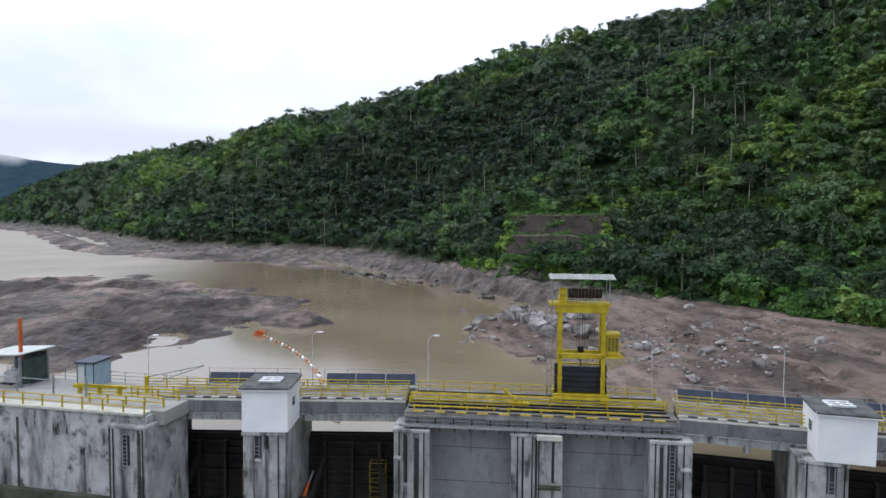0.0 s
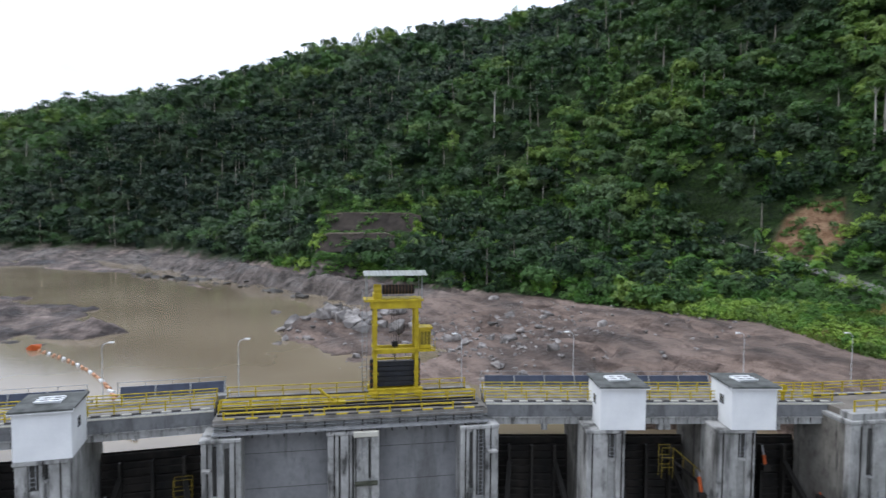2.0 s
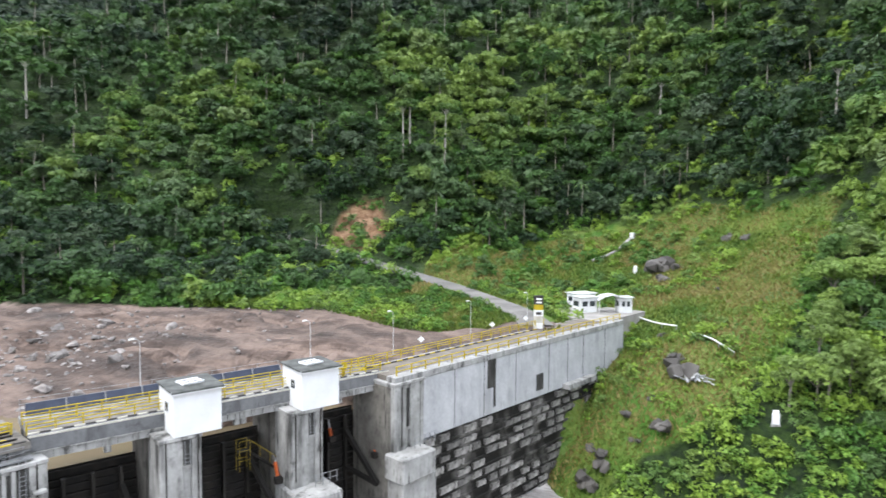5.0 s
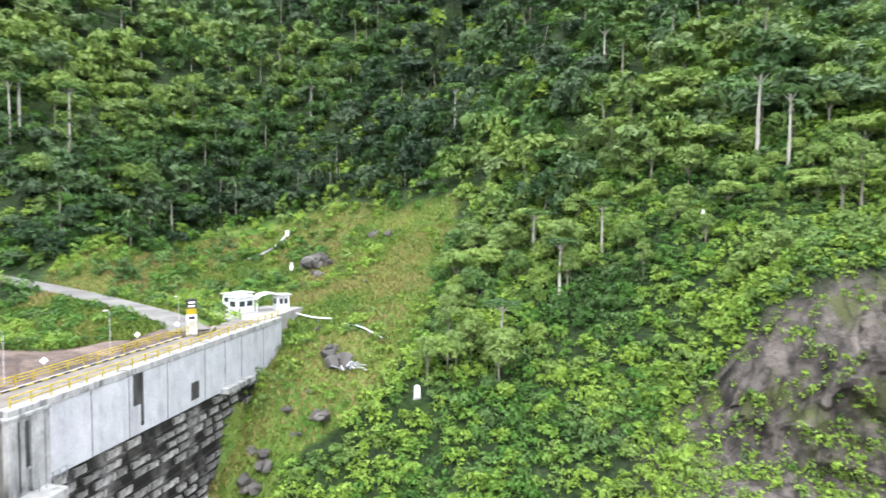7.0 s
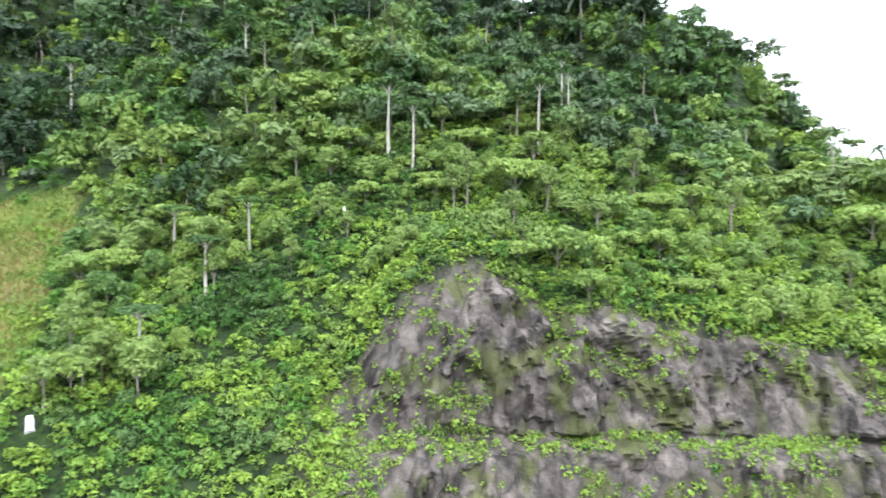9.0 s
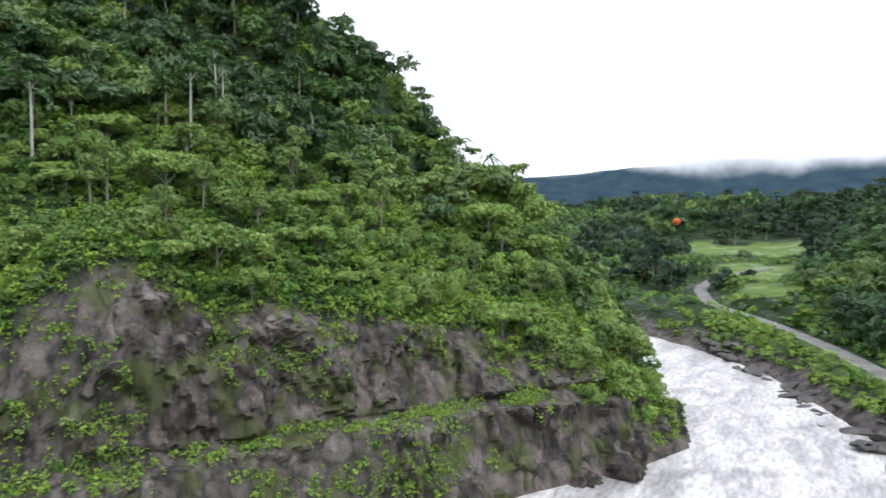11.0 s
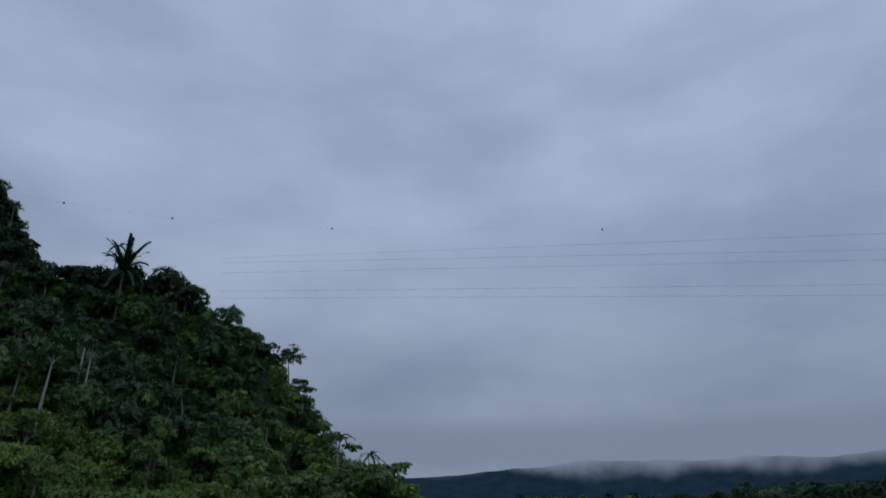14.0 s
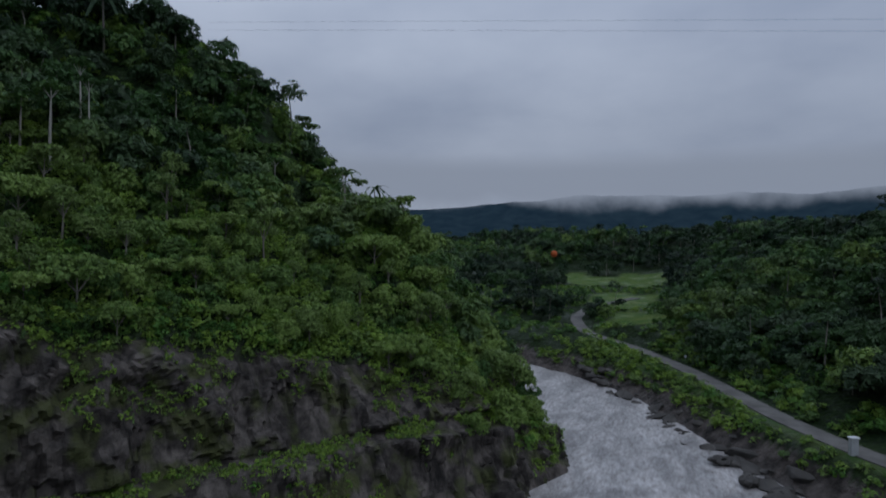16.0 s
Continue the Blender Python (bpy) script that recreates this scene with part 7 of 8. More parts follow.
def build_cliff():
    """The rock face along the river: an upper and a lower wall with a bench between, split into ribs, blocks and ledges."""
    foot = [Vector((x, y)) for x, y in ((61, -13.5), (58.4, -20), (52, -36), (45, -52), (33, -72), (21, -92), (17, -102), (18.5, -109), (23, -117))]
    pts, s_at = [], []
    total = 0.0
    for a, b in zip(foot[:-1], foot[1:]):
        n = max(2, int((b - a).length / 0.42))
        for k in range(n):
            pts.append(a.lerp(b, k / n))
            s_at.append(total + (b - a).length * k / n)
        total += (b - a).length
    px, py = np.array([p.x for p in pts]), np.array([p.y for p in pts])
    for _ in range(30):
        px[1:-1] = (px[:-2] + 2 * px[1:-1] + px[2:]) / 4
        py[1:-1] = (py[:-2] + 2 * py[1:-1] + py[2:]) / 4
    tx, ty = np.gradient(px), np.gradient(py)
    ln = np.hypot(tx, ty)
    nx, ny = -ty / ln, tx / ln            # inland
    d = np.linspace(-1.5, 18.5, 120)
    X, Y = px[:, None] + nx[:, None] * d, py[:, None] + ny[:, None] * d
    Z = land(X, Y)[0]
    m = 92
    S = np.repeat(np.array(s_at)[:, None], m, 1)
    gx, gy, gz, A = (np.zeros((len(px), m)) for _ in range(4))
    for i in range(len(px)):
        arc = np.concatenate([[0], np.cumsum(np.hypot(np.diff(d), np.diff(Z[i])))])
        u = np.linspace(0, arc[-1], m)
        gx[i], gy[i], gz[i], A[i] = np.interp(u, arc, X[i]), np.interp(u, arc, Y[i]), np.interp(u, arc, Z[i]), u
    dd = (gx - px[:, None]) * nx[:, None] + (gy - py[:, None]) * ny[:, None]
    ends = smooth01(np.array(s_at)[:, None] / 5) * smooth01((total - np.array(s_at)[:, None]) / 9)
    edge = smooth01((18.2 - dd) / 3) * smooth01((dd + 1.4) / 1.0)
    bench = smooth01((dd - 4.6) / 1.0) * smooth01((9.6 - dd) / 1.0)
    ribs = 1 - 2 * np.abs(fbm(S, A, 9, 3, 5)) - 1.2 * np.abs(fbm(S + 0.5 * A, A * 0.55, 5, 3, 9))
    blocks = np.floor((fbm(S, A * 0.6, 6.5, 4, 15) + 0.5) * 6) / 6
    low = smooth01((5 - dd) / 1.5)
    columns = np.abs(fbm(S, A * 0.14, 1.5, 2, 19)) * low
    out = (0.1 + 1.7 * ribs + 5.2 * (blocks - 0.42) + 1.3 * fbm(S, A * 0.5, 2.1, 3, 23) + 1.6 * (0.2 - np.abs(fbm(S - 0.4 * A, A, 4, 3, 37))) - 2.2 * columns) * (1 - 0.8 * bench)
    out = np.maximum(out, -0.1) * ends * edge - 0.5 * (1 - ends * edge)
    gx, gy, gz = gx - nx[:, None] * out, gy - ny[:, None] * out, gz + 0.25 * out
    n = len(px)
    i, j = np.meshgrid(np.arange(n - 1), np.arange(m - 1), indexing="ij")
    quads = np.stack([i * m + j, i * m + j + 1, (i + 1) * m + j + 1, (i + 1) * m + j], -1).reshape(-1, 4)
    ob = mesh_object("cliff", np.stack([gx, gy, gz], -1).reshape(-1, 3).tolist(), quads.tolist(), M_CLIFF)
    tagged(ob, "dark wet brown rock cliff beside the river", "cliff", kind="structure")
    # ferns and creepers on the ledges, in the cracks and hanging in curtains
    rng = np.random.default_rng(77)
    ferns = [crown_shape(rng, 44, 0.36, 0) for _ in range(8)]
    mask = fbm(S, A, 6.5, 3, 95) + 0.25 * rng.uniform(-1, 1, S.shape)
    curtain = fbm(S, A * 0.1, 4.5, 2, 97)
    grows = (mask > 0.12) | ((S > total - 26) & (mask > -0.22)) | ((bench > 0.5) & (mask > -0.2)) | ((dd > 16.3) & (mask > -0.3)) | ((curtain > 0.25) & (mask > -0.15))
    grows &= (rng.uniform(0, 1, S.shape) < np.where(bench > 0.5, 0.40, 0.20)) & (gz > RIVER + 1.5)
    p, z = np.stack([gx[grows], gy[grows]], 1), gz[grows]
    rad = rng.uniform(0.3, 0.85, len(z))
    plant_many(rng, "cliff_plants", "yellow-green ferns and creepers clinging to the cliff", "plants", p, z, rad, rad * 0.1, np.clip(rng.normal(0.74, 0.16, len(z)), 0.2, 1), ferns, np.full(len(z), 1.0), M_SHRUB)


build_cliff()


def build_terraces():
    """Two cuts in the hillside: a long dark earth face under a pale bench each."""
    c, sn = math.cos(radians(TERRACE_BEARING)), math.sin(radians(TERRACE_BEARING))

    def place(p, q, z):
        return (p * sn + q * c, p * c - q * sn, z)

    for p0, z0, p1, z1, q0, q1 in ((205.6, 11.2, 211.2, 17.5, -14.5, 17.0), (193.6, 5.2, 199.2, 10.9, -15.5, 7.5)):
        n, rows = int((q1 - q0) / 0.9), 7
        qs = np.linspace(q0, q1, n + 1)
        verts, faces, lips, lip_faces = [], [], [], []
        for i, q in enumerate(qs):
            sag = 0.5 * float(fbm(np.array([q]), np.array([p0]), 5, 3, 3)[0]) - 0.9 * smooth01(abs(2 * i / n - 1) * 4 - 3)
            for k in range(rows):
                f = k / (rows - 1)
                g = 0.7 * float(fbm(np.array([q]), np.array([f * 4 + p0]), 2.2, 3, 8)[0])
                verts.append(place(p0 + (p1 - p0) * f - 0.5 + g, q, z0 + (z1 - z0) * f + sag * f))
            for dp, dz in ((-0.75, -0.35), (-0.75, 0.06), (3.6, 0.12), (3.6, -0.35)):
                lips.append(place(p1 + dp + 0.3 * float(fbm(np.array([q]), np.array([p1]), 2, 2, 6)[0]), q, z1 + sag + dz))
            if i:
                o = rows * i
                faces += [(o - rows + k, o + k, o + k + 1, o - rows + k + 1) for k in range(rows - 1)]
                o = 4 * i
                lip_faces += [(o - 4 + k, o - 4 + (k + 1) % 4, o + (k + 1) % 4, o + k) for k in range(4)]
        lip_faces += [(0, 1, 2, 3), (4 * n + 3, 4 * n + 2, 4 * n + 1, 4 * n)]
        step = tagged(mesh_object("terrace_step", verts, faces, M_EARTH), "bare brown terrace step cut into the hillside", "terrace", kind="structure")
        tagged(mesh_object("lip", lips, lip_faces, M_DRYEARTH, step), "pale dry earth edge of the terrace")


def ground_z(x, y):
    return float(land(np.array([x]), np.array([y]))[0][0])


build_terraces()


# ---- gate house and signs at the end of the dam ----
def booth(x, y, turn, w, d, h):
    root = empty("guard_booth", Matrix.Translation((x, y, 0.0)) @ Matrix.Rotation(turn, 4, "Z"))
    part("wall", box(0, w, 0, d, 0, h, 0.02), M_WHITE, root)
    part("roof", box(-0.3, w + 0.3, -0.3, d + 0.3, h, h + 0.16, 0.02), M_SHEET, root, "pale sheet roof slab")
    for x0, x1 in ((0.35, w * 0.45), (w * 0.55, w - 0.35)):
        win = part("window", box(x0, x1, -0.03, 0.02, h * 0.42, h * 0.8), M_WHITESTEEL, root)
        part("pane", box(x0 + 0.06, x1 - 0.06, -0.045, -0.02, h * 0.45, h * 0.77), M_GLASS, win)
    win = part("window", box(-0.03, 0.02, 0.4, d - 0.4, h * 0.42, h * 0.8), M_WHITESTEEL, root)
    part("pane", box(-0.045, -0.02, 0.46, d - 0.46, h * 0.45, h * 0.77), M_GLASS, win)
    return tagged(root, "small white guard booth with dark windows", "booth", "guard booths at the dam's end")


def carport(x, y, turn):
    root = empty("carport", Matrix.Translation((x, y, 0.0)) @ Matrix.Rotation(turn, 4, "Z"))
    bm = bmesh.new()
    rows = []
    for px, pz in ((-0.3, 2.2), (1.0, 2.9), (2.3, 3.15), (3.6, 2.9), (4.9, 2.2)):
        rows.append([bm.verts.new((px, py, pz)) for py in (-0.4, 3.4)])
    for a, b in zip(rows[:-1], rows[1:]):
        bm.faces.new((a[0], a[1], b[1], b[0]))
    bmesh.ops.solidify(bm, geom=list(bm.faces), thickness=0.06)
    part("roof", bm, M_WHITE, root, "white arched awning")
    for px in (0.0, 4.6):
        for py in (0.0, 3.0):
            part("post", rod((px, py, 0), (px, py, 2.35), 0.07, 8), M_WHITE, root)
    return tagged(root, "white arched carport awning beside the booths", "carport")


part_pad = tagged(part("paved_apron", box(0, 15, 0.5, 13, -6, 0.05), M_DECK, matrix=Matrix.Translation((93.8, 33.8, 0)) @ Matrix.Rotation(-0.13, 4, "Z")), "pale paved apron at the dam's end", "pavement", kind="structure")
booth(99.8, 40.6, -0.55, 3.4, 2.4, 2.6)
carport(101.8, 38.0, -0.95)
booth(104.2, 35.3, -0.85, 2.2, 2.0, 2.6)
booth(105.5, 43.5, -0.5, 4.2, 3.0, 2.4)


def totem():
    root = empty("warning_pillar", Matrix.Translation((82.4, 40.0, 0)) @ Matrix.Rotation(-0.9, 4, "Z"))
    for k, (z0, z1, m) in enumerate(((0, 0.9, M_WHITE), (0.9, 1.9, M_KERB), (1.9, 2.8, M_WHITE), (2.8, 3.6, M_YELLOW), (3.6, 4.9, M_BLACKPAINT))):
        part("band", box(-0.65, 0.65, -0.3, 0.3, z0, z1 - 0.01, 0.02), m, root)
    part("mark", box(-0.4, 0.4, -0.32, -0.302, 2.1, 2.5), M_BLACKPAINT, root)
    part("mark", box(-0.4, 0.4, -0.32, -0.302, 3.8, 4.05), M_WHITE, root)
    part("mark", box(-0.4, 0.4, -0.32, -0.302, 4.3, 4.55), M_WHITE, root)
    tagged(root, "tall pillar painted in black, yellow and white bands", "pillar")


totem()


def diamond_sign(x, y, z, turn, mat):
    root = empty("road_sign", Matrix.Translation((x, y, z)) @ Matrix.Rotation(turn, 4, "Z"))
    part("pole", rod((0, 0, 0), (0, 0, 1.9), 0.03, 6), M_STEEL, root)
    part("plate", box(-0.29, 0.29, -0.02, 0.02, -0.29, 0.29), mat, root, matrix=Matrix.Translation((0, -0.04, 1.75)) @ Matrix.Rotation(radians(45), 4, "Y"))
    return tagged(root, "white diamond road sign on a thin pole", "sign", "road signs along the dam")


for x, y in ((58.9, 43.9), (72.8, 42.2), (80.3, 41.0)):
    diamond_sign(x, y, 0.0, -0.9, M_WHITE)
for sec, x in ((SEC_D, 27.0),):
    root = empty("wheel_stand", sec @ Matrix.Translation((x, 0.95, 0)))
    part("stand", box(-0.12, 0.12, -0.12, 0.12, 0, 0.9), M_YELLOW, root)
    part("wheel", rod((0, -0.05, 1.1), (0, 0.05, 1.1), 0.42, 14), M_YELLOW, root)
    tagged(root, "yellow valve stand with hand wheel on the bridge", "valve")
root = empty("hoist_frame", SEC_C @ Matrix.Translation((9.5, 3.0, 0)))
part("beam", rod((0, 0, 0.2), (-1.4, 0.3, 1.35), 0.12, 6), M_YELLOW, root)
part("foot", box(-0.9, 0.9, -0.25, 0.25, 0.0, 0.3, 0.03), M_YELLOW, root)
part("strut", rod((-1.2, 0.3, 0.1), (-1.2, 0.3, 1.2), 0.07, 6), M_YELLOW, root)
tagged(root, "yellow steel lifting frame lying on the deck", "frame")


# ---- things on the slope ----
def pipe_line(points):
    for a, b in zip(points[:-1:2], points[1::2]):
        bm = bmesh.new()
        n = 6
        pts = []
        for k in range(n + 1):
            x, y = a[0] + (b[0] - a[0]) * k / n, a[1] + (b[1] - a[1]) * k / n
            pts.append((x, y, ground_z(x, y) + 0.75))
        for p, q in zip(pts[:-1], pts[1:]):
            add_rod(bm, p, q, 0.12, 8)
        root = empty("slope_pipe", Matrix.Identity(4))
        part("pipe", bm, M_WHITE, root)
        for k in (0, 2, 4, 6):
            part("support", rod((pts[k][0], pts[k][1], pts[k][2] - 1.2), pts[k], 0.08, 6), M_STEEL, root)
        tagged(root, "white pipe on short supports across the grass slope", "pipe", "pipes on the slope")


pipe_line([(107, 33.5), (101.9, 25.3), (98.7, 22.4), (93.2, 15.3)])


def white_box(x, y, w, h, label):
    z = ground_z(x, y)
    root = empty("marker_box", Matrix.Translation((x, y, z)) @ Matrix.Rotation(-1.45, 4, "Z"))
    part("body", box(-w / 2, w / 2, -w * 0.3, w * 0.3, 0, h, 0.05), M_WHITE, root)
    part("foot", box(-w * 0.6, w * 0.6, -w * 0.4, w * 0.4, -0.5, 0.08), M_CONCRETE, root)
    part("cap", box(-w * 0.4, w * 0.4, -w * 0.25, w * 0.25, h, h * 1.25, 0.05), M_WHITE, root)
    return tagged(root, label, "marker")


white_box(82.7, 8.8, 0.85, 1.35, "white marker box standing in the shrubs")
white_box(97.7, -33.4, 0.5, 1.2, "small white survey marker above the cliff")
white_box(134.4, 42.3, 0.8, 1.5, "small white shrine block on the slope")


def rubble_heap(x, y):
    z = ground_z(x, y)
    root = empty("scrap_heap", Matrix.Translation((x, y, z)) @ Matrix.Rotation(-1.2, 4, "Z"))
    r = random.Random(8)
    for k in range(14):
        a = r.uniform(-1.6, 1.6)
        px, py = r.uniform(-2, 2), r.uniform(-0.8, 0.8)
        part("plank", box(-1.1, 1.1, -0.12, 0.12, -0.06, 0.06), (M_WHITESTEEL, M_CONCRETE, M_STEEL)[k % 3], root, matrix=Matrix.Translation((px, py, 0.15 + 0.06 * k)) @ Matrix.Rotation(a, 4, "Z") @ Matrix.Rotation(r.uniform(-.25, .25), 4, "Y"))
    tagged(root, "heap of grey scrap timber on the slope", "scrap")


rubble_heap(87.9, 19.4)


def culvert():
    root = empty("drain_channel", Matrix.Identity(4))
    pts = [(162, 52), (156, 53.5), (150, 55), (146, 56.6)]
    bm = bmesh.new()
    for (ax, ay), (bx, by) in zip(pts[:-1], pts[1:]):
        add_rod(bm, (ax, ay, ground_z(ax, ay) + 0.3), (bx, by, ground_z(bx, by) + 0.3), 0.4, 8)
    part("channel", bm, M_DECK, root)
    x, y = 162.5, 51.9
    part("head_wall", box(x - 1.4, x + 1.4, y - 0.5, y + 0.5, ground_z(x, y) - 0.5, ground_z(x, y) + 1.1, 0.05), M_WHITE, root)
    tagged(root, "pale concrete drain channel running down the slope", "drain")


culvert()


# ---- the platform at the other end ----
def cabin():
    root = empty("control_cabin", Matrix.Translation((-35.0, 58.9, -0.05)) @ Matrix.Rotation(-0.1, 4, "Z"))
    part("wall", box(0, 1.75, 0, 2.6, 0.0, 2.35, 0.02), M_BLUE, root)
    part("roof", box(-0.15, 1.9, -0.2, 2.8, 2.35, 2.5), M_NAVY, root, "dark blue roof edge")
    for k in range(3):
        part("corner_strip", box(k * 0.83, k * 0.83 + 0.08, -0.03, 0.0, 0, 2.35), M_NAVY, root)
    part("door", box(0.12, 0.78, -0.04, 0.01, 0.05, 2.05), M_SHEET, root)
    tagged(root, "pale blue-grey metal control cabin on the platform", "cabin")


def open_shed():
    root = empty("machine_shed", Matrix.Translation((-44.0, 59.4, -0.05)) @ Matrix.Rotation(-0.2, 4, "Z"))
    for x in (0.0, 3.8):
        for y in (0.0, 3.2):
            part("post", box(x - 0.1, x + 0.1, y - 0.1, y + 0.1, 0, 3.0), M_STEEL, root)
    part("roof", box(-0.4, 4.4, -0.5, 3.8, 3.0, 3.12), M_SHEET, root, matrix=Matrix.Rotation(radians(-3), 4, "Y"))
    part("back_panel", box(0.0, 3.8, 3.1, 3.25, 0.2, 2.9), M_GREEN, root)
    part("side_panel", box(3.72, 3.88, 0.3, 3.1, 0.2, 2.6), M_GREEN, root)
    part("machine_body", box(0.8, 3.0, 1.0, 2.4, 0.05, 1.2, 0.08), M_WHITESTEEL, root)
    part("machine_base", box(0.5, 3.4, 0.6, 2.8, -0.02, 0.05), M_DARKSTEEL, root)
    tagged(root, "dark green open machine shed with pale roof", "shed")


def orange_mast():
    root = empty("orange_mast", Matrix.Translation((-40.6, 59.3, -0.05)))
    part("pole", box(-0.13, 0.13, -0.13, 0.13, 0, 6.6, 0.02), M_ORANGE, root)
    part("base", box(-0.5, 0.5, -0.5, 0.5, 0, 0.25), M_CONCRETE, root)
    for z in (3.0, 4.6):
        part("collar", box(-0.18, 0.18, -0.18, 0.18, z, z + 0.12), M_ORANGE, root)
    tagged(root, "orange painted steel mast on the platform", "mast")


def boom_barrier():
    root = empty("boom_barrier", Matrix.Translation((-27.5, 57.2, -0.05)) @ Matrix.Rotation(0.12, 4, "Z"))
    part("post", box(-0.15, 0.15, -0.15, 0.15, 0, 1.6), M_YELLOW, root)
    part("boom", rod((0, 0, 1.5), (5.0, 0.6, 2.35), 0.05, 6), M_STEEL, root)
    part("boom", rod((0, 0, 0.7), (5.0, 0.6, 2.3), 0.04, 6), M_STEEL, root)
    for f in (0.3, 0.6, 0.95):
        part("stay", rod((5 * f, 0.6 * f, 0.7 + 1.6 * f), (5 * f, 0.6 * f, 1.5 + 0.85 * f), 0.03, 5), M_STEEL, root)
    tagged(root, "grey lattice boom arm on a yellow post", "barrier")


cabin()
open_shed()
orange_mast()
boom_barrier()
root = empty("yellow_beam", Matrix.Translation((-33.6, 57.0, -0.05)) @ Matrix.Rotation(-0.12, 4, "Z"))
part("beam", box(-0.6, 4.6, -0.14, 0.14, 0.55, 0.85), M_YELLOW, root)
for x in (0.0, 2.0, 4.0):
    part("leg", box(x - 0.1, x + 0.1, -0.1, 0.1, 0, 0.56), M_YELLOW, root)
tagged(root, "yellow steel beam trestle on the platform", "trestle")
for x in (20.0, 24.0, 27.5):
    root = empty("fence_post", SEC_A @ Matrix.Translation((x, 3.2, -0.05)))
    part("post", box(-0.07, 0.07, -0.07, 0.07, 0, 1.7, 0.01), M_STEEL, root)
    part("head", box(-0.1, 0.1, -0.1, 0.1, 1.7, 1.76), M_STEEL, root)
    tagged(root, "grey steel post on the platform", "post", "posts on the platform")
part("pipe_run", rod((-46, 58.9, 1.3), (-36.5, 56.9, 1.2), 0.04, 6), M_STEEL)
tagged(bpy.data.objects["pipe_run"], "thin grey pipe between platform posts", "pipe")


# ---- trash boom on the reservoir ----
def floating_boom():
    root = empty("floating_boom", Matrix.Identity(4))
    a, b = Vector((-11.2, 64.5, WATER)), Vector((-32.0, 110.0, WATER))
    fl = mesh_of(rod((-0.7, 0, 0.08), (0.7, 0, 0.08), 0.2, 8), "float", M_PALEORANGE)
    fl2 = mesh_of(rod((-0.7, 0, 0.08), (0.7, 0, 0.08), 0.2, 8), "float", M_WHITE)
    n = 26
    prev = None
    for k in range(n + 1):
        f = k / n
        p = a.lerp(b, f) + Vector((2.2 * math.sin(f * 3.1), 2.5 * math.sin(f * 3.1), 0))
        d = (b - a)
        share("float", fl if k % 3 else fl2, root, p, math.atan2(d.y, d.x) + 0.3 * math.cos(f * 3.1))
    part("buoy", boulder_mesh(random.Random(2), 0.9), M_ORANGE, root, "orange buoy", Matrix.Translation((-33.0, 111.5, WATER + 0.3)))
    tagged(root, "string of orange and white floats on the reservoir", "boom")


floating_boom()


# ---- along the river road ----
def concrete_post(x, y):
    z = ground_z(x, y)
    root = empty("gauge_block", Matrix.Translation((x, y, z)) @ Matrix.Rotation(0.3, 4, "Z"))
    part("body", box(-0.55, 0.55, -0.4, 0.4, 0, 2.6, 0.04), M_PALEWALL, root)
    part("cap", box(-0.7, 0.7, -0.5, 0.5, 2.6, 2.8, 0.03), M_WHITE, root)
    for k in range(3):
        part("band", box(-0.57, 0.57, -0.42, -0.39, 0.5 + 0.7 * k, 0.75 + 0.7 * k), M_CONCRETE, root)
    tagged(root, "pale concrete block post beside the valley road", "post")


concrete_post(-24.2, -109.5)
for x, y in ((-16.6, -141.7), (-21.2, -131.2), (0.4, -179.1), (12, -189)):
    z = ground_z(x - 1.2, y)
    root = empty("road_marker", Matrix.Translation((x - 1.2, y, z)))
    part("stake", box(-0.06, 0.06, -0.06, 0.06, 0, 0.9), M_WHITE, root)
    part("plate", box(-0.28, 0.28, -0.03, 0.03, 0.8, 1.35), M_WHITE, root)
    tagged(root, "small white road marker on a stake", "marker", "markers along the valley road")


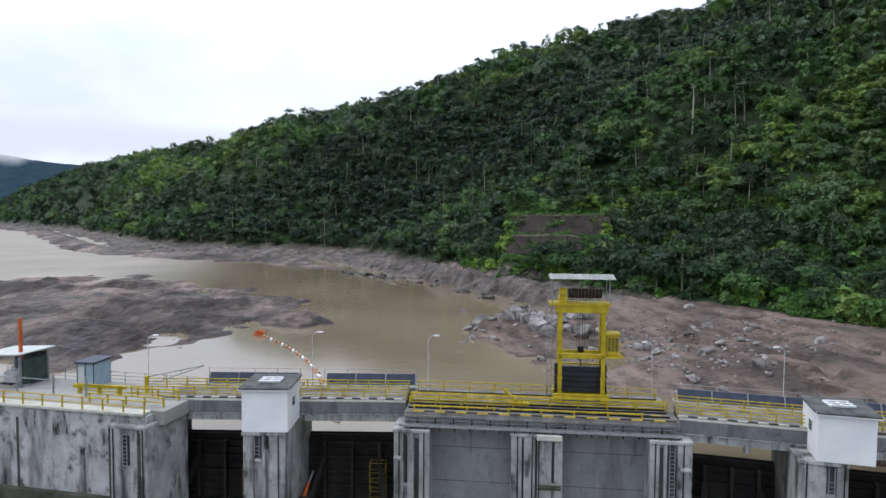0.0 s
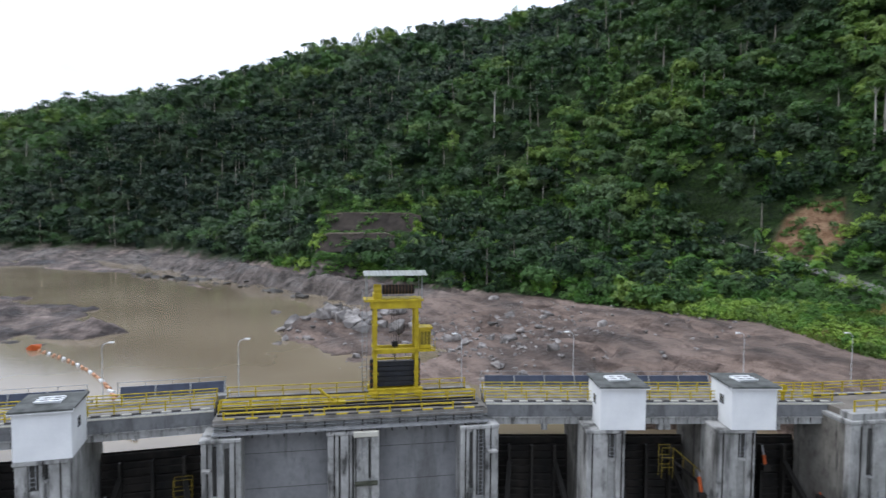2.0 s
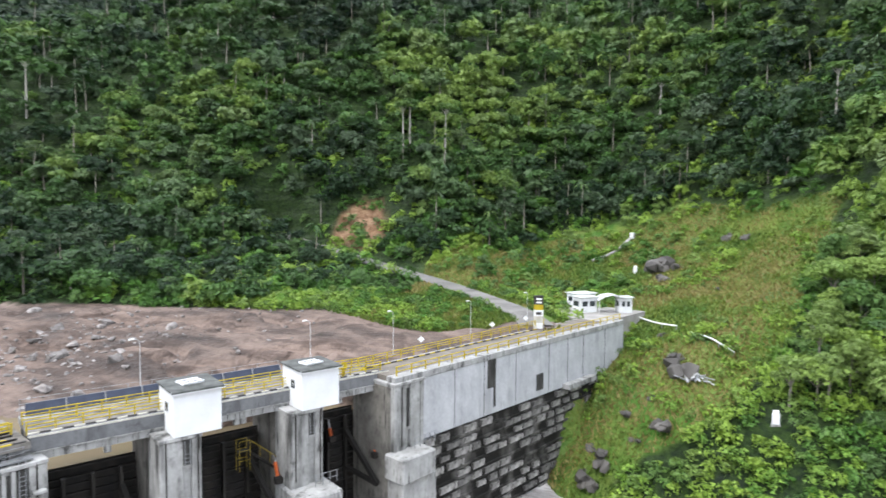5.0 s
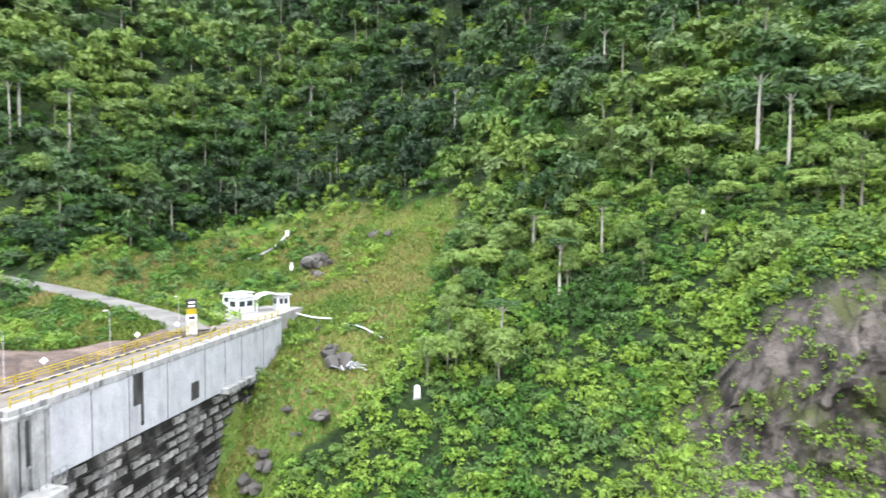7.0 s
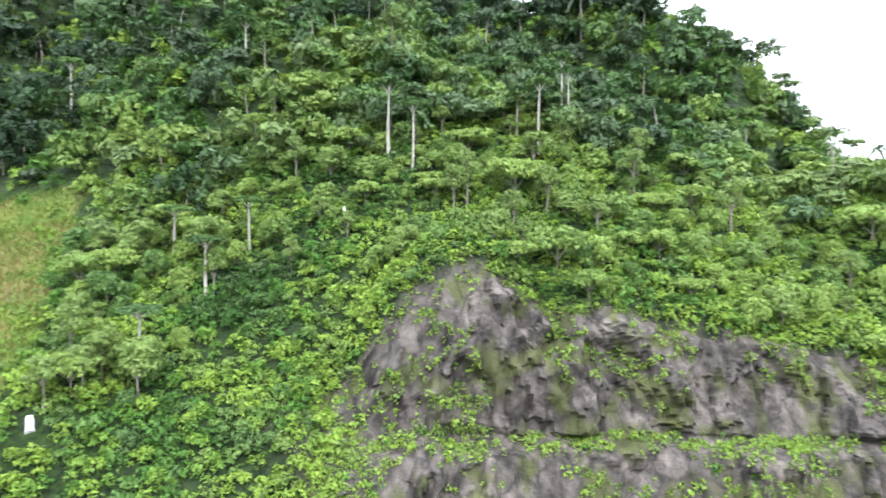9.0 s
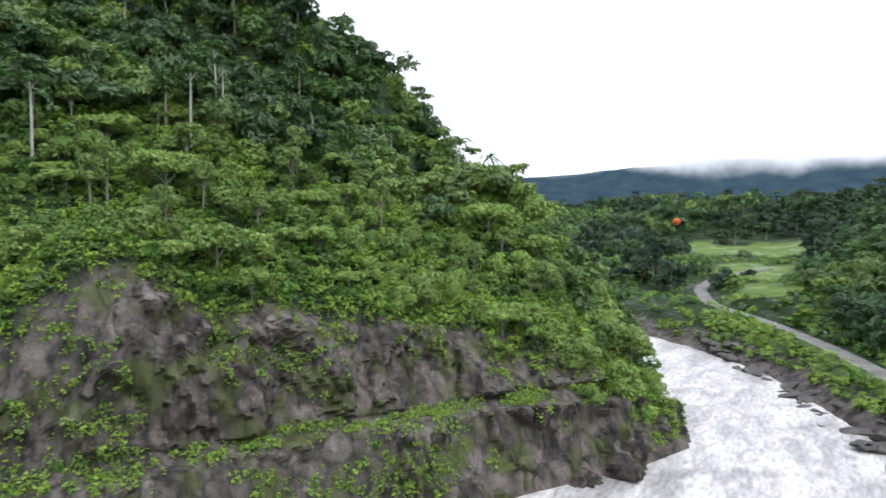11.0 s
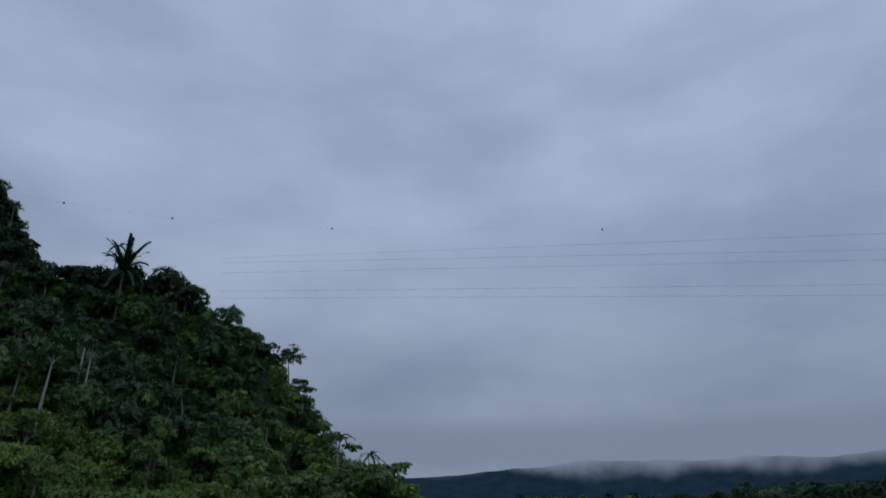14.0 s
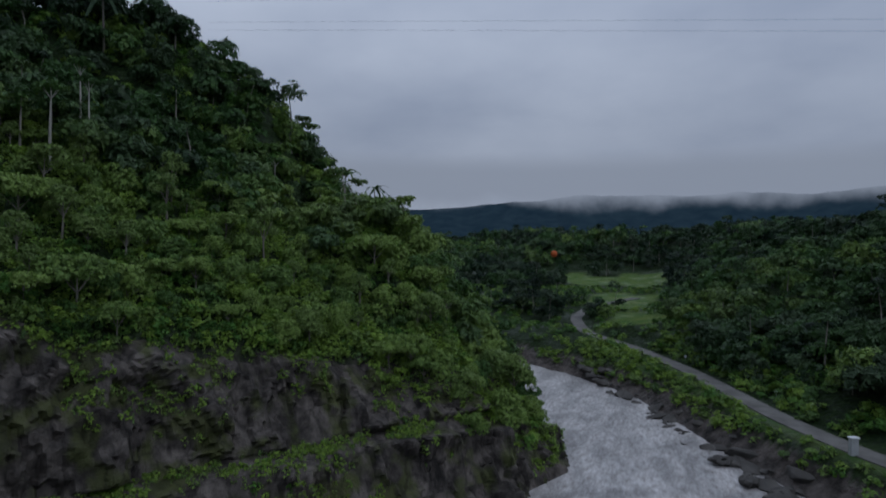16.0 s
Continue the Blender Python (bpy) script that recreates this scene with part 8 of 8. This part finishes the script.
# ---- power lines across the valley ----
def cable(b0, e0, r0, b1, e1, r1, sag, radius, label, balls=()):
    def at(b, e, r):
        return Vector((r * math.sin(radians(b)), r * math.cos(radians(b)), EYE + r * math.tan(radians(e))))
    p, q = at(b0, e0, r0), at(b1, e1, r1)
    root = empty("power_cable", Matrix.Identity(4))
    bm = bmesh.new()
    pts = [p.lerp(q, k / 40) - Vector((0, 0, sag * 4 * (k / 40) * (1 - k / 40))) for k in range(41)]
    for u, v in zip(pts[:-1], pts[1:]):
        add_rod(bm, u, v, radius, 4)
    part("wire", bm, M_CABLE, root)
    for f, size, m in balls:
        bm = bmesh.new()
        bmesh.ops.create_uvsphere(bm, u_segments=16, v_segments=10, radius=size)
        i = f * 40
        u = pts[int(i)].lerp(pts[min(40, int(i) + 1)], i - int(i))
        part("marker_ball", bm, m, root, matrix=Matrix.Translation(u))
    return tagged(root, label, "cable", "power cables over the valley")


for e0, e1 in ((22.3, 19.9), (21.9, 18.6), (21.0, 17.9), (19.4, 16.1), (18.8, 15.3)):
    cable(138, e0 - 1.0, 230, 204, e1 - 1.2, 260, 0.0, 0.028, "thin dark power cable high over the valley")
for e0, e1 in ((-0.6, -0.3), (-2.4, -3.5), (-1.3, -1.2)):
    cable(147, e0 + 0.4, 190, 205, e1, 215, 1.0, 0.035, "thin dark power cable across the river", ((0.36, 0.95, M_ORANGE),) if e0 == -0.6 else ())
def ball_line():
    """A hair-thin cable high above the valley with its dark marker balls."""
    root = empty("marker_cable", Matrix.Identity(4))
    pts = [Vector((260 * math.sin(radians(b)), 260 * math.cos(radians(b)), EYE + 260 * math.tan(radians(e)))) for b, e in ((112, 22.2), (124.4, 23.4), (133, 24.0), (147.7, 25.0), (174.7, 24.6), (200, 23.6))]
    bm = bmesh.new()
    for u, v in zip(pts[:-1], pts[1:]):
        add_rod(bm, u, v, 0.008, 4)
    part("wire", bm, M_CABLE, root)
    for p in pts[1:-1]:
        bm = bmesh.new()
        bmesh.ops.create_uvsphere(bm, u_segments=12, v_segments=8, radius=0.42)
        part("marker_ball", bm, M_BLACK, root, matrix=Matrix.Translation(p))
    tagged(root, "hair-thin high cable with small dark marker balls", "cable", "power cables over the valley")


ball_line()


# ---- low cloud lying on the far ridge ----
def cloud_bank(b0, b1, far, base, lift):
    b = np.arange(b0, b1, 1.0)
    verts, faces = [], []
    for i, bb in enumerate(b):
        for k in range(9):
            f = k / 8
            verts.append((far * math.sin(radians(bb)), far * math.cos(radians(bb)), base + 200 * f))
        if i:
            o = 9 * i
            faces += [(o - 9 + k, o + k, o + k + 1, o - 8 + k) for k in range(8)]
    ob = mesh_object("cloud_bank", verts, faces, M_CLOUD, smooth=True)
    ob.visible_shadow = False
    ob.location.z = lift
    tagged(ob, "low white cloud lying on the far ridge", "cloud", kind="structure")


cloud_bank(140, 216, 1560, 70, 0)
cloud_bank(-50, -7, 2150, 70, 62)
